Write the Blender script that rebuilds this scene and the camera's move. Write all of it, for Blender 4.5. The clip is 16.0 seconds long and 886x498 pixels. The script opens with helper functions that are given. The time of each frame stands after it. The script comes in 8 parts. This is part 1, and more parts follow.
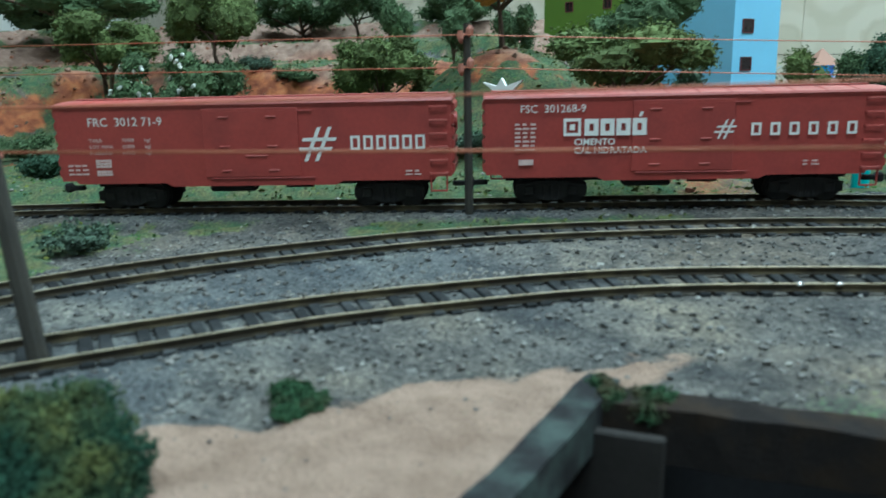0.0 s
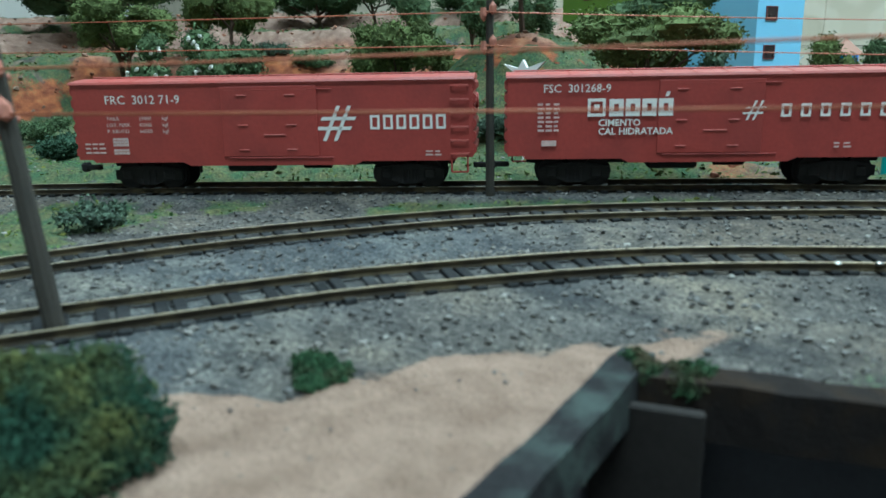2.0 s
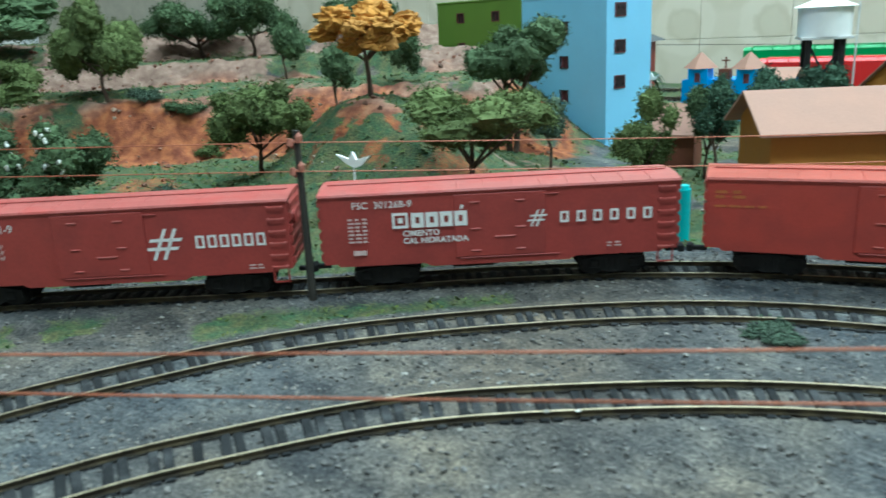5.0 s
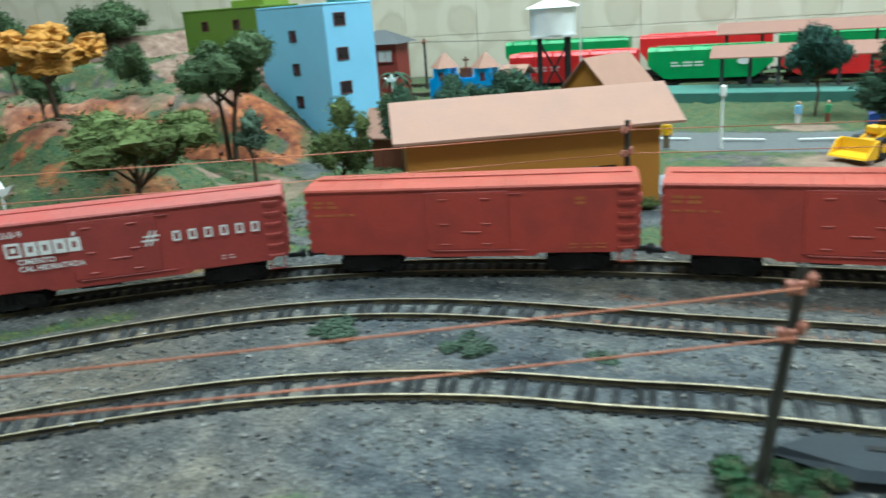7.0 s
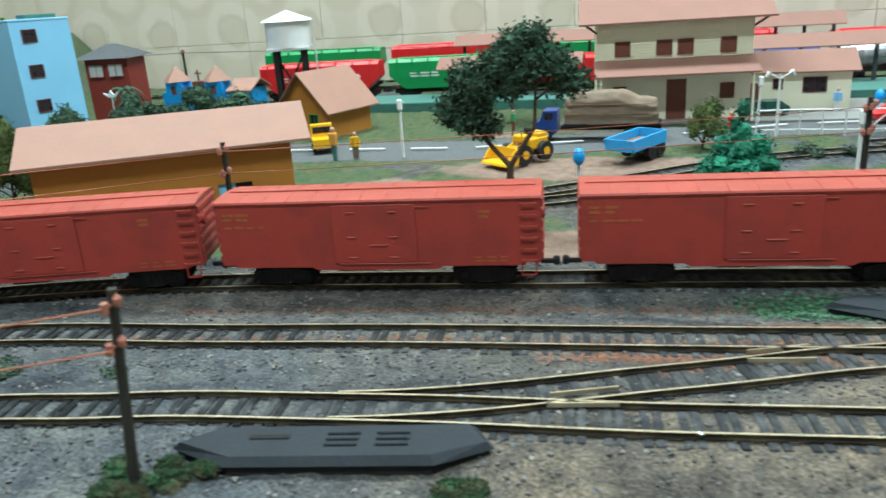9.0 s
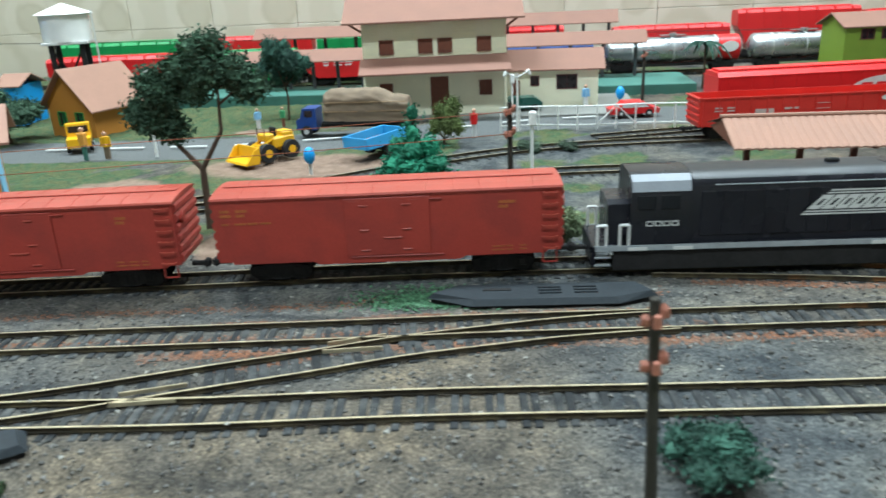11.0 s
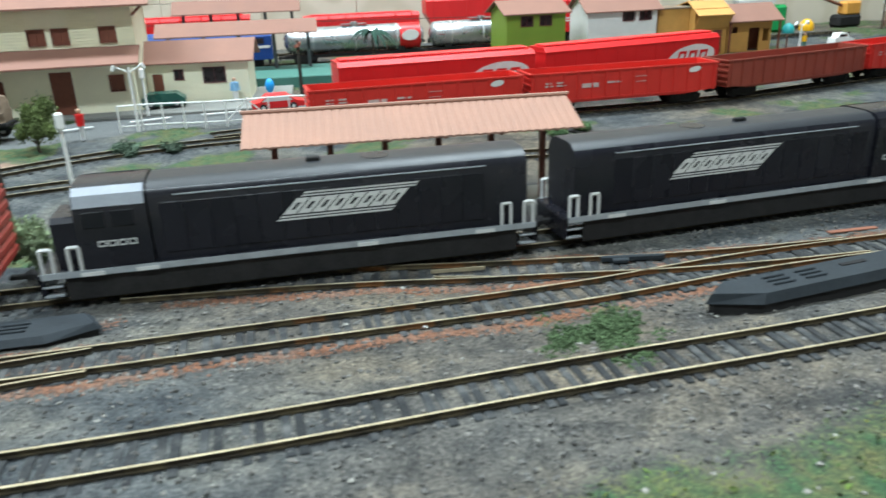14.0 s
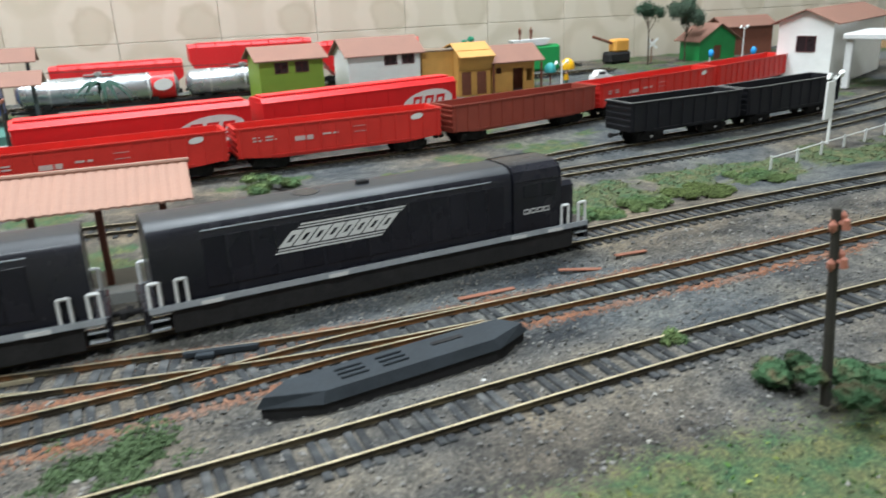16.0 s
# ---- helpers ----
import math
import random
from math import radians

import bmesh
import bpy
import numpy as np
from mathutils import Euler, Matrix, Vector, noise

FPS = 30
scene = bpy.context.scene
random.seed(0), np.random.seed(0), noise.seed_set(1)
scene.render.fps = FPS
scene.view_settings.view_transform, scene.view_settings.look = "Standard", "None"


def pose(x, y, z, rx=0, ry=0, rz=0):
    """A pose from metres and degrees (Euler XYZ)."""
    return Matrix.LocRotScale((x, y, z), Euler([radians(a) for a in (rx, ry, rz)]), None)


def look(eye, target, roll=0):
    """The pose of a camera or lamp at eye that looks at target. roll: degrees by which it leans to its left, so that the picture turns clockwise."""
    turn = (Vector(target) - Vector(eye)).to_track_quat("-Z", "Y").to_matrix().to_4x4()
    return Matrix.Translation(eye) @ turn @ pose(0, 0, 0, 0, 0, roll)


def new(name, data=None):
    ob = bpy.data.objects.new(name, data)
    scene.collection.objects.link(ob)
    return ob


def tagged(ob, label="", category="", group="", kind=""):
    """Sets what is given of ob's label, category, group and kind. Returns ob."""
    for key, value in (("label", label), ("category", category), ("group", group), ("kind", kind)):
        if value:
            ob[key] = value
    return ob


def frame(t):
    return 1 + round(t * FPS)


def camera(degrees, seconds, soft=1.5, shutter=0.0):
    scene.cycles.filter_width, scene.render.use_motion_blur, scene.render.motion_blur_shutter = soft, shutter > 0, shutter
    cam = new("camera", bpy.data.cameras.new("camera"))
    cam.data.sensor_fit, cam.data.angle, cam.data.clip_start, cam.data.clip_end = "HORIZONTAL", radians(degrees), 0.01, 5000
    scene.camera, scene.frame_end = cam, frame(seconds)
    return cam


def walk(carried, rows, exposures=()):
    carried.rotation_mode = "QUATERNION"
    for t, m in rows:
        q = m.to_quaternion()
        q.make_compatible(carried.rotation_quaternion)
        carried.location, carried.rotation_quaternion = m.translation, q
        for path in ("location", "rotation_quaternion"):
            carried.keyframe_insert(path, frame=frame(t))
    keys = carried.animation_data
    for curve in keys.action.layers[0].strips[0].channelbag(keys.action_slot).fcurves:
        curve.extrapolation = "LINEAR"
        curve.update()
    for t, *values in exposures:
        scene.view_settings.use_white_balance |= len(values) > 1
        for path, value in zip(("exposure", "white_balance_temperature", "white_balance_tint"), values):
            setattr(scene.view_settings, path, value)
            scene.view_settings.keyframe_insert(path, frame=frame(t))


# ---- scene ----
cam = camera(60.8, 16.0, 1.5, 0.5)
cam.data.dof.use_dof = True
cam.data.dof.focus_distance = 0.46
cam.data.dof.aperture_fstop = 25.0

PATH = [
    (0, (0.116, 0.084, 0.059), (-1.175, 1.543, -0.395), -1.3),
    (0.5, (0.109, 0.081, 0.055), (-1.204, 1.513, -0.421), -0.6),
    (1, (0.108, 0.081, 0.053), (-1.223, 1.498, -0.415), -0.8),
    (1.5, (0.109, 0.083, 0.052), (-1.217, 1.507, -0.413), -0.9),
    (2, (0.111, 0.085, 0.053), (-1.203, 1.519, -0.415), -1.0),
    (2.5, (0.112, 0.085, 0.066), (-1.197, 1.519, -0.413), -1.3),
    (3, (0.118, 0.082, 0.088), (-1.194, 1.515, -0.385), -1.9),
    (3.2, (0.119, 0.081, 0.093), (-1.184, 1.52, -0.39), -2.0),
    (5.3, (0.177, 0.109, 0.119), (-0.946, 1.66, -0.458), -3.0),
    (5.5, (0.187, 0.112, 0.12), (-0.902, 1.683, -0.468), -3.0),
    (6, (0.208, 0.122, 0.121), (-0.809, 1.734, -0.482), -3.1),
    (6.5, (0.24, 0.13, 0.126), (-0.712, 1.782, -0.477), -3.7),
    (7, (0.28, 0.14, 0.13), (-0.582, 1.837, -0.482), -4.2),
    (7.5, (0.319, 0.151, 0.13), (-0.448, 1.891, -0.491), -4.7),
    (8, (0.359, 0.16, 0.131), (-0.331, 1.932, -0.489), -5.2),
    (8.5, (0.393, 0.163, 0.134), (-0.196, 1.971, -0.488), -4.8),
    (9, (0.42, 0.164, 0.136), (-0.089, 1.991, -0.498), -3.8),
    (9.2, (0.429, 0.165, 0.135), (-0.053, 1.996, -0.509), -3.6),
    (11.3, (0.551, 0.168, 0.143), (0.377, 2.037, -0.546), -2.6),
    (11.5, (0.557, 0.171, 0.141), (0.409, 2.04, -0.554), -2.5),
    (12, (0.577, 0.181, 0.138), (0.499, 2.05, -0.569), -2.3),
    (12.5, (0.599, 0.192, 0.135), (0.634, 2.059, -0.581), -1.9),
    (13, (0.627, 0.201, 0.134), (0.747, 2.06, -0.593), -2.1),
    (13.5, (0.661, 0.206, 0.132), (0.858, 2.058, -0.597), -2.3),
    (14, (0.689, 0.207, 0.133), (0.973, 2.049, -0.592), -1.9),
    (14.5, (0.723, 0.208, 0.134), (1.079, 2.037, -0.593), -2.3),
    (15, (0.762, 0.215, 0.133), (1.199, 2.027, -0.59), -2.6),
    (15.5, (0.794, 0.218, 0.133), (1.328, 2.015, -0.564), -2.6),
    (16, (0.815, 0.222, 0.134), (1.445, 2.005, -0.515), -2.3),
]
walk(cam, [(t, look(eye, target, roll)) for t, eye, target, roll in PATH],
     ((0, 0.15, 5440, -4), (3.2, 0.19, 5500, -4), (5.3, 0.31, 5630, -4), (6.5, 0.34, 5780, -3), (8.5, 0.25, 6080, 3), (12.5, 0.28, 6130, 6), (14, 0.36, 6180, 8), (15, 0.43, 6270, 11), (16, 0.34, 6400, 14)))

# ---- light ----
world = bpy.data.worlds.new("room_light")
scene.world = world
world.use_nodes = True
world.node_tree.nodes["Background"].inputs[0].default_value = (0.80, 0.90, 0.86, 1)
world.node_tree.nodes["Background"].inputs[1].default_value = 0.38


def ceiling_or_fill_lamp(x, y, z, sx, sy, watts, colour):
    lamp = bpy.data.lights.new("ceiling_or_fill_light", "AREA")
    lamp.shape, lamp.size, lamp.size_y, lamp.energy, lamp.color = "RECTANGLE", sx, sy, watts, colour
    ob = new("ceiling_or_fill_light", lamp)
    ob.matrix_world = pose(x, y, z)
    return ob


# The last one, in front, is an added fill for the near sides.
LAMPS = ((-0.25, 1.02, 34.0), (1.15, 1.02, 34.0), (0.45, -0.35, 28.0))
for lx, ly, lw in LAMPS:
    ceiling_or_fill_lamp(lx, ly, 1.72, 0.9, 0.14, lw, (0.86, 0.98, 1.02))

# ---- materials ----


def mat(name, col, rough=0.6, metal=0.0, var=0.18, scale=90.0, grain=900.0, bump=0.25, col2=None, mixlo=0.45, mixhi=0.62, spec=0.4, depth=0.0004, per_object=0.0, per_island=0.0, coat=0.0):
    m = bpy.data.materials.new(name)
    m.use_nodes = True
    nt = m.node_tree
    N, L = nt.nodes, nt.links
    bsdf = N["Principled BSDF"]
    tc = N.new("ShaderNodeTexCoord")
    info = N.new("ShaderNodeObjectInfo")
    off = N.new("ShaderNodeVectorMath")
    off.operation = "ADD"
    L.new(tc.outputs["Object"], off.inputs[0])
    L.new(info.outputs["Random"], off.inputs[1])
    n1 = N.new("ShaderNodeTexNoise")
    n1.inputs["Scale"].default_value, n1.inputs["Detail"].default_value = scale, 4
    n2 = N.new("ShaderNodeTexNoise")
    n2.inputs["Scale"].default_value, n2.inputs["Detail"].default_value = grain, 3
    L.new(off.outputs[0], n1.inputs["Vector"])
    L.new(off.outputs[0], n2.inputs["Vector"])
    add = N.new("ShaderNodeMath")
    add.operation = "MULTIPLY_ADD"
    L.new(n1.outputs["Fac"], add.inputs[0])
    add.inputs[1].default_value = 1.2
    half = N.new("ShaderNodeMath")
    half.operation = "MULTIPLY"
    L.new(n2.outputs["Fac"], half.inputs[0])
    half.inputs[1].default_value = 0.8
    L.new(half.outputs[0], add.inputs[2])
    ramp = N.new("ShaderNodeMapRange")
    ramp.inputs["From Min"].default_value, ramp.inputs["From Max"].default_value = 0.6, 1.4
    ramp.inputs["To Min"].default_value, ramp.inputs["To Max"].default_value = 1 - var, 1 + var
    L.new(add.outputs[0], ramp.inputs["Value"])
    base = N.new("ShaderNodeMix")
    base.data_type = "RGBA"
    base.inputs[6].default_value = (*col, 1)
    base.inputs[7].default_value = (*(col2 or col), 1)
    step = N.new("ShaderNodeMapRange")
    step.inputs["From Min"].default_value, step.inputs["From Max"].default_value = mixlo, mixhi
    L.new(n1.outputs["Fac"], step.inputs["Value"])
    L.new(step.outputs[0], base.inputs[0])
    hsv = N.new("ShaderNodeHueSaturation")
    L.new(base.outputs[2], hsv.inputs["Color"])
    val = ramp.outputs[0]
    if per_object or per_island:
        if per_island:
            geo = N.new("ShaderNodeNewGeometry")
            src = geo.outputs["Random Per Island"]
        else:
            src = info.outputs["Random"]
        sp = N.new("ShaderNodeMapRange")
        k = per_object or per_island
        sp.inputs["To Min"].default_value, sp.inputs["To Max"].default_value = 1 - k, 1 + k
        L.new(src, sp.inputs["Value"])
        mul = N.new("ShaderNodeMath")
        mul.operation = "MULTIPLY"
        L.new(sp.outputs[0], mul.inputs[0])
        L.new(val, mul.inputs[1])
        val = mul.outputs[0]
    L.new(val, hsv.inputs["Value"])
    L.new(hsv.outputs[0], bsdf.inputs["Base Color"])
    bsdf.inputs["Roughness"].default_value = rough
    bsdf.inputs["Metallic"].default_value = metal
    bsdf.inputs["Specular IOR Level"].default_value = spec
    bsdf.inputs["Coat Weight"].default_value = coat
    rr = N.new("ShaderNodeMapRange")
    rr.inputs["To Min"].default_value, rr.inputs["To Max"].default_value = max(0.03, rough - 0.12), min(1, rough + 0.12)
    L.new(n1.outputs["Fac"], rr.inputs["Value"])
    L.new(rr.outputs[0], bsdf.inputs["Roughness"])
    if bump:
        b = N.new("ShaderNodeBump")
        b.inputs["Strength"].default_value, b.inputs["Distance"].default_value = bump, depth
        L.new(n2.outputs["Fac"], b.inputs["Height"])
        L.new(b.outputs[0], bsdf.inputs["Normal"])
    return m


# Each wagon paint has a lighter copy for parts that catch the light.
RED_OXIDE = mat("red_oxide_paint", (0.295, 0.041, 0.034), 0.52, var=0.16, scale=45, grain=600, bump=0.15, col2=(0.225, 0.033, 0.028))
RED_OXIDE_LIT = mat("red_oxide_lit_paint", (0.37, 0.092, 0.080), 0.45, var=0.16, scale=60, grain=500, bump=0.15, col2=(0.35, 0.065, 0.055))
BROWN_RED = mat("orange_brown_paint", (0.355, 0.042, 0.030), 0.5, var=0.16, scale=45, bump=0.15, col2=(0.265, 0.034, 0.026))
BROWN_RED_LIT = mat("orange_brown_lit_paint", (0.35, 0.056, 0.037), 0.42, var=0.16, scale=60, bump=0.15)
BLACK_PAINT = mat("black_locomotive_paint", (0.012, 0.012, 0.017), 0.27, var=0.3, scale=40, bump=0.04, spec=0.32)
# Lighter copy of the locomotive black, for light on the hood top.
LOCO_TOP_LIT = mat("lit_black_roof_tone", (0.016, 0.018, 0.023), 0.42, var=0.2, scale=50, bump=0.05)
CAB_GLASS = mat("black_cab_glass", (0.012, 0.013, 0.016), 0.15, var=0.1, scale=200, bump=0)
# Pale tone that paints a lamp's reflection onto one cab's roof edge.
ROOF_GLINT = mat("painted_cab_roof_glint", (0.30, 0.32, 0.36), 0.35, var=0.12, scale=60, bump=0.04)
BLACK_PART = mat("black_running_gear", (0.022, 0.021, 0.021), 0.8, var=0.3, scale=200, spec=0.15)
STEEL = mat("worn_steel", (0.38, 0.37, 0.35), 0.35, 0.9, var=0.2, scale=300)
BRIGHT_RED = mat("bright_red_paint", (0.62, 0.016, 0.018), 0.38, var=0.1, scale=40, bump=0.08)
GONDOLA_RED = mat("gondola_red_paint", (0.60, 0.030, 0.022), 0.45, var=0.14, scale=60, bump=0.12)
GONDOLA_BROWN = mat("gondola_brown_paint", (0.27, 0.052, 0.034), 0.5, var=0.18, scale=60, bump=0.12)
PALE_RIM = mat("pale_wagon_edge", (0.16, 0.155, 0.15), 0.6, var=0.4, scale=120)
BLACK_WAGON = mat("matt_black_wagon_paint", (0.013, 0.013, 0.016), 0.6, var=0.3, scale=80, spec=0.2)
GREEN_PAINT = mat("green_wagon_paint", (0.012, 0.25, 0.065), 0.4, var=0.12, scale=60, bump=0.1)
SILVER = mat("silver_tank_paint", (0.46, 0.48, 0.50), 0.28, 0.85, var=0.12, scale=60, bump=0.05)
WHITE_INK = mat("white_lettering_ink", (0.68, 0.66, 0.64), 0.6, var=0.08, scale=300, bump=0)
DULL_INK = mat("worn_white_ink", (0.55, 0.40, 0.38), 0.6, var=0.2, scale=600, bump=0)
YELLOW_INK = mat("faded_yellow_ink", (0.35, 0.095, 0.028), 0.6, var=0.3, scale=600, bump=0)
GREY_SILL = mat("grey_sill_paint", (0.30, 0.32, 0.34), 0.45, var=0.2, scale=150)
WHITE_PAINT = mat("white_paint", (0.78, 0.78, 0.76), 0.5, var=0.06, scale=80, bump=0.1)
CREAM = mat("cream_painted_wall", (0.82, 0.79, 0.60), 0.6, var=0.07, scale=40, bump=0.15)
BROWN_WOOD = mat("brown_painted_wood", (0.17, 0.055, 0.032), 0.6, var=0.2, scale=200)
TILE_ROOF = mat("terracotta_roof_card", (0.315, 0.170, 0.122), 0.7, var=0.10, scale=50, grain=700, bump=0.2)
TILE_DARK = mat("red_brown_roof_card", (0.255, 0.128, 0.094), 0.7, var=0.10, scale=50, grain=700, bump=0.2)
OCHRE = mat("ochre_card_wall", (0.44, 0.180, 0.028), 0.65, var=0.10, scale=40, bump=0.15)
LIGHT_BLUE = mat("light_blue_card", (0.25, 0.56, 0.80), 0.55, var=0.05, scale=30, bump=0.08)
MID_BLUE = mat("bright_blue_plastic", (0.02, 0.30, 0.72), 0.4, var=0.08, scale=80, bump=0.05)
OLIVE = mat("olive_green_card", (0.115, 0.20, 0.025), 0.65, var=0.10, scale=30, bump=0.1)
HUT_GREEN = mat("lime_green_card", (0.20, 0.30, 0.035), 0.6, var=0.10, scale=50)
ORANGE_CARD = mat("orange_yellow_card", (0.68, 0.32, 0.06), 0.6, var=0.10, scale=50)
RED_CARD = mat("dark_red_card", (0.25, 0.035, 0.025), 0.6, var=0.12, scale=60)
DARK_ROOF = mat("dark_grey_roof", (0.06, 0.065, 0.07), 0.6, var=0.2, scale=60)
DARK_GLASS = mat("dark_window_opening", (0.020, 0.014, 0.016), 0.3, var=0.3, scale=200, bump=0)
MAROON = mat("maroon_window_shutter", (0.13, 0.035, 0.040), 0.55, var=0.2, scale=300)
YELLOW = mat("yellow_plastic", (0.76, 0.40, 0.01), 0.35, var=0.06, scale=100, bump=0.05)
TYRE = mat("black_rubber", (0.015, 0.015, 0.016), 0.75, var=0.25, scale=400)
CONCRETE = mat("grey_concrete", (0.21, 0.21, 0.195), 0.8, var=0.15, scale=80)
TEAL = mat("teal_platform_paint", (0.055, 0.16, 0.13), 0.7, var=0.18, scale=60)
AWNING = mat("tan_orange_awning_card", (0.55, 0.29, 0.085), 0.7, var=0.12, scale=60)
OCHRE_BOARD = mat("ochre_boarded_card", (0.50, 0.26, 0.065), 0.65, var=0.15, scale=70, grain=500)
TEAL_PLASTIC = mat("turquoise_parasol_plastic", (0.03, 0.30, 0.30), 0.45, var=0.1, scale=90)
GREY_SHEET = mat("light_grey_card", (0.58, 0.58, 0.57), 0.6, var=0.08, scale=60)
CANVAS = mat("brown_tarpaulin", (0.20, 0.145, 0.10), 0.85, var=0.2, scale=120, grain=1200, bump=0.5)
NAVY = mat("dark_blue_plastic", (0.012, 0.05, 0.22), 0.35, var=0.1, scale=100)
SKIN_SHAPE = mat("plain_figure_paint", (0.45, 0.26, 0.17), 0.6, var=0.1, scale=300)
BLUE_CLOTH = mat("light_blue_figure_paint", (0.25, 0.50, 0.75), 0.6, var=0.1, scale=300)
GREEN_CLOTH = mat("green_figure_paint", (0.06, 0.28, 0.12), 0.6, var=0.1, scale=300)
RAIL_SIDE = mat("dark_brown_rail_flank", (0.030, 0.023, 0.014), 0.7, 0.2, var=0.35, scale=120, grain=1500, col2=(0.060, 0.046, 0.024), spec=0.25)
RAIL_RUST = mat("rusty_orange_rail_flank", (0.135, 0.060, 0.021), 0.8, 0.1, var=0.35, scale=100, grain=1500, col2=(0.050, 0.032, 0.016), spec=0.2)
RAIL_TOP = mat("polished_brass_rail_head", (0.56, 0.48, 0.33), 0.40, 0.75, var=0.25, scale=150, grain=1500, bump=0.1)
TIE = mat("dusty_dark_sleeper", (0.034, 0.036, 0.038), 0.9, var=0.4, scale=120, grain=2000, bump=0.5, spec=0.2, col2=(0.074, 0.074, 0.072), mixlo=0.45, mixhi=0.70, per_object=0.3)
TIE_CLEAN = mat("clean_black_sleeper", (0.019, 0.020, 0.021), 0.9, var=0.4, scale=120, grain=2000, bump=0.5, spec=0.15, col2=(0.048, 0.049, 0.050), mixlo=0.5, mixhi=0.72, per_object=0.3)
POLE_WOOD = mat("dark_weathered_pole", (0.032, 0.028, 0.022), 0.85, var=0.3, scale=200, grain=2500, bump=0.7)
COPPER = mat("copper_wire", (0.32, 0.105, 0.055), 0.5, 0.3, var=0.15, scale=300, bump=0)
INSULATOR = mat("salmon_insulator", (0.33, 0.125, 0.085), 0.55, var=0.2, scale=400)
PIT_WOOD = mat("dark_rough_timber", (0.018, 0.018, 0.019), 0.9, var=0.5, scale=120, grain=1500, bump=0.8, spec=0.12, col2=(0.032, 0.040, 0.037), per_object=0.15)
PIT_BROWN = mat("dark_brown_timber", (0.019, 0.016, 0.015), 0.95, var=0.4, scale=150, grain=1500, bump=0.5, spec=0.08, col2=(0.022, 0.016, 0.012))
PIT_BLACK = mat("black_pit_box", (0.040, 0.040, 0.046), 0.7, var=0.3, scale=60)
COVER = mat("dark_grey_point_motor_cover", (0.024, 0.029, 0.034), 0.7, var=0.25, scale=80, grain=600, bump=0.15, spec=0.2)
STONE = mat("grey_ballast_stone", (0.108, 0.104, 0.098), 0.9, var=0.3, scale=25, grain=3000, bump=0.4, col2=(0.165, 0.150, 0.130), mixlo=0.5, mixhi=0.8, per_island=0.5)
LIGHT_STONE = mat("pale_chips", (0.24, 0.23, 0.205), 0.8, var=0.15, scale=600, per_island=0.3)
GRASS_BLADE = mat("green_scatter_grass", (0.055, 0.13, 0.022), 0.85, var=0.2, scale=40, col2=(0.16, 0.17, 0.035), per_island=0.5)
FOL_DARK = mat("dark_green_foliage", (0.070, 0.106, 0.050), 0.9, var=0.25, scale=35, per_island=0.35, spec=0.15)
FOL_MID = mat("mid_green_foliage", (0.094, 0.122, 0.043), 0.9, var=0.25, scale=35, per_island=0.35, spec=0.15)
FOL_BRIGHT = mat("fresh_green_foliage", (0.065, 0.155, 0.080), 0.8, var=0.2, scale=35, per_island=0.45)
FOL_PINE = mat("blue_green_conifer", (0.012, 0.150, 0.082), 0.8, var=0.2, scale=35, per_island=0.45)
FOL_GREY = mat("dusty_green_foliage", (0.055, 0.085, 0.055), 0.85, var=0.2, scale=35, per_island=0.5)
FOL_AUTUMN = mat("orange_ochre_foliage", (0.36, 0.165, 0.028), 0.9, var=0.25, scale=45, grain=500, bump=0.6, per_island=0.25)
FOL_FAR = mat("deep_green_foliage", (0.050, 0.092, 0.058), 0.9, var=0.25, scale=35, per_island=0.4, spec=0.15)
FOL_PINE_DARK = mat("dark_conifer_green", (0.022, 0.064, 0.045), 0.9, var=0.2, scale=35, per_island=0.5)
FOL_SCRUB = mat("brownish_green_scrub", (0.030, 0.064, 0.030), 0.9, var=0.3, scale=150, spec=0.1, col2=(0.052, 0.046, 0.026), per_island=0.5)
FOL_BLUE = mat("blue_green_foam_foliage", (0.021, 0.052, 0.032), 0.9, var=0.3, scale=60, spec=0.15, col2=(0.080, 0.090, 0.030), per_island=0.5)
FOL_PALE = mat("pale_grey_green_foam", (0.20, 0.25, 0.14), 0.9, var=0.25, scale=60, spec=0.15, col2=(0.13, 0.17, 0.10), per_island=0.4)
FOL_LIME = mat("yellow_green_foliage", (0.100, 0.145, 0.048), 0.85, var=0.25, scale=60, col2=(0.066, 0.120, 0.048), per_island=0.45)
RED_RUBBLE = mat("red_orange_rubble", (0.20, 0.075, 0.042), 0.9, var=0.3, scale=30, col2=(0.20, 0.15, 0.11), per_island=0.5)
RUST = mat("rust_powder", (0.205, 0.088, 0.047), 0.95, var=0.3, scale=40, col2=(0.15, 0.09, 0.065), per_island=0.4)
SCRUB = mat("dry_yellow_green_scrub", (0.085, 0.105, 0.052), 0.9, var=0.25, scale=40, col2=(0.150, 0.132, 0.080), per_island=0.5)
BARK = mat("brown_bark", (0.075, 0.048, 0.032), 0.9, var=0.3, scale=200, grain=2000, bump=0.7)
BLOSSOM = mat("white_blossom", (0.75, 0.75, 0.70), 0.7, var=0.08, scale=200)
BRIGHT_WHITE = mat("white_enamel", (0.85, 0.85, 0.83), 0.4, var=0.04, scale=80, bump=0)

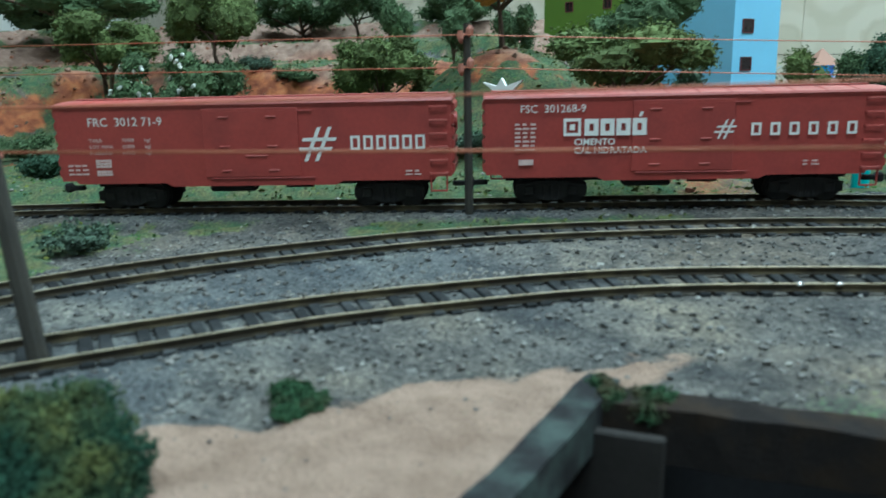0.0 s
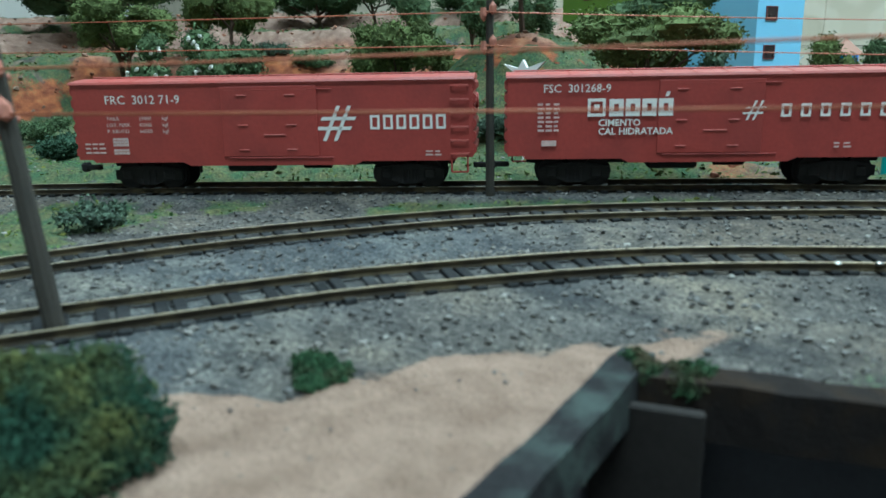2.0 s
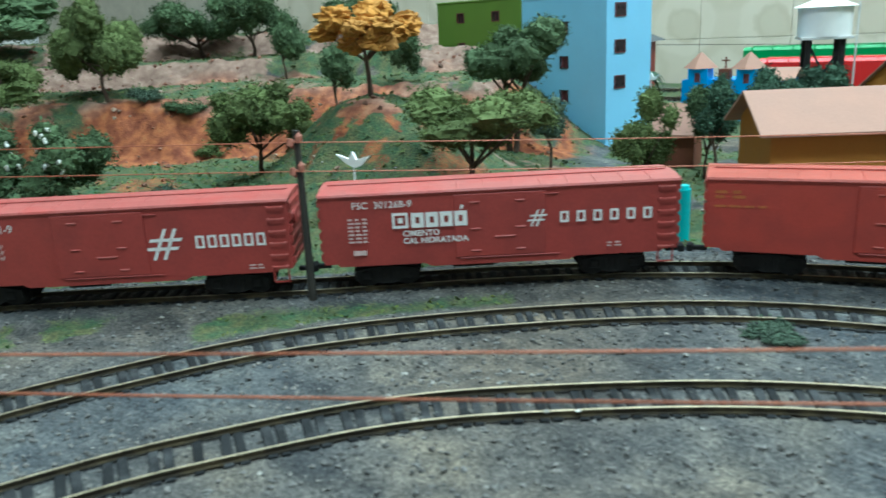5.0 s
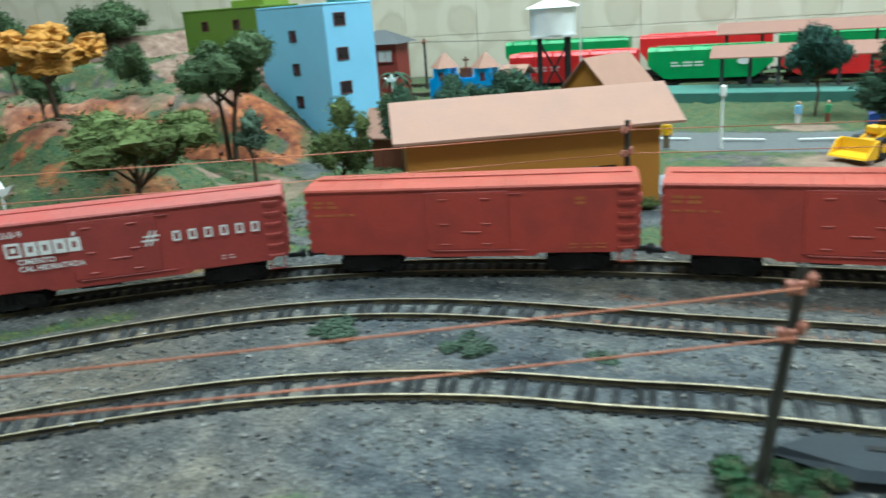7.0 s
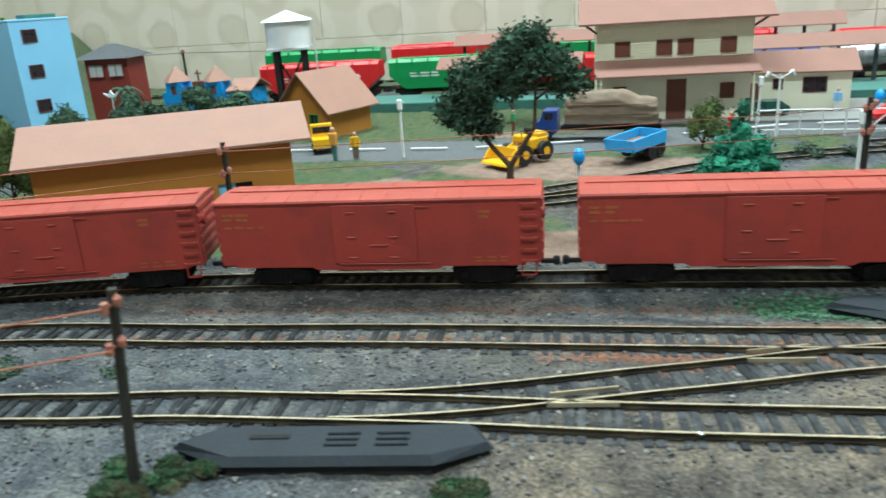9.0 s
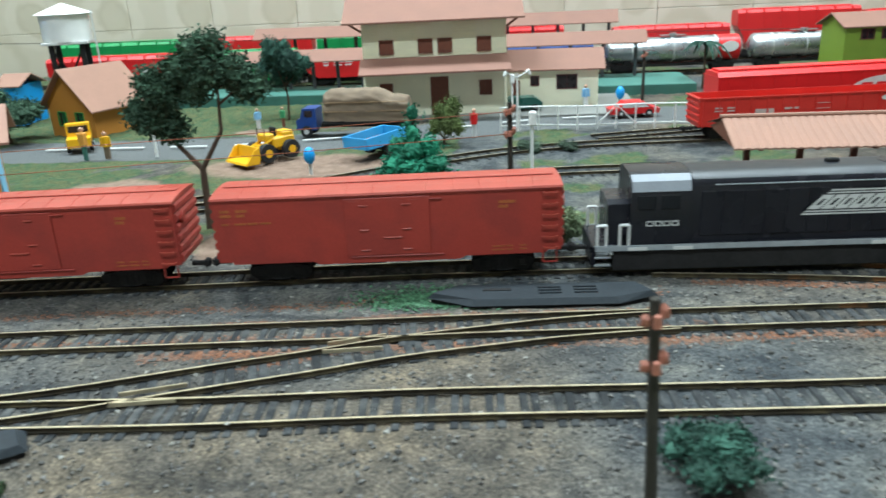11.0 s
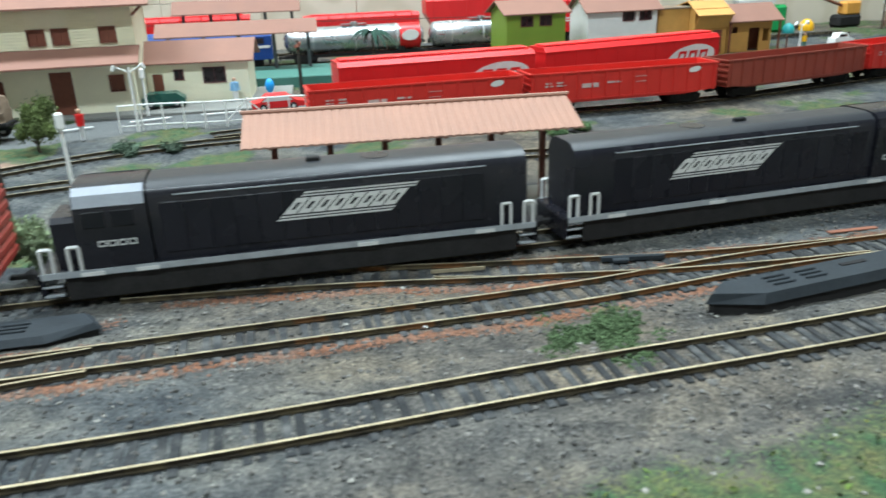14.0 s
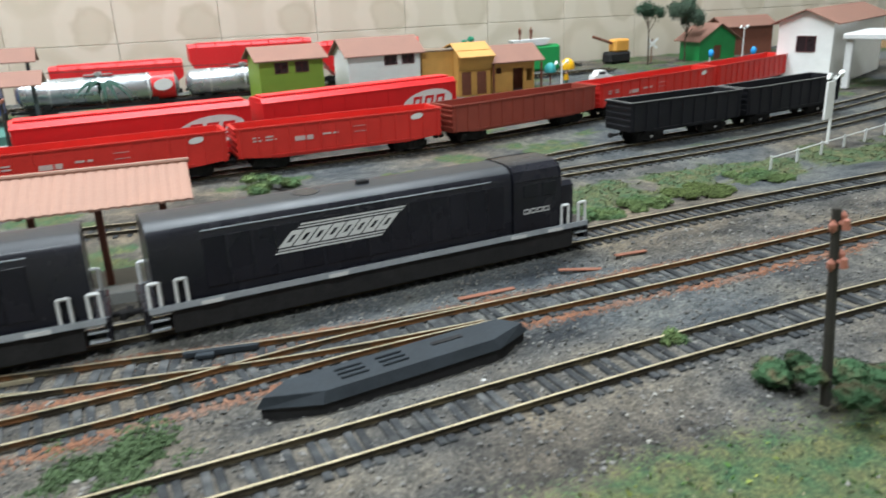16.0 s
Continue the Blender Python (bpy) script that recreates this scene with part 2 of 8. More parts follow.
# ---- building helpers ----


def bx(bm, c, s, bevel=0.0, m=None):
    """Box with centre c and size s; rounded by bevel."""
    g = bmesh.ops.create_cube(bm, size=1)["verts"]
    for v in g:
        v.co = Vector((c[0] + v.co.x * s[0], c[1] + v.co.y * s[1], c[2] + v.co.z * s[2]))
    if bevel:
        es = list({e for v in g for e in v.link_edges})
        out = bmesh.ops.bevel(bm, geom=es, offset=bevel, segments=1, affect="EDGES")
        g = list({v for f in out["faces"] for v in f.verts} | {v for v in g if v.is_valid})
    if m is not None:
        for v in g:
            v.co = m @ v.co
    return g


def cyl(bm, p0, p1, r0, r1=None, seg=10, cap=True):
    """Tapered rod from p0 to p1."""
    r1 = r0 if r1 is None else r1
    p0, p1 = Vector(p0), Vector(p1)
    d = p1 - p0
    q = d.to_track_quat("Z", "Y").to_matrix()
    a, b = [], []
    for i in range(seg):
        t = 2 * math.pi * i / seg
        u = q @ Vector((math.cos(t), math.sin(t), 0))
        a.append(bm.verts.new(p0 + u * r0))
        b.append(bm.verts.new(p1 + u * r1))
    for i in range(seg):
        j = (i + 1) % seg
        bm.faces.new((a[i], a[j], b[j], b[i]))
    if cap:
        bm.faces.new(a[::-1])
        bm.faces.new(b)


def prism(bm, poly, y0, y1, axis="y"):
    """Polygon in the x-z plane pushed along y (or in x-y along z, or y-z along x)."""
    def at(p, h):
        if axis == "y":
            return (p[0], h, p[1])
        if axis == "z":
            return (p[0], p[1], h)
        return (h, p[0], p[1])
    a = [bm.verts.new(at(p, y0)) for p in poly]
    b = [bm.verts.new(at(p, y1)) for p in poly]
    n = len(poly)
    for i in range(n):
        j = (i + 1) % n
        bm.faces.new((a[i], a[j], b[j], b[i]))
    bm.faces.new(a[::-1])
    bm.faces.new(b)


def lump(bm, c, r, rng, squash=1.0, sub=1):
    g = bmesh.ops.create_icosphere(bm, subdivisions=sub, radius=1)["verts"]
    for v in g:
        k = r * (0.75 + 0.5 * rng.random())
        v.co = Vector((c[0] + v.co.x * k, c[1] + v.co.y * k, c[2] + v.co.z * k * squash))


def finish(bm, name, material, smooth_angle=None):
    bmesh.ops.recalc_face_normals(bm, faces=bm.faces[:])
    me = bpy.data.meshes.new(name)
    bm.to_mesh(me)
    bm.free()
    for m in (material if isinstance(material, (list, tuple)) else (material,)):
        me.materials.append(m)
    if smooth_angle:
        me.polygons.foreach_set("use_smooth", [True] * len(me.polygons))
        me.set_sharp_from_angle(angle=radians(smooth_angle))
    return me


def part(name, bm, material, parent, label="", sm=None):
    ob = new(name, finish(bm, name, material, sm))
    ob.parent = parent
    if label:
        tagged(ob, label)
    return ob


def loose(name, bm, material, parent, label="", sm=None):
    """Each separate piece of bm becomes a part of its own."""
    first = None
    left = set(bm.verts)
    while left:
        stack, isle = [left.pop()], []
        while stack:
            v = stack.pop()
            isle.append(v)
            for e in v.link_edges:
                o = e.other_vert(v)
                if o in left:
                    left.remove(o)
                    stack.append(o)
        b2 = bmesh.new()
        at = {v: b2.verts.new(v.co) for v in isle}
        for f in {f for v in isle for f in v.link_faces}:
            b2.faces.new([at[v] for v in f.verts])
        ob = part(name, b2, material, parent, label, sm)
        first = first or ob
    bm.free()
    return first


def thing(name, label, category, m, group="", kind=""):
    ob = new(name)
    ob.empty_display_size = 0.01
    ob.matrix_world = m
    return tagged(ob, label, category, group, kind)


def solid(name, bm, material, label, category, group="", kind="", sm=None, m=None):
    ob = new(name, finish(bm, name, material, sm))
    if m is not None:
        ob.matrix_world = m
    return tagged(ob, label, category, group, kind)


def words(parent, text, x, y, z, size, material, label, stretch=1.0, name="lettering", bold=0.0):
    """Upright lettering on a side that faces -y, its lower left corner at x, z."""
    cu = bpy.data.curves.new("lettering", "FONT")
    cu.body, cu.size, cu.resolution_u, cu.extrude, cu.offset = text, size, 2, 0.00004, bold
    tmp = bpy.data.objects.new("lettering", cu)
    me = bpy.data.meshes.new_from_object(tmp)
    bpy.data.objects.remove(tmp)
    bpy.data.curves.remove(cu)
    me.transform(pose(x, y, z, 90, 0, 0) @ Matrix.Diagonal((stretch, 1, 1, 1)))
    me.materials.clear()
    me.materials.append(material)
    ob = new(name, me)
    ob.parent = parent
    tagged(ob, label)
    return ob


def flat(bm, x0, z0, x1, z1, y, t=0.00012, slant=0.0):
    """Thin painted bar on a side that faces -y."""
    prism(bm, [(x0, z0), (x1, z0), (x1 + slant, z1), (x0 + slant, z1)], y - t, y)


# ---- plan of the tracks (centre lines) ----


def spline(pts, step=0.004):
    P = np.array(pts, float)
    d = np.r_[0, np.cumsum(np.hypot(*np.diff(P, axis=0).T))]
    n = len(d)
    h = np.diff(d)
    A = np.eye(n)
    A2 = np.zeros((n, 2))
    for i in range(1, n - 1):
        A[i, i - 1], A[i, i], A[i, i + 1] = h[i - 1], 2 * (h[i - 1] + h[i]), h[i]
        A2[i] = 6 * ((P[i + 1] - P[i]) / h[i] - (P[i] - P[i - 1]) / h[i - 1])
    M = np.linalg.solve(A, A2)
    xx = np.linspace(0, d[-1], max(4, int(d[-1] / step)))
    i = np.clip(np.searchsorted(d, xx) - 1, 0, n - 2)
    t, hh = (xx - d[i])[:, None], h[i][:, None]
    C = P[i] + t * ((P[i + 1] - P[i]) / hh - hh * (2 * M[i] + M[i + 1]) / 6) + t * t * M[i] / 2 + t ** 3 * (M[i + 1] - M[i]) / (6 * hh)
    return C


def lengths(C):
    return np.r_[0, np.cumsum(np.hypot(*np.diff(C, axis=0).T))]


def normals(C):
    T = np.gradient(C, axis=0)
    T /= np.hypot(*T.T)[:, None]
    return T, np.c_[-T[:, 1], T[:, 0]]


LINE_A = spline([(-.075, .02), (-.066, .085), (-.050, .137), (-.036, .170), (-.024, .196), (-.008, .222), (.010, .248), (.032, .272), (.058, .293), (.115, .330), (.159, .348), (.194, .3575), (.228, .363), (.252, .368), (.30, .374), (.36, .380), (.42, .384), (.49, .391), (.553, .3955), (.666, .4035), (.759, .4135), (.838, .4205), (.93, .430), (1.06, .440), (1.2, .446), (1.7, .46)])
LINE_B = spline([(-.112, .07), (-.107, .143), (-.101, .175), (-.091, .205), (-.074, .242), (-.055, .276), (-.028, .309), (.002, .338), (.036, .366), (.078, .393), (.134, .4135), (.180, .421), (.222, .4245), (.30, .4335), (.40, .4430), (.47, .4495), (.53, .4555), (.607, .4612), (.68, .4668), (.745, .4712), (.80, .4770), (.83, .4820), (.86, .4870), (.90, .4912), (.95, .4945), (1.034, .4995), (1.12, .507), (1.25, .517), (1.7, .53)])
LINE_C = spline([(-.40, .03), (-.33, .12), (-.28, .177), (-.222, .232), (-.158, .284), (-.096, .331), (-.03, .386), (.037, .432), (.12, .467), (.206, .486), (.30, .498), (.376, .506), (.47, .5165), (.555, .5235), (.669, .5315), (.778, .5385), (.848, .5455), (.93, .556), (1.012, .5665), (1.26, .587), (1.7, .62)], 0.001)
LINE_X = spline([(.285, .3725), (.325, .3785), (.378, .393), (.42, .4085), (.455, .4208), (.4875, .4332), (.5242, .4438), (.5436, .4490), (.57, .4545), (.60, .4590)])
LINE_Y = spline([(.60, .519), (.666, .5155), (.714, .511), (.75, .506), (.7915, .5015), (.832, .4966), (.86, .4950), (.885, .4944), (.925, .4948)])
LINE_E = spline([(.20, .60), (.30, .625), (.40, .665), (.50, .70), (.593, .7165), (.7, .712), (.85, .70), (1.0, .697), (1.1, .705), (1.312, .735), (1.468, .775), (1.75, .86)])
LINE_D = spline([(.26, .615), (.34, .665), (.408, .708), (.487, .764), (.577, .80), (.693, .815), (.86, .832), (1.03, .848), (1.21, .897), (1.45, .978), (1.7, 1.08)])
LINE_F = spline([(.60, .83), (.70, .858), (.877, .888), (.95, .905), (1.1, .947), (1.3, 1.02), (1.6, 1.14)])
LINE_G = spline([(.98, .71), (1.07, .745), (1.16, .768), (1.28, .785), (1.42, .812), (1.6, .87)])
LINE_H = spline([(-.9, 1.17), (-.1, 1.195), (.4, 1.235), (.9, 1.265), (1.5, 1.30)])
LINE_I = spline([(-.9, 1.30), (-.1, 1.325), (.4, 1.36), (.9, 1.385), (1.5, 1.41)])

# ---- room ----
WALL_Y = 1.50


def wall_paper_tiles():
    m = bpy.data.materials.new("patterned_ceramic_wall_tile")
    m.use_nodes = True
    nt = m.node_tree
    N, L = nt.nodes, nt.links
    bsdf = N["Principled BSDF"]
    geo = N.new("ShaderNodeNewGeometry")
    sep = N.new("ShaderNodeSeparateXYZ")
    L.new(geo.outputs["Position"], sep.inputs[0])

    def math_node(op, a, b=None, c=None):
        n = N.new("ShaderNodeMath")
        n.operation = op
        for i, v in enumerate((a, b, c)):
            if v is None:
                continue
            if isinstance(v, (int, float)):
                n.inputs[i].default_value = v
            else:
                L.new(v, n.inputs[i])
        return n.outputs[0]

    P = 0.152
    u = math_node("PINGPONG", math_node("ADD", sep.outputs["X"], 0.031 + 30 * P), P / 2)
    w = math_node("PINGPONG", math_node("ADD", sep.outputs["Z"], -0.098 + 30 * P), P / 2)
    r1 = math_node("SQRT", math_node("ADD", math_node("MULTIPLY", u, u), math_node("MULTIPLY", w, w)))
    u2 = math_node("SUBTRACT", P / 2, u)
    w2 = math_node("SUBTRACT", P / 2, w)
    r2 = math_node("SQRT", math_node("ADD", math_node("MULTIPLY", u2, u2), math_node("MULTIPLY", w2, w2)))
    ns = N.new("ShaderNodeTexNoise")
    ns.inputs["Scale"].default_value, ns.inputs["Detail"].default_value = 30, 4
    L.new(geo.outputs["Position"], ns.inputs["Vector"])
    wob = math_node("MULTIPLY_ADD", ns.outputs["Fac"], 0.030, -0.015)
    r1 = math_node("ADD", r1, wob)
    r2 = math_node("ADD", r2, wob)

    def band(r, lo, hi, soft):
        a = N.new("ShaderNodeMapRange")
        a.interpolation_type = "SMOOTHSTEP"
        a.inputs["From Min"].default_value, a.inputs["From Max"].default_value = lo - soft, lo + soft
        L.new(r, a.inputs["Value"])
        b = N.new("ShaderNodeMapRange")
        b.interpolation_type = "SMOOTHSTEP"
        b.inputs["From Min"].default_value, b.inputs["From Max"].default_value = hi - soft, hi + soft
        b.inputs["To Min"].default_value, b.inputs["To Max"].default_value = 1, 0
        L.new(r, b.inputs["Value"])
        return math_node("MULTIPLY", a.outputs[0], b.outputs[0])

    ring = band(r1, 0.021, 0.030, 0.0045)
    core = band(r1, -0.1, 0.022, 0.004)
    big = band(r2, 0.034, 0.052, 0.007)

    def mix(fac, a, b):
        n = N.new("ShaderNodeMix")
        n.data_type = "RGBA"
        L.new(fac, n.inputs[0])
        for sock, v in ((6, a), (7, b)):
            if isinstance(v, tuple):
                n.inputs[sock].default_value = (*v, 1)
            else:
                L.new(v, n.inputs[sock])
        return n.outputs[2]

    halo = band(r1, 0.031, 0.055, 0.005)
    disc = band(r2, -0.1, 0.030, 0.006)
    c = mix(big, (0.595, 0.520, 0.420), (0.535, 0.465, 0.362))
    c = mix(disc, c, (0.640, 0.565, 0.465))
    c = mix(halo, c, (0.660, 0.585, 0.485))
    c = mix(core, c, (0.545, 0.478, 0.376))
    c = mix(ring, c, (0.490, 0.422, 0.322))
    fade = N.new("ShaderNodeMapRange")
    fade.inputs["To Min"].default_value, fade.inputs["To Max"].default_value = 0.25, 1.0
    L.new(ns.outputs["Fac"], fade.inputs["Value"])
    c = mix(fade.outputs[0], (0.605, 0.530, 0.418), c)
    L.new(c, bsdf.inputs["Base Color"])
    bsdf.inputs["Roughness"].default_value = 0.32
    return m


TILE_WALL = wall_paper_tiles()
GROUT = mat("pale_grout", (0.50, 0.455, 0.375), 0.8, scale=40, grain=400)
PLASTER = mat("pale_plaster", (0.76, 0.75, 0.71), 0.8, var=0.06, scale=6, grain=200, depth=0.001)
FLOOR_MAT = mat("grey_floor_tile", (0.30, 0.29, 0.27), 0.4, var=0.1, scale=6, grain=150, depth=0.001)
FRAME_WOOD = mat("pine_table_wood", (0.33, 0.21, 0.11), 0.6, var=0.15, scale=20, grain=300)

bm = bmesh.new()
bx(bm, (0.4, WALL_Y + 0.065, 0.6), (6.2, 0.12, 2.8))
wall_north = solid("wall_north", bm, GROUT, "tiled back wall behind the layout", "wall", kind="structure")
# Unseen walls, floor and ceiling close the room and bounce the lamp light.
for nm, c, s in (("wall_south", (0.4, -2.06, 0.6), (6.2, 0.12, 2.8)), ("wall_west", (-2.76, -0.28, 0.6), (0.12, 3.44, 2.8)), ("wall_east", (3.56, -0.28, 0.6), (0.12, 3.44, 2.8))):
    bm = bmesh.new()
    bx(bm, c, s)
    solid(nm, bm, PLASTER, "unseen pale plastered wall closing the room", "wall", kind="structure")
bm = bmesh.new()
bx(bm, (0.4, -0.28, -0.86), (6.4, 3.7, 0.12))
solid("floor", bm, FLOOR_MAT, "unseen grey tiled floor closing the room", "floor", kind="structure")
bm = bmesh.new()
bx(bm, (0.4, -0.28, 2.06), (6.4, 3.7, 0.12))
solid("ceiling", bm, PLASTER, "unseen pale plastered ceiling closing the room", "ceiling", kind="structure")
# Housings hang out of view; the front one only goes with the fill.
for lx, ly, lw in LAMPS:
    t = thing("ceiling_or_fill_lamp", "white housing of an unseen ceiling lamp or the added fill", "lamp", pose(lx, ly, 1.74), "ceiling lamps")
    bm = bmesh.new()
    bx(bm, (0, 0, 0.02), (0.96, 0.18, 0.035), 0.006)
    part("housing", bm, BRIGHT_WHITE, t)
    for sx in (-0.35, 0.35):
        bm = bmesh.new()
        cyl(bm, (sx, 0, 0.035), (sx, 0, 0.262), 0.004)
        part("hanger", bm, STEEL, t)

# ---- layout ground ----


def vnoise(x, y, scale, seed):
    r = np.random.RandomState(seed)
    G = r.rand(64, 64)
    u, v = x * scale, y * scale
    i, j = np.floor(u).astype(int), np.floor(v).astype(int)
    fu, fv = u - i, v - j
    fu, fv = fu * fu * (3 - 2 * fu), fv * fv * (3 - 2 * fv)
    i0, i1, j0, j1 = i % 64, (i + 1) % 64, j % 64, (j + 1) % 64
    return (G[i0, j0] * (1 - fu) + G[i1, j0] * fu) * (1 - fv) + (G[i0, j1] * (1 - fu) + G[i1, j1] * fu) * fv


def fbm(x, y, scale, seed, octaves=4):
    out, amp, tot = 0.0, 1.0, 0.0
    for k in range(octaves):
        out = out + amp * vnoise(x, y, scale * 2.03 ** k, seed + k)
        tot += amp
        amp *= 0.55
    return out / tot


def sstep(a, b, x):
    t = np.clip((x - a) / (b - a), 0, 1)
    return t * t * (3 - 2 * t)


def distance(x, y, C, signed=False):
    best = np.full(x.shape, 9.0)
    side = np.ones(x.shape)
    _, Nn = normals(C)
    for k in range(0, len(C), max(1, int(0.008 / max(1e-6, np.hypot(*(C[1] - C[0])))))):
        dx, dy = x - C[k, 0], y - C[k, 1]
        d = np.hypot(dx, dy)
        w = d < best
        best = np.where(w, d, best)
        if signed:
            side = np.where(w, np.sign(dx * Nn[k, 0] + dy * Nn[k, 1]), side)
    return best * side


def hill(x, y):
    u = distance(x, y, LINE_C, True)
    w = x + 0.6 * (y - 0.6)
    mask = 1 - sstep(-0.17, -0.02, w)
    n1 = (fbm(x, y, 14, 3) - 0.5) * 0.07
    n2 = (fbm(x, y, 11, 9) - 0.5) * 0.09
    z = 0.006 * sstep(0.035, 0.06, u) + 0.012 * sstep(0.08, 0.30, u) + 0.050 * sstep(0.305, 0.375, u + n1) + 0.006 * sstep(0.38, 0.45, u) + 0.022 * sstep(0.46, 0.51, u + n2) + 0.026 * sstep(0.59, 0.66, u + n1)
    cliff = sstep(0.285, 0.31, u + n1) * (1 - sstep(0.375, 0.40, u + n1)) + sstep(0.44, 0.46, u + n2) * (1 - sstep(0.51, 0.53, u + n2)) + sstep(0.57, 0.59, u + n1) * (1 - sstep(0.66, 0.68, u + n1))
    mound = np.exp(-(((x + 0.19) ** 2 + (y - 0.50) ** 2) / (2 * 0.050 ** 2)) ** 1.3)
    z = z * mask + 0.062 * mound * sstep(0.05, 0.10, u)
    rough = (fbm(x, y, 60, 21) - 0.5) * (0.004 + 0.010 * np.clip(cliff, 0, 1)) * mask * sstep(0.04, 0.08, u)
    z = np.where(u > 0, z + rough, 0)
    return z, np.where(u > 0, np.clip(cliff, 0, 1) * mask, 0), np.where(u > 0.03, mask, 0), mound, u


PIT_K = np.array((.0487, .1990))
PIT_U = np.array((.22, -.975))
PIT_V = np.array((.94, .34))
PIT_L, PIT_W = 0.16, 0.115


def in_pit(x, y, grow=0.0):
    d = PIT_U[0] * PIT_V[1] - PIT_U[1] * PIT_V[0]
    px, py = x - PIT_K[0], y - PIT_K[1]
    a = (px * PIT_V[1] - py * PIT_V[0]) / d
    b = (PIT_U[0] * py - PIT_U[1] * px) / d
    return (a > -grow) & (a < PIT_L + grow) & (b > -grow) & (b < PIT_W + grow)


def road_y(x):
    return np.interp(x, [-0.3, 0.15, 0.26, 0.40, 0.55, 0.70, 1.0, 1.6], [0.835, 0.842, 0.842, 0.875, 0.935, 0.955, 1.02, 1.22])


def relief(x, y):
    """Height and the covers of the ground."""
    z, cliff, hmask, mound, u = hill(x, y)
    near = np.minimum.reduce([np.abs(distance(x, y, C)) for C in (LINE_A, LINE_B, LINE_C, LINE_X, LINE_Y)])
    far = np.minimum.reduce([np.abs(distance(x, y, C)) for C in (LINE_D, LINE_E, LINE_F, LINE_G)])
    tr = np.minimum(near, far)
    bed = 1 - sstep(0.016, 0.034, tr)
    bump = (fbm(x, y, 90, 31) - 0.5) * 0.0035 + (fbm(x, y, 330, 37, 2) - 0.5) * 0.0014
    flat_road = 1 - sstep(0.043, 0.047, np.abs(y - road_y(x)))
    flat_road = flat_road * (x > 0.02)
    z = z + bump * (1 - 0.75 * bed) * (1 - flat_road * 0.9) + 0.0014 * bed - 0.001 * (1 - bed)
    n = fbm(x, y, 26, 51)
    n2 = fbm(x, y, 70, 57)
    da = distance(x, y, LINE_A, True)
    grass = hmask * (1 - sstep(0.2, 0.6, cliff)) * sstep(0.20, 0.36, n + 0.08)
    grass = np.maximum(grass, sstep(0.46, 0.56, n + 0.12 * (x < 0.0)) * (x < 0.02) * (u < -0.018) * (da > 0.06))
    strip = sstep(-0.030 - 0.022 * (1 - sstep(0.55, 0.80, x)), -0.072, da + (n - 0.5) * 0.03) * sstep(0.06, 0.11, x)
    grass = np.maximum(grass, strip * sstep(0.38, 0.55, n2 + 0.15 + 0.25 * sstep(-0.07, -0.11, da) + 0.28 * sstep(0.55, 0.85, x)) * (0.62 + 0.3 * sstep(0.6, 0.85, x)))
    back = (u > 0.05) & (hmask < 0.4)
    town = (x < 0.42) | ((x > 0.98) & (y < 0.68))
    lawn = back * sstep(0.40, 0.55, n + np.where(town, 0.08, -0.10)) * (1 - bed)
    lawn = np.where((y > 0.89) & (y < 1.08) & (x < 0.33) & (x > 0.0), 1.0, lawn)
    grass = np.maximum(grass, lawn * (1 - flat_road))
    grass = grass * (1 - 0.9 * bed)
    sand = np.exp(-(((x - 0.385) / 0.135) ** 2 + ((y - 0.762) / 0.046) ** 2) ** 2)
    sand = np.maximum(sand, np.exp(-(((x - 0.225) / 0.045) ** 2 + ((y - 0.690) / 0.040) ** 2) ** 2))
    sand = np.maximum(sand, np.exp(-(((x - 0.375) / 0.03) ** 2 + ((y - 0.57) / 0.03) ** 2) ** 2))
    path = (1 - sstep(-0.052, -0.040, da + (n2 - 0.5) * 0.03)) * sstep(-0.14, -0.05, -np.abs(x - 0.03)) * (1 - sstep(0.10, 0.16, x)) * (1 - 0.97 * sstep(0.047, 0.062, x)) * (y < 0.26)
    sand = np.maximum(sand, path)
    sand = np.maximum(sand, 0.9 * np.exp(-(((x - 0.272) / 0.034) ** 2 + ((y - 0.915) / 0.020) ** 2) ** 2))
    beige = np.exp(-(((x + 0.11) / 0.055) ** 2 + ((y - 0.575) / 0.055) ** 2)) * 1.1
    sand = np.clip(np.maximum(sand, beige) * (1 - bed), 0, 1)
    grass = grass * (1 - np.clip(sand * 1.2, 0, 1))
    red = np.clip(cliff * 1.3 * sstep(0.36, 0.46, fbm(x, y, 13, 81)) + np.where(y < 0.50, 1.1, 0.2) * mound * sstep(0.40, 0.54, n2), 0, 1)
    red = np.maximum(red, sstep(0.62, 0.70, fbm(x, y, 18, 71)) * hmask * 0.6)
    grass = np.maximum(grass, hmask * sstep(0.28, 0.42, n2)) * (1 - red)
    z = z + grass * (fbm(x, y, 200, 77, 2) - 0.45) * 0.004
    return z, grass, sand, red, flat_road


def spans(*runs):
    out = [runs[0][0]]
    for a, b, st in runs:
        n = max(1, int(round((b - a) / st)))
        out += list(np.linspace(a, b, n + 1)[1:])
    return np.array(out)


gx = spans((-1.6, -0.40, 0.012), (-0.40, 1.15, 0.0032), (1.15, 2.1, 0.010))
gy = spans((-0.06, 0.08, 0.010), (0.08, 0.60, 0.0032), (0.60, 0.90, 0.006), (0.90, 1.485, 0.012))
GX, GY = np.meshgrid(gx, gy)
gz, g_grass, g_sand, g_red, g_road = relief(GX, GY)
nx, ny = len(gx), len(gy)
idx = np.arange(nx * ny).reshape(ny, nx)
quads = np.stack([idx[:-1, :-1], idx[:-1, 1:], idx[1:, 1:], idx[1:, :-1]], -1).reshape(-1, 4)
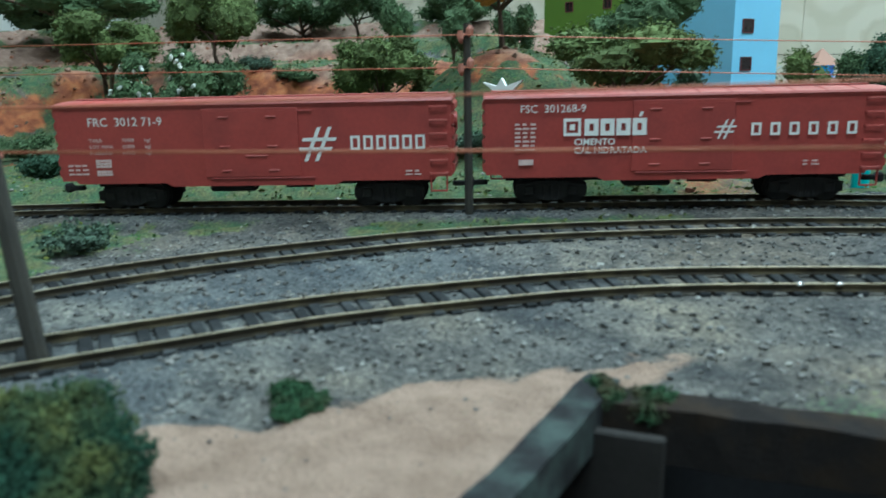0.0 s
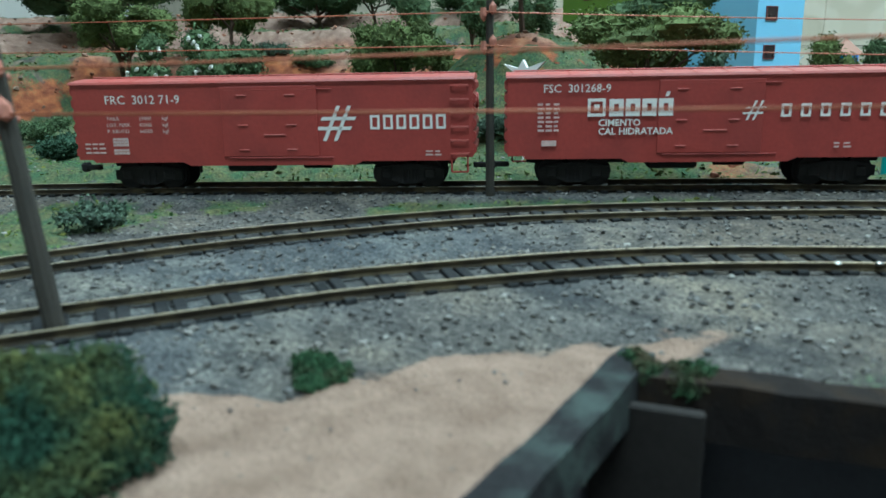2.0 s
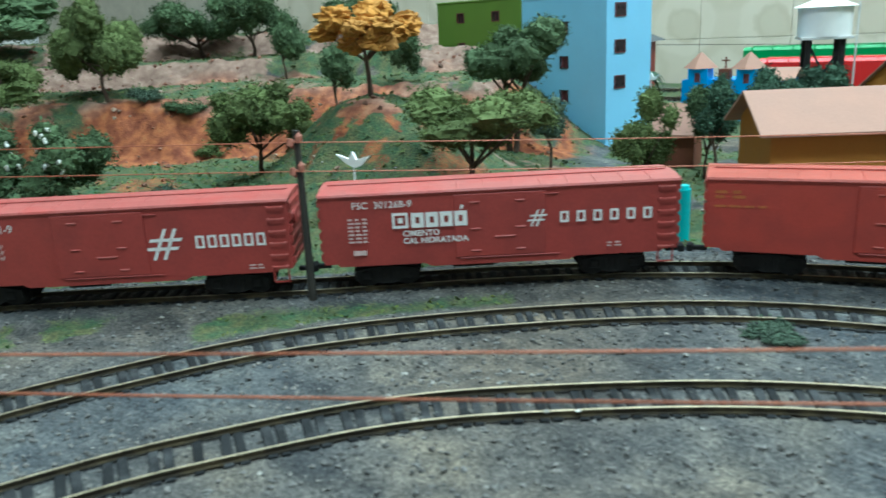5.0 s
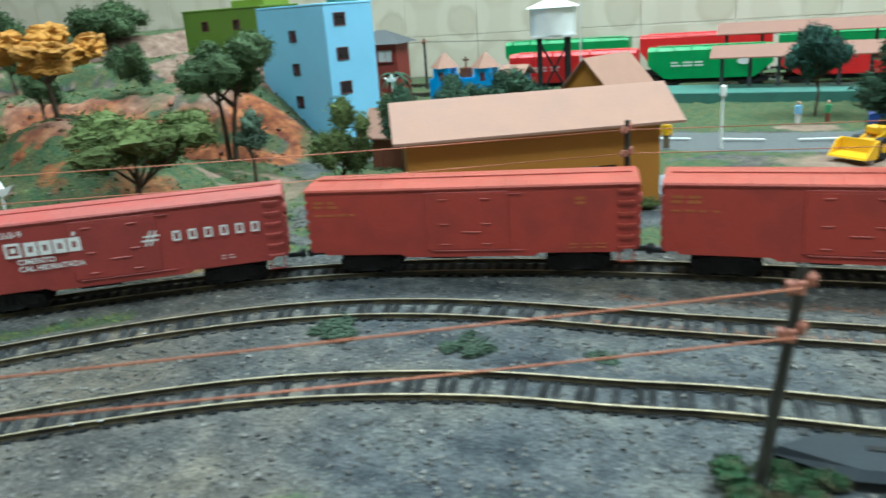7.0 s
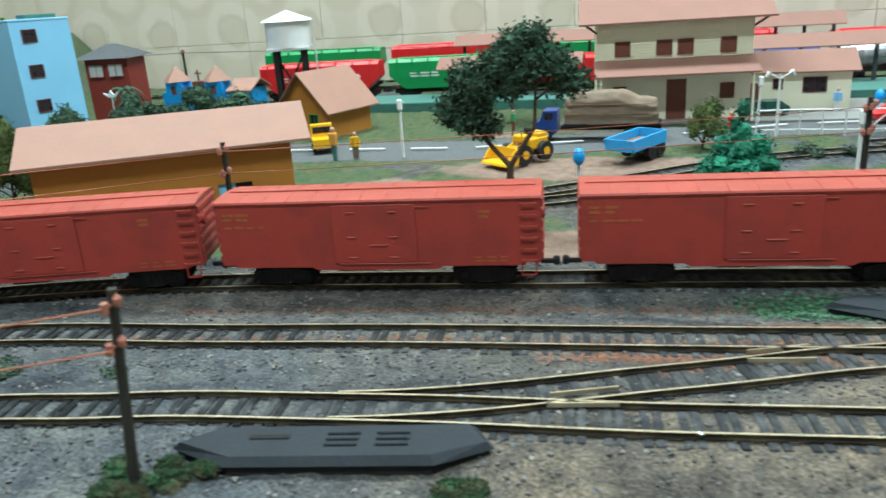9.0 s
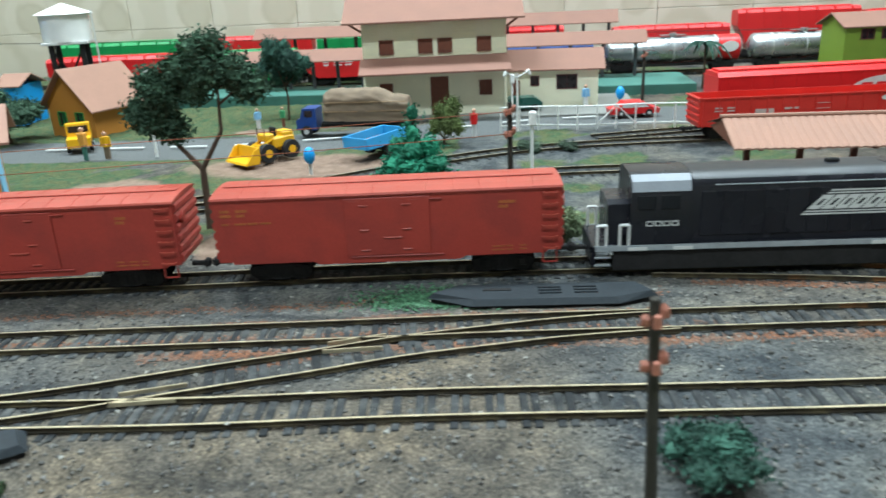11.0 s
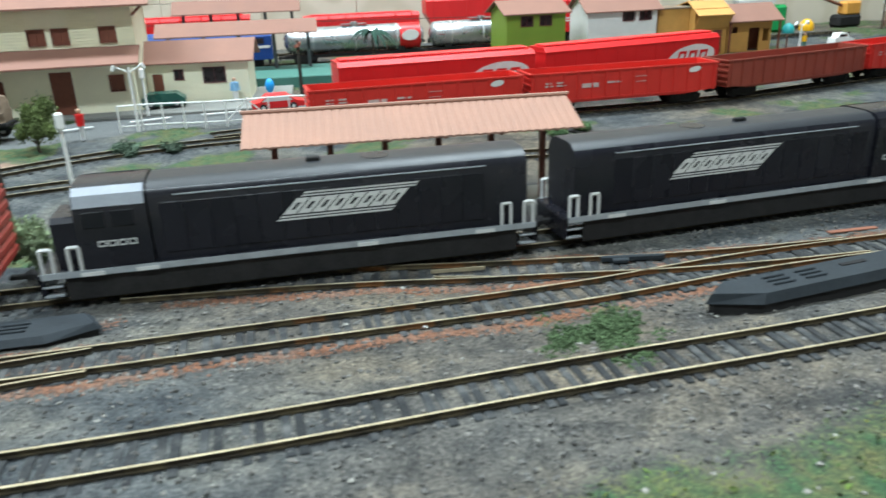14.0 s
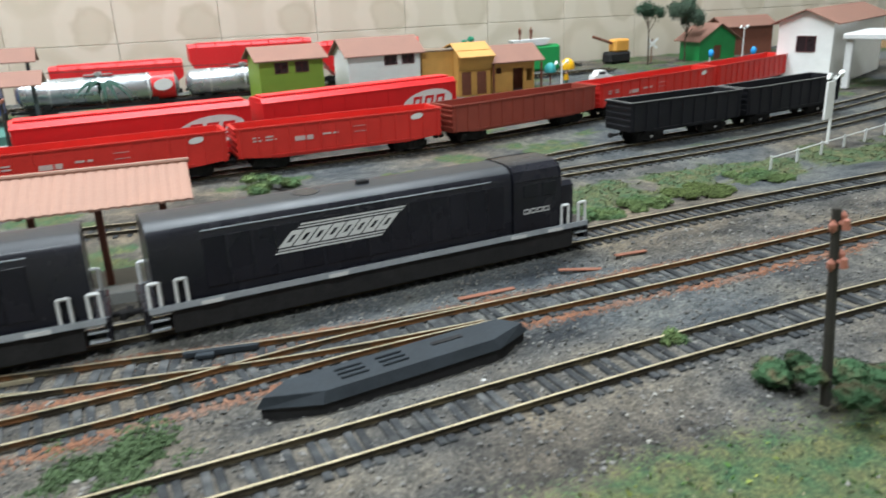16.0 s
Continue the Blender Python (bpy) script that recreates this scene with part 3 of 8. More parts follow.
cx, cy = (GX[:-1, :-1] + GX[1:, 1:]) / 2, (GY[:-1, :-1] + GY[1:, 1:]) / 2
quads = quads[~in_pit(cx, cy).ravel()]
me = bpy.data.meshes.new("ground")
me.from_pydata(np.stack([GX, GY, gz], -1).reshape(-1, 3).tolist(), [], quads.tolist())
cov = me.color_attributes.new("cover", "FLOAT_COLOR", "POINT")
cov.data.foreach_set("color", np.stack([g_grass, g_sand, g_red, g_road], -1).reshape(-1).astype(np.float32))
me.polygons.foreach_set("use_smooth", [True] * len(me.polygons))


def ground_material():
    m = bpy.data.materials.new("scenic_ground_cover")
    m.use_nodes = True
    nt = m.node_tree
    N, L = nt.nodes, nt.links
    bsdf = N["Principled BSDF"]
    geo = N.new("ShaderNodeNewGeometry")
    att = N.new("ShaderNodeVertexColor")
    att.layer_name = "cover"
    sep = N.new("ShaderNodeSeparateColor")
    L.new(att.outputs["Color"], sep.inputs[0])

    def noise_tex(scale, detail=4):
        n = N.new("ShaderNodeTexNoise")
        n.inputs["Scale"].default_value, n.inputs["Detail"].default_value = scale, detail
        L.new(geo.outputs["Position"], n.inputs["Vector"])
        return n.outputs["Fac"]

    coarse, mid, fine, speck = noise_tex(22), noise_tex(110), noise_tex(780), noise_tex(2200, 2)

    def ramp(fac, stops):
        n = N.new("ShaderNodeValToRGB")
        els = n.color_ramp.elements
        while len(els) < len(stops):
            els.new(0.5)
        for e, (p, c) in zip(els, stops):
            e.position, e.color = p, (*c, 1)
        L.new(fac, n.inputs[0])
        return n.outputs["Color"]

    def mix(fac, a, b, kind="MIX"):
        n = N.new("ShaderNodeMix")
        n.data_type, n.blend_type = "RGBA", kind
        if isinstance(fac, float):
            n.inputs[0].default_value = fac
        else:
            L.new(fac, n.inputs[0])
        L.new(a, n.inputs[6])
        L.new(b, n.inputs[7])
        return n.outputs[2]

    ballast = ramp(fine, [(0.30, (0.044, 0.043, 0.041)), (0.47, (0.086, 0.084, 0.079)), (0.60, (0.119, 0.115, 0.106)), (0.76, (0.205, 0.195, 0.177))])
    tone = ramp(coarse, [(0.30, (0.50, 0.54, 0.60)), (0.48, (0.90, 0.92, 0.95)), (0.68, (1.35, 1.28, 1.15))])
    ballast = mix(1.0, ballast, tone, "MULTIPLY")
    ballast = mix(1.0, ballast, ramp(mid, [(0.32, (0.62, 0.64, 0.66)), (0.66, (1.22, 1.20, 1.16))]), "MULTIPLY")
    ballast = mix(1.0, ballast, ramp(noise_tex(4.5, 2), [(0.40, (0.92, 0.99, 1.06)), (0.60, (1.16, 1.0, 0.84))]), "MULTIPLY")
    batch = N.new("ShaderNodeMapRange")
    batch.inputs["From Min"].default_value, batch.inputs["From Max"].default_value = 0.20, 0.60
    place = N.new("ShaderNodeSeparateXYZ")
    L.new(geo.outputs["Position"], place.inputs[0])
    L.new(place.outputs["X"], batch.inputs["Value"])
    ballast = mix(1.0, ballast, ramp(batch.outputs[0], [(0.0, (0.97, 0.99, 1.02)), (1.0, (1.0, 1.0, 1.0))]), "MULTIPLY")
    # Stretched noise lays darker, bluish streaks over the ballast.
    streak = N.new("ShaderNodeMapping")
    streak.inputs["Scale"].default_value = (9.0, 34.0, 9.0)
    streak.inputs["Rotation"].default_value = (0.0, 0.0, -0.35)
    L.new(geo.outputs["Position"], streak.inputs["Vector"])
    streak_noise = N.new("ShaderNodeTexNoise")
    streak_noise.inputs["Scale"].default_value, streak_noise.inputs["Detail"].default_value = 1.6, 5
    L.new(streak.outputs[0], streak_noise.inputs["Vector"])
    ballast = mix(1.0, ballast, ramp(streak_noise.outputs["Fac"], [(0.34, (0.56, 0.59, 0.64)), (0.45, (1.02, 1.02, 1.03)), (0.70, (1.16, 1.14, 1.11))]), "MULTIPLY")
    grass = ramp(fine, [(0.30, (0.040, 0.048, 0.031)), (0.50, (0.076, 0.088, 0.048)), (0.66, (0.118, 0.128, 0.066)), (0.80, (0.20, 0.19, 0.10))])
    gt = ramp(mid, [(0.35, (0.55, 0.95, 0.85)), (0.65, (1.2, 1.1, 0.9))])
    grass = mix(1.0, grass, gt, "MULTIPLY")
    sand = ramp(mid, [(0.30, (0.178, 0.118, 0.086)), (0.55, (0.235, 0.160, 0.120)), (0.75, (0.285, 0.198, 0.150))])
    red = ramp(mid, [(0.30, (0.125, 0.034, 0.018)), (0.46, (0.205, 0.064, 0.030)), (0.58, (0.30, 0.100, 0.040)), (0.78, (0.38, 0.160, 0.068))])
    pinkish = ramp(mid, [(0.30, (0.150, 0.092, 0.070)), (0.52, (0.225, 0.145, 0.110)), (0.78, (0.320, 0.230, 0.180))])
    patchy = N.new("ShaderNodeMapRange")
    patchy.inputs["From Min"].default_value, patchy.inputs["From Max"].default_value = 0.090, 0.112
    height = N.new("ShaderNodeSeparateXYZ")
    L.new(geo.outputs["Position"], height.inputs[0])
    layer = N.new("ShaderNodeMath")
    layer.operation = "MULTIPLY_ADD"
    L.new(noise_tex(14.0, 3), layer.inputs[0])
    layer.inputs[1].default_value = 0.07
    L.new(height.outputs["Z"], layer.inputs[2])
    L.new(layer.outputs[0], patchy.inputs["Value"])
    red = mix(patchy.outputs[0], red, pinkish)
    road = ramp(fine, [(0.3, (0.085, 0.09, 0.09)), (0.7, (0.15, 0.155, 0.155))])

    def edge(sock, lo, hi, jitter=0.5):
        j = N.new("ShaderNodeMath")
        j.operation = "MULTIPLY_ADD"
        L.new(fine, j.inputs[0])
        j.inputs[1].default_value = jitter
        k = N.new("ShaderNodeMath")
        k.operation = "SUBTRACT"
        L.new(sock, k.inputs[0])
        k.inputs[1].default_value = jitter * 0.5
        L.new(k.outputs[0], j.inputs[2])
        r = N.new("ShaderNodeMapRange")
        r.inputs["From Min"].default_value, r.inputs["From Max"].default_value = lo, hi
        L.new(j.outputs[0], r.inputs["Value"])
        return r.outputs[0]

    c = mix(edge(sep.outputs["Blue"], 0.25, 0.45, 0.8), ballast, red)
    c = mix(edge(sep.outputs["Green"], 0.30, 0.55, 0.5), c, sand)
    c = mix(edge(sep.outputs["Red"], 0.25, 0.65, 1.5), c, grass)
    c = mix(edge(att.outputs["Alpha"], 0.4, 0.6, 0.1), c, road)
    grain = ramp(speck, [(0.3, (0.78, 0.78, 0.78)), (0.7, (1.2, 1.2, 1.2))])
    c = mix(1.0, c, grain, "MULTIPLY")
    L.new(c, bsdf.inputs["Base Color"])
    bsdf.inputs["Roughness"].default_value = 0.9
    bsdf.inputs["Specular IOR Level"].default_value = 0.2
    b1 = N.new("ShaderNodeBump")
    b1.inputs["Strength"].default_value, b1.inputs["Distance"].default_value = 0.8, 0.0012
    L.new(fine, b1.inputs["Height"])
    b2 = N.new("ShaderNodeBump")
    b2.inputs["Strength"].default_value, b2.inputs["Distance"].default_value = 0.5, 0.0004
    L.new(speck, b2.inputs["Height"])
    L.new(b1.outputs[0], b2.inputs["Normal"])
    L.new(b2.outputs[0], bsdf.inputs["Normal"])
    return m


me.materials.append(ground_material())
ground = tagged(new("ground", me), "model railway ground of grey ballast, grass, sand and red earth", "ground", kind="structure")


def ground_z(x, y):
    return float(relief(np.array([[x]]), np.array([[y]]))[0][0, 0])


bm = bmesh.new()
bx(bm, (0.25, -0.075, -0.06), (3.72, 0.03, 0.16), 0.003)
bx(bm, (-1.615, 0.72, -0.06), (0.03, 1.56, 0.16), 0.003)
bx(bm, (2.115, 0.72, -0.06), (0.03, 1.56, 0.16), 0.003)
bx(bm, (0.25, 0.70, -0.12), (3.70, 1.52, 0.018))
for tx in (-1.55, 0.25, 2.05):
    for ty in (-0.02, 1.42):
        bx(bm, (tx, ty, -0.466), (0.06, 0.06, 0.668), 0.004)
solid("layout_table", bm, FRAME_WOOD, "wooden baseboard table carrying the model railway", "table", kind="structure")

# pit with its timber edging
pit = thing("inspection_pit", "dark open pit edged with rough black timbers", "pit", pose(0, 0, 0))
ku, kv = Vector((*PIT_U, 0)), Vector((*PIT_V, 0))
K = Vector((*PIT_K, 0))


def beam(bm, a, b, w, z0, z1, rng, cuts=10):
    """Rough-sawn timber from a to b."""
    d = (b - a).normalized()
    n = Vector((-d.y, d.x, 0))
    rings = []
    for i in range(cuts + 1):
        c = a.lerp(b, i / cuts)
        j = lambda k: (rng.random() - 0.5) * k
        rings.append([bm.verts.new(c + n * (sx * w / 2 + j(0.0006)) + Vector((0, 0, z + j(0.0006)))) for sx, z in ((-1, z0), (1, z0), (1, z1), (-1, z1))])
    for r0, r1 in zip(rings, rings[1:]):
        for i in range(4):
            bm.faces.new((r0[i], r0[(i + 1) % 4], r1[(i + 1) % 4], r1[i]))
    bm.faces.new(rings[0][::-1])
    bm.faces.new(rings[-1])


rng = random.Random(4)
bm = bmesh.new()
beam(bm, K + kv * 0.0018 - ku * 0.006, K + ku * PIT_L - kv * (0.0018 * PIT_L / 0.045 - 0.0018), 0.0066, -0.0065, 0.0018, rng, 24)
part("edge_timber", bm, PIT_WOOD, pit)
bm = bmesh.new()
beam(bm, K + kv * 0.0005 + ku * 0.0010, K + kv * (PIT_W + 0.006) + ku * 0.0004, 0.0074, -0.009, 0.0014, rng, 18)
part("edge_timber", bm, PIT_BROWN, pit)
bm = bmesh.new()
beam(bm, K + kv * (PIT_W + .003) - ku * 0.004, K + kv * (PIT_W + .003) + ku * PIT_L, 0.006, -0.010, 0.0022, rng, 18)
part("edge_timber", bm, PIT_WOOD, pit)
bm = bmesh.new()
c0, c1, c2, c3 = K - ku * .002 - kv * .002, K + kv * (PIT_W + .004) - ku * .002, K + kv * (PIT_W + .004) + ku * (PIT_L + .002), K + ku * (PIT_L + .002) - kv * .002
lo = [bm.verts.new(c + Vector((0, 0, -0.05))) for c in (c0, c1, c2, c3)]
hi = [bm.verts.new(c + Vector((0, 0, -0.004))) for c in (c0, c1, c2, c3)]
bm.faces.new(lo)
for i in range(4):
    bm.faces.new((lo[i], lo[(i + 1) % 4], hi[(i + 1) % 4], hi[i]))
part("lining", bm, PIT_BLACK, pit)
bm = bmesh.new()
bx(bm, (0, 0, 0), (0.019, 0.0022, 0.040), 0.0004, Matrix.Translation(K + kv * 0.0070 + ku * 0.0085 + Vector((0, 0, -0.0222))) @ pose(0, 0, 0, 0, 0, 19.9))
part("board", bm, mat("dark_brown_board", (0.024, 0.021, 0.019), 0.7, var=0.3, scale=60, spec=0.15), pit, "dark upright board in the pit corner")

# ---- tracks ----
RAIL_Z0, RAIL_Z1 = 0.0022, 0.0043
GAUGE = 0.0172


RUSTY = 0.74


def rail_mesh(C, o, name, worn=None):
    """One rail beside the centre line; its flanks are orange with rust past the place worn."""
    T, Nn = normals(C)
    P = C + Nn * o
    prof = [(-0.0008, RAIL_Z0), (0.0008, RAIL_Z0), (0.0008, RAIL_Z0 + .0003), (0.0003, RAIL_Z0 + .0005), (0.0003, RAIL_Z1 - .0007), (0.00052, RAIL_Z1 - .0005), (0.00045, RAIL_Z1), (-0.00045, RAIL_Z1), (-0.00052, RAIL_Z1 - .0005), (-0.0003, RAIL_Z1 - .0007), (-0.0003, RAIL_Z0 + .0005), (-0.0008, RAIL_Z0 + .0003)]
    n = len(prof)
    V = [(P[i, 0] + Nn[i, 0] * a, P[i, 1] + Nn[i, 1] * a, z) for i in range(len(P)) for a, z in prof]
    F, mi = [], []
    for i in range(len(P) - 1):
        for k in range(n):
            F.append((i * n + k, i * n + (k + 1) % n, (i + 1) * n + (k + 1) % n, (i + 1) * n + k))
            mi.append(1 if k == 6 else 2 if worn and P[i, 0] > worn + 0.1 * math.sin(i * 0.7) else 0)
    F += [tuple(range(n))[::-1], tuple(range((len(P) - 1) * n, len(P) * n))]
    mi += [0, 0]
    me = bpy.data.meshes.new(name)
    me.from_pydata(V, [], F)
    me.materials.append(RAIL_SIDE)
    me.materials.append(RAIL_TOP)
    me.materials.append(RAIL_RUST)
    me.polygons.foreach_set("material_index", mi)
    return me


bm = bmesh.new()
bx(bm, (0, 0, 0.0011), (0.0029, 0.0268, 0.0024), 0.0003)
TIE_MESH = finish(bm, "sleeper", TIE)
bm = bmesh.new()
bx(bm, (0, 0, 0.0011), (0.0029, 0.0212, 0.0026), 0.0003)
TIE_DARK = finish(bm, "sleeper", TIE_CLEAN)
bm = bmesh.new()
bx(bm, (0, 0, 0.0011), (0.0036, 0.021, 0.0022), 0.0003)
TIE_SHORT = finish(bm, "sleeper", TIE)


def track(name, C, label, spacing=0.0061, s0=0.0, s1=9.0, short=False, worn=None):
    t = thing(name, label, "track", pose(0, 0, 0), "railway tracks", "structure")
    L_ = lengths(C)
    keep = C[(L_ >= s0) & (L_ <= s1)]
    for o in (-GAUGE / 2, GAUGE / 2):
        ob = new("rail", rail_mesh(keep, o, "rail", worn))
        ob.parent = t
    rng = random.Random(len(C))
    T, Nn = normals(C)
    s = s0 + 0.002
    count = 0
    while s < min(s1, L_[-1]) - 0.002 and count < 300:
        i = int(np.searchsorted(L_, s))
        ob = new("sleeper", TIE_SHORT if short else (TIE_DARK if C[i, 0] + 0.12 * (rng.random() - 0.5) < 0.30 else TIE_MESH))
        ob.parent = t
        sunk = 0.0003 * min(1, max(0, (C[i, 0] - 0.10) / 0.3)) * min(1, max(0, (0.85 - C[i, 0]) / 0.1))
        ob.matrix_local = pose(C[i, 0], C[i, 1], (rng.random() - 0.5) * 0.0004 - sunk, 0, 0, math.degrees(math.atan2(T[i, 1], T[i, 0])) + (rng.random() - 0.5) * 2.5)
        s += spacing * (0.96 + 0.08 * rng.random())
        count += 1
    return t


track("track", LINE_A, "brass-railed front track curving through grey ballast")
track("track", LINE_B, "brass-railed middle track beside the front track", worn=RUSTY)
track("track", LINE_C, "track under the goods train")
track("turnout", LINE_X, "crossover rails joining the front and middle tracks", 0.0061, 0.03, 0.36, True)
track("turnout", LINE_Y, "rusty crossover rails joining the middle track and the train track", 0.0061, 0.0, 0.36, True, RUSTY)
track("siding_track", LINE_D, "curving siding track with a row of gondola wagons", 0.0082)
track("siding_track", LINE_E, "siding track passing the platform canopy", 0.0082)
track("siding_track", LINE_F, "siding track with red covered wagons", 0.0082)
track("siding_track", LINE_G, "siding track with black gondola wagons", 0.0082)
track("rear_track", LINE_H, "rear track along the tiled wall", 0.0095)
track("rear_track", LINE_I, "rearmost track along the tiled wall", 0.0095)
bm = bmesh.new()
for fx, fy, an in ((.402, .3945, 14), (.47, .436, 14), (.742, .505, -8)):
    for k in (-1, 1):
        bx(bm, (0, 0, 0.0035), (0.024, 0.0007, 0.0016), 0, pose(fx, fy + k * 0.0045, 0, 0, 0, an + k * 5))
solid("turnout_frog", bm, RAIL_TOP, "brass check rails at the turnout frogs", "rail", kind="structure")
bm = bmesh.new()
bx(bm, (0, 0, .0036), (.029, .0022, .0026), .0004)
bx(bm, (-.006, -.0022, .0034), (.007, .0030, .0018), .0003)
solid("switch_bar", bm, COVER, "dark blue-grey plastic switch bar beside the turnout rail", "switch bar", kind="", m=pose(.821, .5045, 0, 0, 0, -7))
# bright solder joints on the rails
for jx, jy in ((.069, .2895), (.061, .2845), (.026, .350), (.439, .3765), (.36, .389), (.72, .457), (.905, .4395)):
    bm = bmesh.new()
    lump(bm, (0, 0, 0), 0.0011, random.Random(int(jx * 1000)), 0.5)
    solid("rail_joint", bm, STEEL, "bright solder blob at a rail joint", "rail joint", "rail joints", m=pose(jx, jy, 0.0042, 0, 0, 30))

# ---- rolling stock ----


def on_line(C, s):
    L_ = lengths(C)
    T, Nn = normals(C)
    i = int(np.clip(np.searchsorted(L_, s), 0, len(C) - 1))
    return Vector((C[i, 0], C[i, 1], 0))


def seat_on(C, s0, s1):
    """Pose of a vehicle that stands between two lengths along a track."""
    d = s1 - s0
    a, b = on_line(C, s0 + d * 0.17), on_line(C, s1 - d * 0.17)
    v = b - a
    m = (a + b) / 2
    return pose(m.x, m.y, 0, 0, 0, math.degrees(math.atan2(v.y, v.x)))


def bogie(parent, x, length=0.029, wheel=0.0058, axles=2, side=0.0105):
    b = new("bogie")
    b.parent = parent
    b.empty_display_size = 0.01
    b.location = (x, 0, 0)
    for sy in (-1, 1):
        bm = bmesh.new()
        h = length / 2
        prism(bm, [(-h, .0085), (-h, .0125), (-h * .35, .0142), (h * .35, .0142), (h, .0125), (h, .0085), (h * .45, .0078), (h * .2, .0062), (-h * .2, .0062), (-h * .45, .0078)], sy * side - 0.001, sy * side + 0.001)
        for k in (-.62, .62):
            bx(bm, (k * h, sy * (side + .0011), .0104), (.0046, .0012, .0042), .0006)
        for k in (-.12, 0, .12):
            cyl(bm, (k * h * 1.6, sy * (side + .0006), .0066), (k * h * 1.6, sy * (side + .0006), .0126), .0009, seg=6)
        part("side_frame", bm, BLACK_PART, b)
    bm = bmesh.new()
    bx(bm, (0, 0, .0128), (.006, 2 * side, .0046), .0006)
    part("bolster", bm, BLACK_PART, b)
    for k in range(axles):
        ax = (-length * .31 + k * length * .62 / (axles - 1)) if axles > 1 else 0
        bm = bmesh.new()
        cyl(bm, (ax, -.0095, RAIL_Z1 + wheel), (ax, .0095, RAIL_Z1 + wheel), .0010, seg=6)
        for sy in (-1, 1):
            cyl(bm, (ax, sy * .0086, RAIL_Z1 + wheel), (ax, sy * .0064, RAIL_Z1 + wheel), wheel, seg=16)
            cyl(bm, (ax, sy * .0064, RAIL_Z1 + wheel), (ax, sy * .0056, RAIL_Z1 + wheel), wheel + .0008, seg=16)
        part("wheelset", bm, BLACK_PART, b)
    return b


def coupler(parent, x, sgn):
    bm = bmesh.new()
    bx(bm, (x + sgn * .0035, 0, .0125), (.008, .0022, .0022), .0004)
    bx(bm, (x + sgn * .0072, .0008, .0125), (.0034, .0042, .0040), .0008)
    part("coupler", bm, BLACK_PART, parent)


def hash_mark(bm, x, z, s, y):
    for k in (-.16, .16):
        flat(bm, x + (k - .055 - .22) * s, z - .5 * s, x + (k + .055 - .22) * s, z + .5 * s, y, slant=.44 * s)
    for k in (-.14, .14):
        flat(bm, x + (-.55 + k * .5) * s, z + (k - .05) * s, x + (.45 + k * .5) * s, z + (k + .05) * s, y, slant=.06 * s)


def block_marks(bm, x0, x1, z0, z1, n, y, gap=.28, slant=0.0, stroke=.20):
    """A row of plain hollow blocks in place of a trade name."""
    w = (x1 - x0) / (n + (n - 1) * gap)
    t = z1 - z0
    e = min(w, t) * stroke
    for i in range(n):
        a = x0 + i * w * (1 + gap)
        low, high = slant * e / t, slant * (t - e) / t
        flat(bm, a, z0, a + w, z0 + e, y, slant=low)
        flat(bm, a + high, z1 - e, a + w + high, z1, y, slant=low)
        flat(bm, a + low, z0 + e, a + e + low, z1 - e, y, slant=slant - 2 * low)
        flat(bm, a + w - e + low, z0 + e, a + w + low, z1 - e, y, slant=slant - 2 * low)


def rows_of_bars(bm, x0, x1, z0, n, h, pitch, y, rng, pieces=3):
    for i in range(n):
        x = x0
        for k in range(pieces):
            w = (x1 - x0) / pieces * (0.5 + 0.4 * rng.random())
            flat(bm, x, z0 - i * pitch, x + w, z0 - i * pitch + h, y)
            x += (x1 - x0) / pieces


BX_W, BX_Z0, BX_Z1 = 0.0325, 0.0158, 0.0486
LIFT = 0.0026


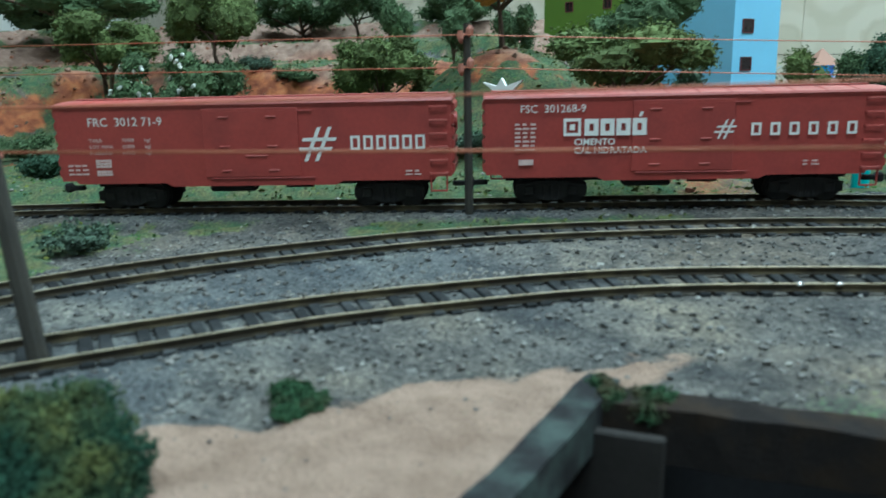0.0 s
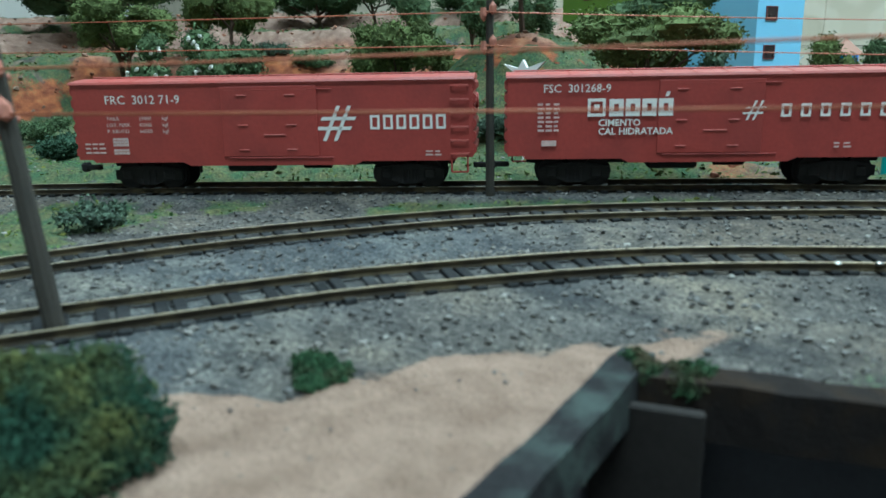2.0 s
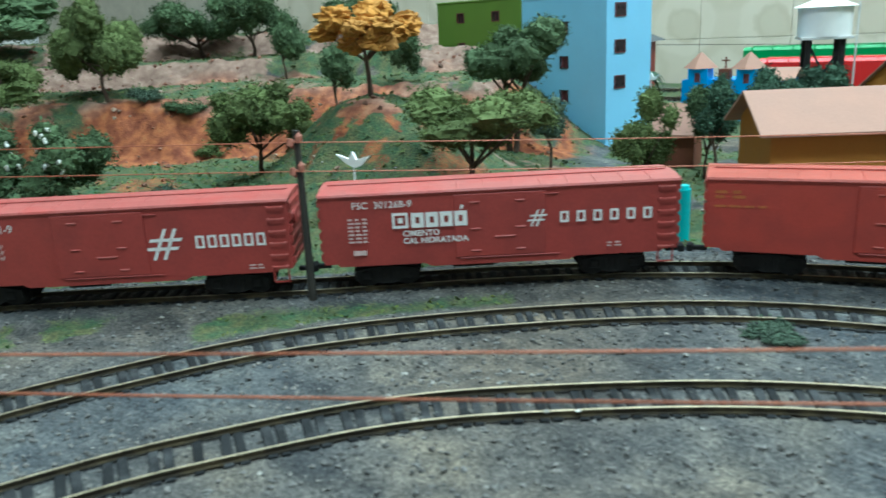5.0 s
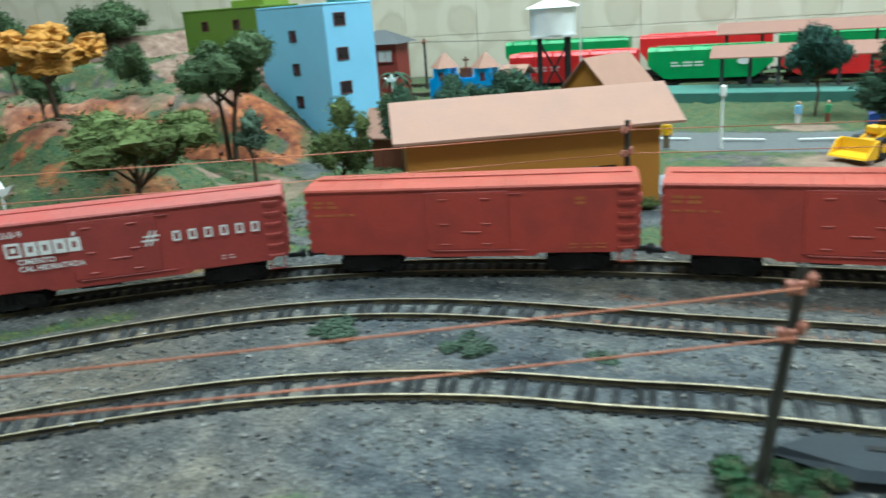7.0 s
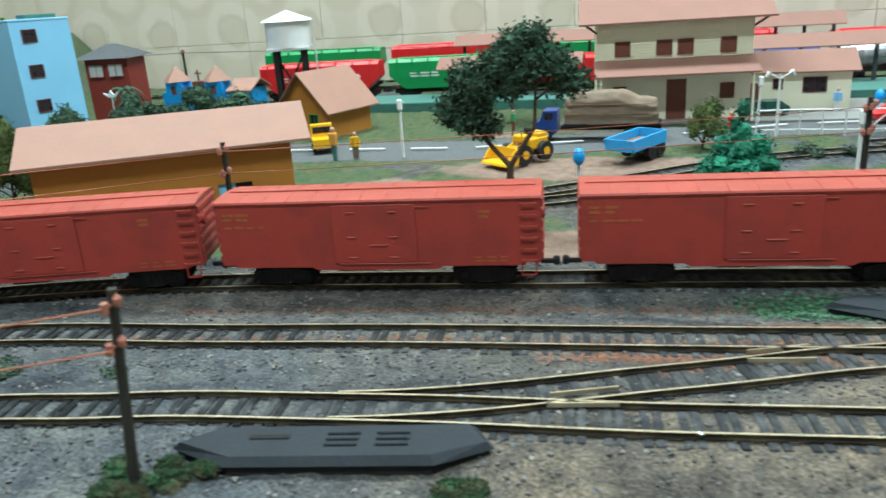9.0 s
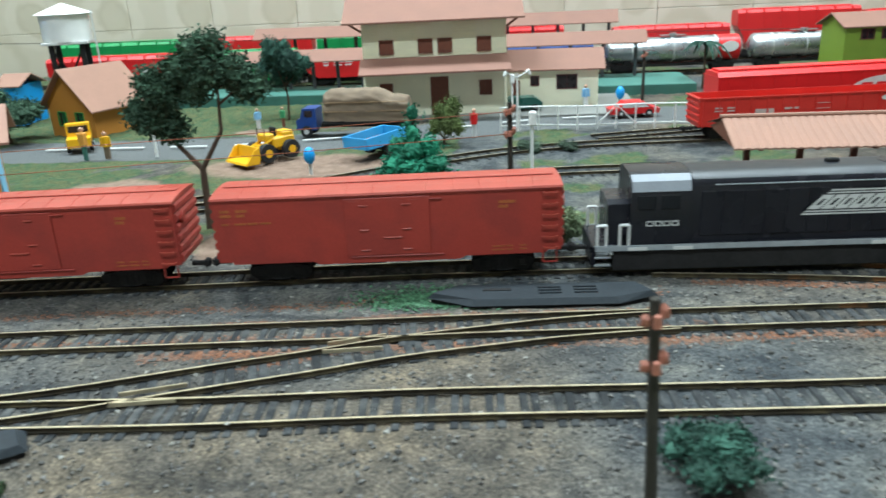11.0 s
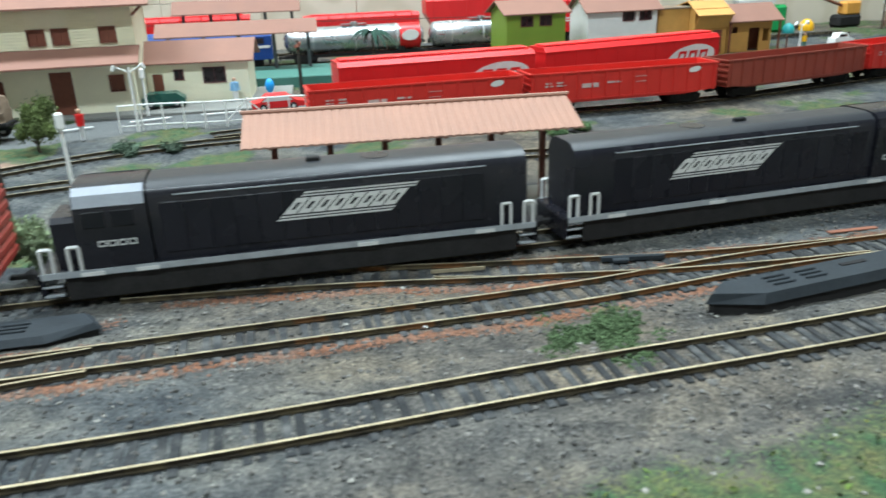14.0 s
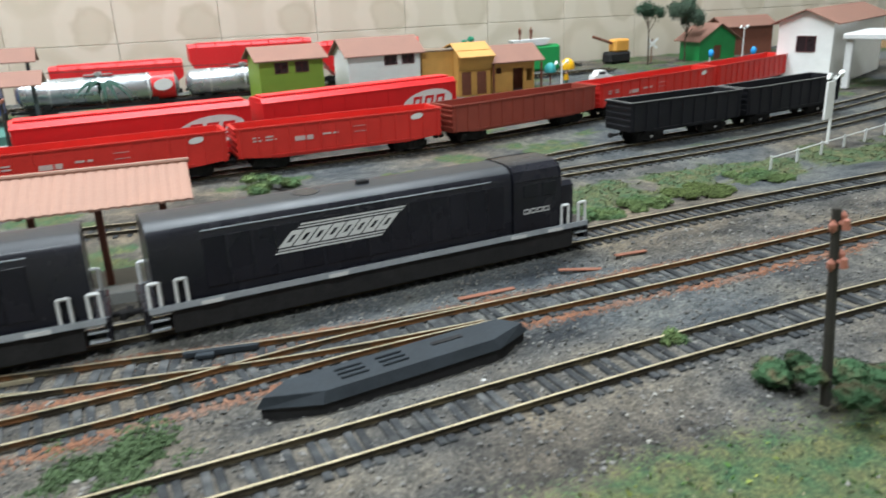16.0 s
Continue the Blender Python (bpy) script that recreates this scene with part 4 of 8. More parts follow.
def boxcar(C, s0, s1, label, body_mat, roof_mat, marks):
    t = thing("boxcar", label, "goods wagon", seat_on(C, s0, s1), "boxcars of the goods train")
    L = (s1 - s0)
    h, w = L / 2, BX_W / 2
    bm = bmesh.new()
    sill = [(-h, BX_Z0 + .0018), (-h + .006, BX_Z0 + .0018), (-h + .007, BX_Z0 + .0005), (-h + .045, BX_Z0 + .0005), (-h + .048, BX_Z0 - .0010), (h - .048, BX_Z0 - .0010), (h - .045, BX_Z0 + .0005), (h - .007, BX_Z0 + .0005), (h - .006, BX_Z0 + .0018), (h, BX_Z0 + .0018), (h, BX_Z1), (-h, BX_Z1)]
    prism(bm, sill, -w, w)
    bx(bm, (0, 0, BX_Z1 - .0006), (L + .0006, BX_W + .0010, .0010))
    part("body", bm, body_mat, t)
    for ex in (-1, 1):
        bm = bmesh.new()
        pr = [(ex * (h - .0003), BX_Z0 + .002)]
        for k in range(6):
            z = BX_Z0 + .0025 + k * .0050
            pr += [(ex * (h + .0002), z), (ex * (h + .0014), z + .0013), (ex * (h + .0014), z + .0035), (ex * (h + .0002), z + .0048)]
        pr += [(ex * (h - .0003), BX_Z1 - .001)]
        prism(bm, pr, -w + .001, w - .001)
        part("ribbed_end", bm, body_mat, t)
    # Roof takes the lighter copy, so light from above is in its colour.
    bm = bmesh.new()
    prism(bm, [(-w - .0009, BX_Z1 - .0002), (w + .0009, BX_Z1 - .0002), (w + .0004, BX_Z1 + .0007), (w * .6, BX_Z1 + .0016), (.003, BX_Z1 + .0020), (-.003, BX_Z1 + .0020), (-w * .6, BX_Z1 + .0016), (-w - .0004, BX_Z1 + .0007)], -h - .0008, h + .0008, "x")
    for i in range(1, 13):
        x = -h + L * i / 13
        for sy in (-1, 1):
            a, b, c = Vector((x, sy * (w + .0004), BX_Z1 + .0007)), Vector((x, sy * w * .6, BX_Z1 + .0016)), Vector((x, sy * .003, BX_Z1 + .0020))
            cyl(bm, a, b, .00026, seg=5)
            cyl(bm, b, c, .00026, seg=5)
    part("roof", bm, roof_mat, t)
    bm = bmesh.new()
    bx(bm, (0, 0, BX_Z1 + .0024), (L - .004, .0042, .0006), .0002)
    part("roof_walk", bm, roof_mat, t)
    for sy in (-1, 1):
        bm = bmesh.new()
        bx(bm, (0, sy * (w + .0005), (BX_Z0 + BX_Z1) / 2 + .0005), (.040, .0005, BX_Z1 - BX_Z0 - .0045), .0002)
        d = part("door", bm, body_mat, t)
        for z in (BX_Z0 + .0022, BX_Z1 - .0032):
            bm = bmesh.new()
            bx(bm, (.004, sy * (w + .0005), z), (.044, .0006, .0005), .0002)
            part("door_rail", bm, body_mat, t)
        # Hinges, and the rungs below, use that copy for their small highlights.
        for x, z, ln in ((-.011, .0055, .0042), (.009, .0055, .0042), (-.011, .0155, .0042), (.009, .0155, .0042), (-.011, .0275, .0042), (.009, .0275, .0042), (.002, .0115, .0090)):
            bm = bmesh.new()
            bx(bm, (x, sy * (w + .0009), BX_Z0 + z), (ln, .0008, .0006), .0002)
            part("hinge", bm, roof_mat, d)
    for ex, sy in ((1, -1), (-1, 1)):
        lad = new("ladder")
        lad.parent = t
        lad.empty_display_size = 0.01
        for k in range(6):
            bm = bmesh.new()
            z = BX_Z0 + .0032 + k * .0054
            cyl(bm, (ex * (h - .0085), sy * (w + .0013), z), (ex * (h - .0020), sy * (w + .0013), z), .00042, seg=5)
            for xx in (.0085, .0020):
                bx(bm, (ex * (h - xx), sy * (w + .0008), z), (.0008, .0013, .0008))
            part("rung", bm, roof_mat, lad)
        bm = bmesh.new()
        cyl(bm, (ex * (h - .0085), sy * w, BX_Z0 + .002), (ex * (h - .0085), sy * w, BX_Z0 - .0042), .0004, seg=5)
        cyl(bm, (ex * (h - .0020), sy * w, BX_Z0 + .002), (ex * (h - .0020), sy * w, BX_Z0 - .0042), .0004, seg=5)
        cyl(bm, (ex * (h - .0085), sy * w, BX_Z0 - .0042), (ex * (h - .0020), sy * w, BX_Z0 - .0042), .0004, seg=5)
        part("stirrup_step", bm, body_mat, t)
    bm = bmesh.new()
    bx(bm, (0, 0, BX_Z0 - .0005), (L * .90, .006, .0042), .0005)
    bx(bm, (-.012, -.006, BX_Z0 - .002), (.020, .006, .005), .001)
    cyl(bm, (.008, .005, BX_Z0 - .002), (.020, .005, BX_Z0 - .002), .003, seg=10)
    part("underframe", bm, BLACK_PART, t)
    bogie(t, -h + .027)
    bogie(t, h - .027)
    coupler(t, -h, -1)
    coupler(t, h, 1)
    bm = bmesh.new()
    cyl(bm, (h + .001, -.008, BX_Z1 - .009), (h + .0022, -.008, BX_Z1 - .009), .0030, seg=12)
    part("brake_wheel", bm, body_mat, t)
    y = -w - .0001
    X = lambda f: -h + f * L
    rng = random.Random(int(s0 * 1000))
    if marks == "a":
        words(t, "FRC  3012 71-9", X(.082), y, .0378 + LIFT, .0050, WHITE_INK, "white wagon code", 1.0)
        for i, (a, b) in enumerate((("TARA", "15400"), ("LOT. MAX.", "42000"), ("P. BRUTO", "64500"))):
            z = .0312 + LIFT - i * .0026
            words(t, a, X(.082), y, z, .0022, DULL_INK, "small faded white wording")
            words(t, b, X(.166), y, z, .0022, DULL_INK, "small faded white figures")
            words(t, "kgf", X(.226), y, z, .0022, DULL_INK, "small faded white wording")
        bm = bmesh.new()
        for k in range(3):
            for j in range(4):
                flat(bm, X(.094) + j * .0017, .0206 + LIFT + k * .0012, X(.094) + j * .0017 + .0015, .0216 + LIFT + k * .0012, y)
                if k < 2:
                    flat(bm, X(.094) + j * .0017, .0172 + LIFT + k * .0012, X(.094) + j * .0017 + .0015, .0182 + LIFT + k * .0012, y)
        rows_of_bars(bm, X(.02), X(.075), .0212 + LIFT, 3, .0007, .0018, y, rng)
        rows_of_bars(bm, X(.885), X(.93), .0172 + LIFT, 2, .0006, .0014, y, rng, 2)
        loose("data_panel", bm, DULL_INK, t, "small faded white data panels")
        bm = bmesh.new()
        hash_mark(bm, X(.668), .0290 + LIFT, .0140, y)
        block_marks(bm, X(.750), X(.935), .0265 + LIFT, .0322 + LIFT, 6, y, .38, stroke=.24)
        loose("emblem", bm, WHITE_INK, t, "plain white railway emblem and block mark")
    elif marks == "b":
        y = -w - .00085
        words(t, "FSC  301268-9", X(.088), y, .0400 + LIFT, .0044, WHITE_INK, "white wagon code")
        words(t, "CIMENTO", X(.226), y, .0268 + LIFT, .0037, WHITE_INK, "white wording", bold=.00006)
        words(t, "CAL HIDRATADA", X(.226), y, .0234 + LIFT, .0037, WHITE_INK, "white wording", bold=.00006)
        bm = bmesh.new()
        flat(bm, X(.199), .0305 + LIFT, X(.206), .0375 + LIFT, y)
        flat(bm, X(.236), .0305 + LIFT, X(.243), .0375 + LIFT, y)
        flat(bm, X(.206), .0305 + LIFT, X(.236), .0317 + LIFT, y)
        flat(bm, X(.206), .0363 + LIFT, X(.236), .0375 + LIFT, y)
        flat(bm, X(.215), .0328 + LIFT, X(.228), .0352 + LIFT, y)
        block_marks(bm, X(.252), X(.408), .0305 + LIFT, .0372 + LIFT, 4, y, .14, stroke=.34)
        flat(bm, X(.388), .0380 + LIFT, X(.396), .0398 + LIFT, y, slant=.0006)
        hash_mark(bm, X(.605), .0322 + LIFT, .0075, y)
        block_marks(bm, X(.668), X(.925), .0296 + LIFT, .0346 + LIFT, 6, y, .95, stroke=.25)
        loose("emblem", bm, WHITE_INK, t, "plain white block marks")
        bm = bmesh.new()
        rows_of_bars(bm, X(.075), X(.135), .0350 + LIFT, 7, .0008, .0017, y, rng, 3)
        flat(bm, X(.085), .0190 + LIFT, X(.122), .0212 + LIFT, y)
        rows_of_bars(bm, X(.80), X(.845), .0190 + LIFT, 2, .0006, .0014, y, rng, 2)
        loose("data_panel", bm, DULL_INK, t, "small faded white data panels")
    else:
        bm = bmesh.new()
        rows_of_bars(bm, X(.02), X(.11), .0396 + LIFT, 2, .0014, .0022, y, rng, 2)
        rows_of_bars(bm, X(.02), X(.17), .0335 + LIFT, 1, .0010, .002, y, rng, 4)
        rows_of_bars(bm, X(.82), X(.875), .0390 + LIFT, 2, .0014, .0022, y, rng, 1)
        rows_of_bars(bm, X(.80), X(.92), .0175 + LIFT, 2, .0007, .0018, y, rng, 3)
        loose("data_panel", bm, YELLOW_INK, t, "faded yellow painted markings")
    return t


boxcar(LINE_C, .2645, .4300, "dull red boxcar with white emblem and number", RED_OXIDE, RED_OXIDE_LIT, "a")
boxcar(LINE_C, .4440, .6015, "dull red boxcar with white block emblems", RED_OXIDE, RED_OXIDE_LIT, "b")
boxcar(LINE_C, .6195, .7765, "orange-red boxcar with faded yellow marks", BROWN_RED, BROWN_RED_LIT, "c")
boxcar(LINE_C, .7900, .9440, "orange-red boxcar with faded yellow marks", BROWN_RED, BROWN_RED_LIT, "c")
boxcar(LINE_C, 0.9625, 1.1255, "orange-red boxcar coupled to the black locomotive", BROWN_RED, BROWN_RED_LIT, "c")


def locomotive(C, s0, s1, flip, label):
    """Diesel with its cab at -x before turning."""
    m = seat_on(C, s0, s1)
    if flip:
        m = m @ pose(0, 0, 0, 0, 0, 180)
    t = thing("diesel_locomotive", label, "locomotive", m, "black diesel locomotives")
    L = s1 - s0
    h = L / 2
    DZ = .0185
    bm = bmesh.new()
    bx(bm, (0, 0, DZ - .0012), (L, .0335, .0022), .0004)
    part("deck", bm, BLACK_PAINT, t)
    for sy in (-1, 1):
        bm = bmesh.new()
        bx(bm, (0, sy * .01690, DZ - .0012), (L - .003, .0005, .0026))
        part("sill_stripe", bm, GREY_SILL, t, "grey painted deck edge")
        bm = bmesh.new()
        for f in (-.40, -.30, .13, .38):
            bx(bm, (f * L, sy * .0173, DZ - .0016), (.009, .0006, .0016))
        loose("step_plate", bm, GREY_SHEET, t)
    # long hood with rounded shoulders
    w, zt = .0142, .0515
    prof = [(-w, DZ), (w, DZ), (w, zt - .0065), (w - .0012, zt - .0030), (w - .0045, zt - .0006), (w - .0085, zt), (-w + .0085, zt), (-w + .0045, zt - .0006), (-w + .0012, zt - .0030), (-w, zt - .0065)]
    bm = bmesh.new()
    rear = h - .005
    prism(bm, prof, -h + .046, rear, "x")
    part("hood", bm, BLACK_PAINT, t, sm=40)
    # Thin top sheet puts the overhead light into a lighter black.
    top = [(w - .0014, zt - .0028), (w - .0045, zt - .0004), (w - .0085, zt + .0002), (-w + .0085, zt + .0002), (-w + .0045, zt - .0004), (-w + .0014, zt - .0028), (-w + .0060, zt - .0020), (w - .0060, zt - .0020)]
    bm = bmesh.new()
    prism(bm, top, -h + .0462, rear - .0002, "x")
    part("roof", bm, LOCO_TOP_LIT, t, sm=40)
    cw = .0158
    cab = [(-cw, DZ), (cw, DZ), (cw, zt - .0070), (cw - .0016, zt - .0028), (cw - .0050, zt - .0002), (cw - .0095, zt + .0006), (-cw + .0095, zt + .0006), (-cw + .0050, zt - .0002), (-cw + .0016, zt - .0028), (-cw, zt - .0070)]
    bm = bmesh.new()
    prism(bm, cab, -h + .0175, -h + .0455, "x")
    cb = part("cab", bm, BLACK_PAINT, t, sm=40)
    for sy in (-1, 1):
        bm = bmesh.new()
        for k in range(2):
            bx(bm, (-h + .025 + k * .011, sy * (cw + .0001), zt - .0125), (.0085, .0006, .0068), .0003)
        part("window", bm, CAB_GLASS, cb)
        bm = bmesh.new()
        block_marks(bm, -h + .025, -h + .040, .0275, .0300, 4, sy * cw - (.0001 if sy < 0 else -.0003), .2)
        loose("number_panel", bm, GREY_SHEET, cb)
        # On the unturned engine this strip carries the painted lamp reflection.
        bm = bmesh.new()
        prism(bm, [(sy * (cw + .0004), zt - .0072), (sy * (cw - .0012), zt - .0026), (sy * (cw - .0046), zt), (sy * (cw - .0042), zt - .0008), (sy * (cw - .0010), zt - .0034), (sy * (cw - .0002), zt - .0076)], -h + .018, -h + .045, "x")
        part("roof_edge", bm, BLACK_PAINT if flip else ROOF_GLINT, cb, "" if flip else "cab roof edge painted with a pale lamp reflection")
    bm = bmesh.new()
    nose = [(-.0120, DZ), (.0120, DZ), (.0120, .0375), (.0095, .0395), (-.0095, .0395), (-.0120, .0375)]
    prism(bm, nose, -h + .0075, -h + .0176, "x")
    part("nose", bm, BLACK_PAINT, t)
    # hood doors, vents
    for sy in (-1, 1):
        n = 14
        for i in range(n):
            bm = bmesh.new()
            x = -h + .055 + i * (L - .075) / n
            bx(bm, (x, sy * (w + .00015), .0325), (.0092, .0005, .0215), .0002)
            part("door_panel", bm, BLACK_PAINT, t)
        bm = bmesh.new()
        bx(bm, (.016, sy * (w + .0002), .0462), (L * .62, .0004, .0004))
        part("edge_line", bm, GREY_SILL, t)
        y = sy * (w + .0005)
        bm = bmesh.new()
        ec = .0245 if flip else .0205
        e0, e1 = ec - .0245, ec + .0245
        sl = .012 if sy < 0 else -.012
        yy = y if sy < 0 else y + .0001
        flat(bm, e0 - sl * .5, .0304, e1 - sl * .5, .0311, yy, slant=sl * .08)
        flat(bm, e0 - sl * .4, .0317, e1 - sl * .4, .0323, yy, slant=sl * .08)
        flat(bm, e0 + sl * .4, .0404, e1 + sl * .4, .0410, yy, slant=sl * .08)
        flat(bm, e0 + sl * .5, .0416, e1 + sl * .5, .0423, yy, slant=sl * .08)
        block_marks(bm, e0 - sl * .28, e1 - sl * .36, .0330, .0397, 8, yy, .14, sl * .55, .34)
        loose("emblem", bm, GREY_SHEET, t, "slanted pale block emblem with stripes")
    bm = bmesh.new()
    cyl(bm, (.035, 0, zt - .0005), (.035, 0, zt + .0004), .006, seg=18)
    part("roof_fan", bm, BLACK_PAINT, t)
    bm = bmesh.new()
    bx(bm, (.008, 0, zt + .0009), (.006, .003, .002), .0004)
    part("exhaust", bm, BLACK_PART, t)
    # handrails
    for ex in (-1, 1):
        for sy in (-1, 1):
            bm = bmesh.new()
            for xo in (.0025, .0130):
                x0, x1 = ex * (h - xo), ex * (h - xo - .0042)
                yy = sy * .0158
                cyl(bm, (x0, yy, DZ), (x0, yy, DZ + .0098), .00078, seg=6)
                cyl(bm, (x1, yy, DZ), (x1, yy, DZ + .0098), .00078, seg=6)
                cyl(bm, (x0, yy, DZ + .0098), (x1, yy, DZ + .0098), .00078, seg=6)
            part("handrail", bm, GREY_SHEET, t, "pale bent wire handrail")
    # underside
    bm = bmesh.new()
    bx(bm, (0, 0, .0110), (L * .30, .026, .0125), .0025)
    part("fuel_tank", bm, BLACK_PAINT, t)
    # Skirt hangs low, partly in place of the shade round the bogies.
    for sy in (-1, 1):
        bm = bmesh.new()
        bx(bm, (0, sy * .0152, .0115), (L - .02, .0014, .0120), .0004)
        part("skirt", bm, BLACK_PART, t)
    for ex in (-1, 1):
        bm = bmesh.new()
        bx(bm, (ex * (h - .001), 0, .0128), (.0024, .0315, .0105), .0006)
        part("pilot", bm, BLACK_PAINT, t)
        bm = bmesh.new()
        for sy in (-1, 1):
            for z in (.0085, .0125):
                bx(bm, (ex * (h - .005), sy * .0150, z), (.0075, .0030, .0007))
        loose("step", bm, GREY_SILL, t)
        coupler(t, ex * h, ex)
        bogie(t, ex * (h - .046), .050, .0056, 3, .0118)
    return t


locomotive(LINE_C, 1.1405, 1.3525, False, "black diesel locomotive with pale slanted emblem and grey deck edge")
locomotive(LINE_C, 1.3645, 1.5835, True, "leading black diesel locomotive with pale slanted emblem")


def ellipse(bm, x, z, rx, rz, y, tilt=0.0, seg=28, t=0.00015):
    pts = []
    c, s = math.cos(tilt), math.sin(tilt)
    for i in range(seg):
        a = 2 * math.pi * i / seg
        u, v = rx * math.cos(a), rz * math.sin(a)
        pts.append((x + u * c - v * s, z + u * s + v * c))
    prism(bm, pts, y - t, y)


def gondola(C, s0, s1, material, label, marks=True, top=.0395, ribs=14, grp="gondola wagons on the siding"):
    t = thing("gondola_wagon", label, "goods wagon", seat_on(C, s0, s1), grp)
    L = s1 - s0
    h, w, z0 = L / 2, .0155, .0140
    bm = bmesh.new()
    for sy in (-1, 1):
        prism(bm, [(-h, z0 + .003), (-h + .03, z0), (h - .03, z0), (h, z0 + .003), (h, top), (-h, top)], sy * w - .0007, sy * w + .0007)
        bx(bm, (0, sy * (w + .0006), top - .0006), (L + .001, .0022, .0012))
        bx(bm, (0, sy * (w + .0006), z0 + .0022), (L - .05, .0018, .0012))
    for ex in (-1, 1):
        bx(bm, (ex * (h - .0007), 0, (z0 + top) / 2 + .001), (.0014, 2 * w, top - z0 - .002))
        for k in range(4):
            bx(bm, (ex * (h + .0005), 0, z0 + .006 + k * .0050), (.0014, 2 * w, .0016))
        bx(bm, (ex * (h + .0004), 0, top - .0006), (.0022, 2 * w + .002, .0012))
    bx(bm, (0, 0, z0 + .003), (L - .002, 2 * w, .0012))
    part("body", bm, material, t)
    for i in range(ribs):
        x = -h + .003 + (L - .006) * i / (ribs - 1)
        for sy in (-1, 1):
            bm = bmesh.new()
            bx(bm, (x, sy * (w + .0012), (z0 + top) / 2 + .0005), (.0012, .0011, top - z0 - .003))
            part("side_rib", bm, material, t)
    bm = bmesh.new()
    bx(bm, (0, 0, z0 - .0005), (L * .8, .007, .004), .0006)
    part("underframe", bm, BLACK_PART, t)
    for ex in (-1, 1):
        bogie(t, ex * (h - .026))
        coupler(t, ex * h, ex)
    if material is BLACK_WAGON:
        bm = bmesh.new()
        for sy in (-1, 1):
            bx(bm, (0, sy * (w + .0006), top + .0002), (L + .001, .0014, .0005))
        for ex in (-1, 1):
            bx(bm, (ex * (h + .0002), 0, top + .0002), (.0014, 2 * w, .0005))
        part("rim", bm, PALE_RIM, t, "pale top edge")
        for ex in (-1, 1):
            bm = bmesh.new()
            lump(bm, (ex * (h - .026), -.0128, .0095), .0016, random.Random(7), .9)
            part("axle_box", bm, GREY_SHEET, t, "pale axle box cover")
    if marks:
        y = -w - .0012
        rng = random.Random(int(s0 * 999))
        bm = bmesh.new()
        rows_of_bars(bm, -h + .012, -h + .032, .0305, 2, .0012, .0024, y, rng, 2)
        flat(bm, -h + .045, .0255, -h + .060, .0292, y)
        rows_of_bars(bm, -h + .068, -h + .085, .0280, 1, .0016, .002, y, rng, 2)
        flat(bm, -h + .094, .0275, -h + .105, .0279, y)
        flat(bm, -h + .094, .0318, -h + .105, .0322, y)
        loose("data_panel", bm, DULL_INK, t, "faded pale data panels")
        bm = bmesh.new()
        ellipse(bm, h - .022, .0345, .0058, .0024, y, .15)
        part("emblem", bm, WHITE_INK, t, "small white oval emblem")
    return t


gondola(LINE_D, .470, .644, GONDOLA_RED, "bright red open gondola wagon behind the canopy")
gondola(LINE_D, .653, .825, GONDOLA_RED, "bright red open gondola wagon with white oval mark")
gondola(LINE_D, .834, 1.009, GONDOLA_BROWN, "brown-red weathered open gondola wagon", False)
gondola(LINE_D, 1.016, 1.215, GONDOLA_RED, "bright red open gondola wagon near the white house")
gondola(LINE_D, 1.223, 1.40, GONDOLA_RED, "bright red open gondola wagon beside the white house", False)
gondola(LINE_G, .197, .323, BLACK_WAGON, "black open gondola wagon with pale edges", False, .0400, 10, "black gondola wagons")
gondola(LINE_G, .330, .470, BLACK_WAGON, "black open gondola wagon next to the depot", False, .0400, 10, "black gondola wagons")


def container_wagon(C, s0, s1, label):
    t = thing("covered_wagon", label, "goods wagon", seat_on(C, s0, s1), "red covered wagons")
    L = s1 - s0
    h, w = L / 2, .0160
    bm = bmesh.new()
    prism(bm, [(-w, .0130), (w, .0130), (w, .0490), (w - .004, .0530), (-w + .004, .0530), (-w, .0490)], -h, h, "x")
    bx(bm, (0, 0, .0488), (L + .001, 2 * w + .0014, .0010))
    part("body", bm, BRIGHT_RED, t)
    bm = bmesh.new()
    bx(bm, (0, 0, .0540), (L - .006, .016, .0016), .0004)
    part("roof_hatch", bm, BRIGHT_RED, t)
    for i in range(9):
        bm = bmesh.new()
        bx(bm, (-h + .01 + i * (L - .02) / 8, 0, .0310), (.0008, 2 * w + .0008, .034))
        part("side_rib", bm, BRIGHT_RED, t)
    y = -w - .0005
    bm = bmesh.new()
    ellipse(bm, h - .034, .0325, .0285, .0118, y, .10)
    e = part("emblem", bm, WHITE_INK, t, "large white oval emblem")
    bm = bmesh.new()
    yy = y - .00025
    block_marks(bm, h - .0530, h - .0170, .0268, .0388, 3, yy, .35, .0030, .26)
    loose("emblem_bar", bm, BRIGHT_RED, e)
    bm = bmesh.new()
    rng = random.Random(3)
    rows_of_bars(bm, -h + .018, -h + .034, .0330, 1, .0012, .002, y, rng, 3)
    rows_of_bars(bm, -h + .020, -h + .085, .0270, 1, .0020, .002, y, rng, 3)
    loose("data_panel", bm, WHITE_INK, t, "white painted bars")
    bm = bmesh.new()
    bx(bm, (0, 0, .0110), (L * .9, .008, .004), .0006)
    part("underframe", bm, BLACK_PART, t)
    for ex in (-1, 1):
        bogie(t, ex * (h - .028))
        coupler(t, ex * h, ex)
    return t


container_wagon(LINE_F, .103, .280, "bright red covered wagon with large white oval emblem")
container_wagon(LINE_F, .291, .491, "second bright red covered wagon with white oval emblem")


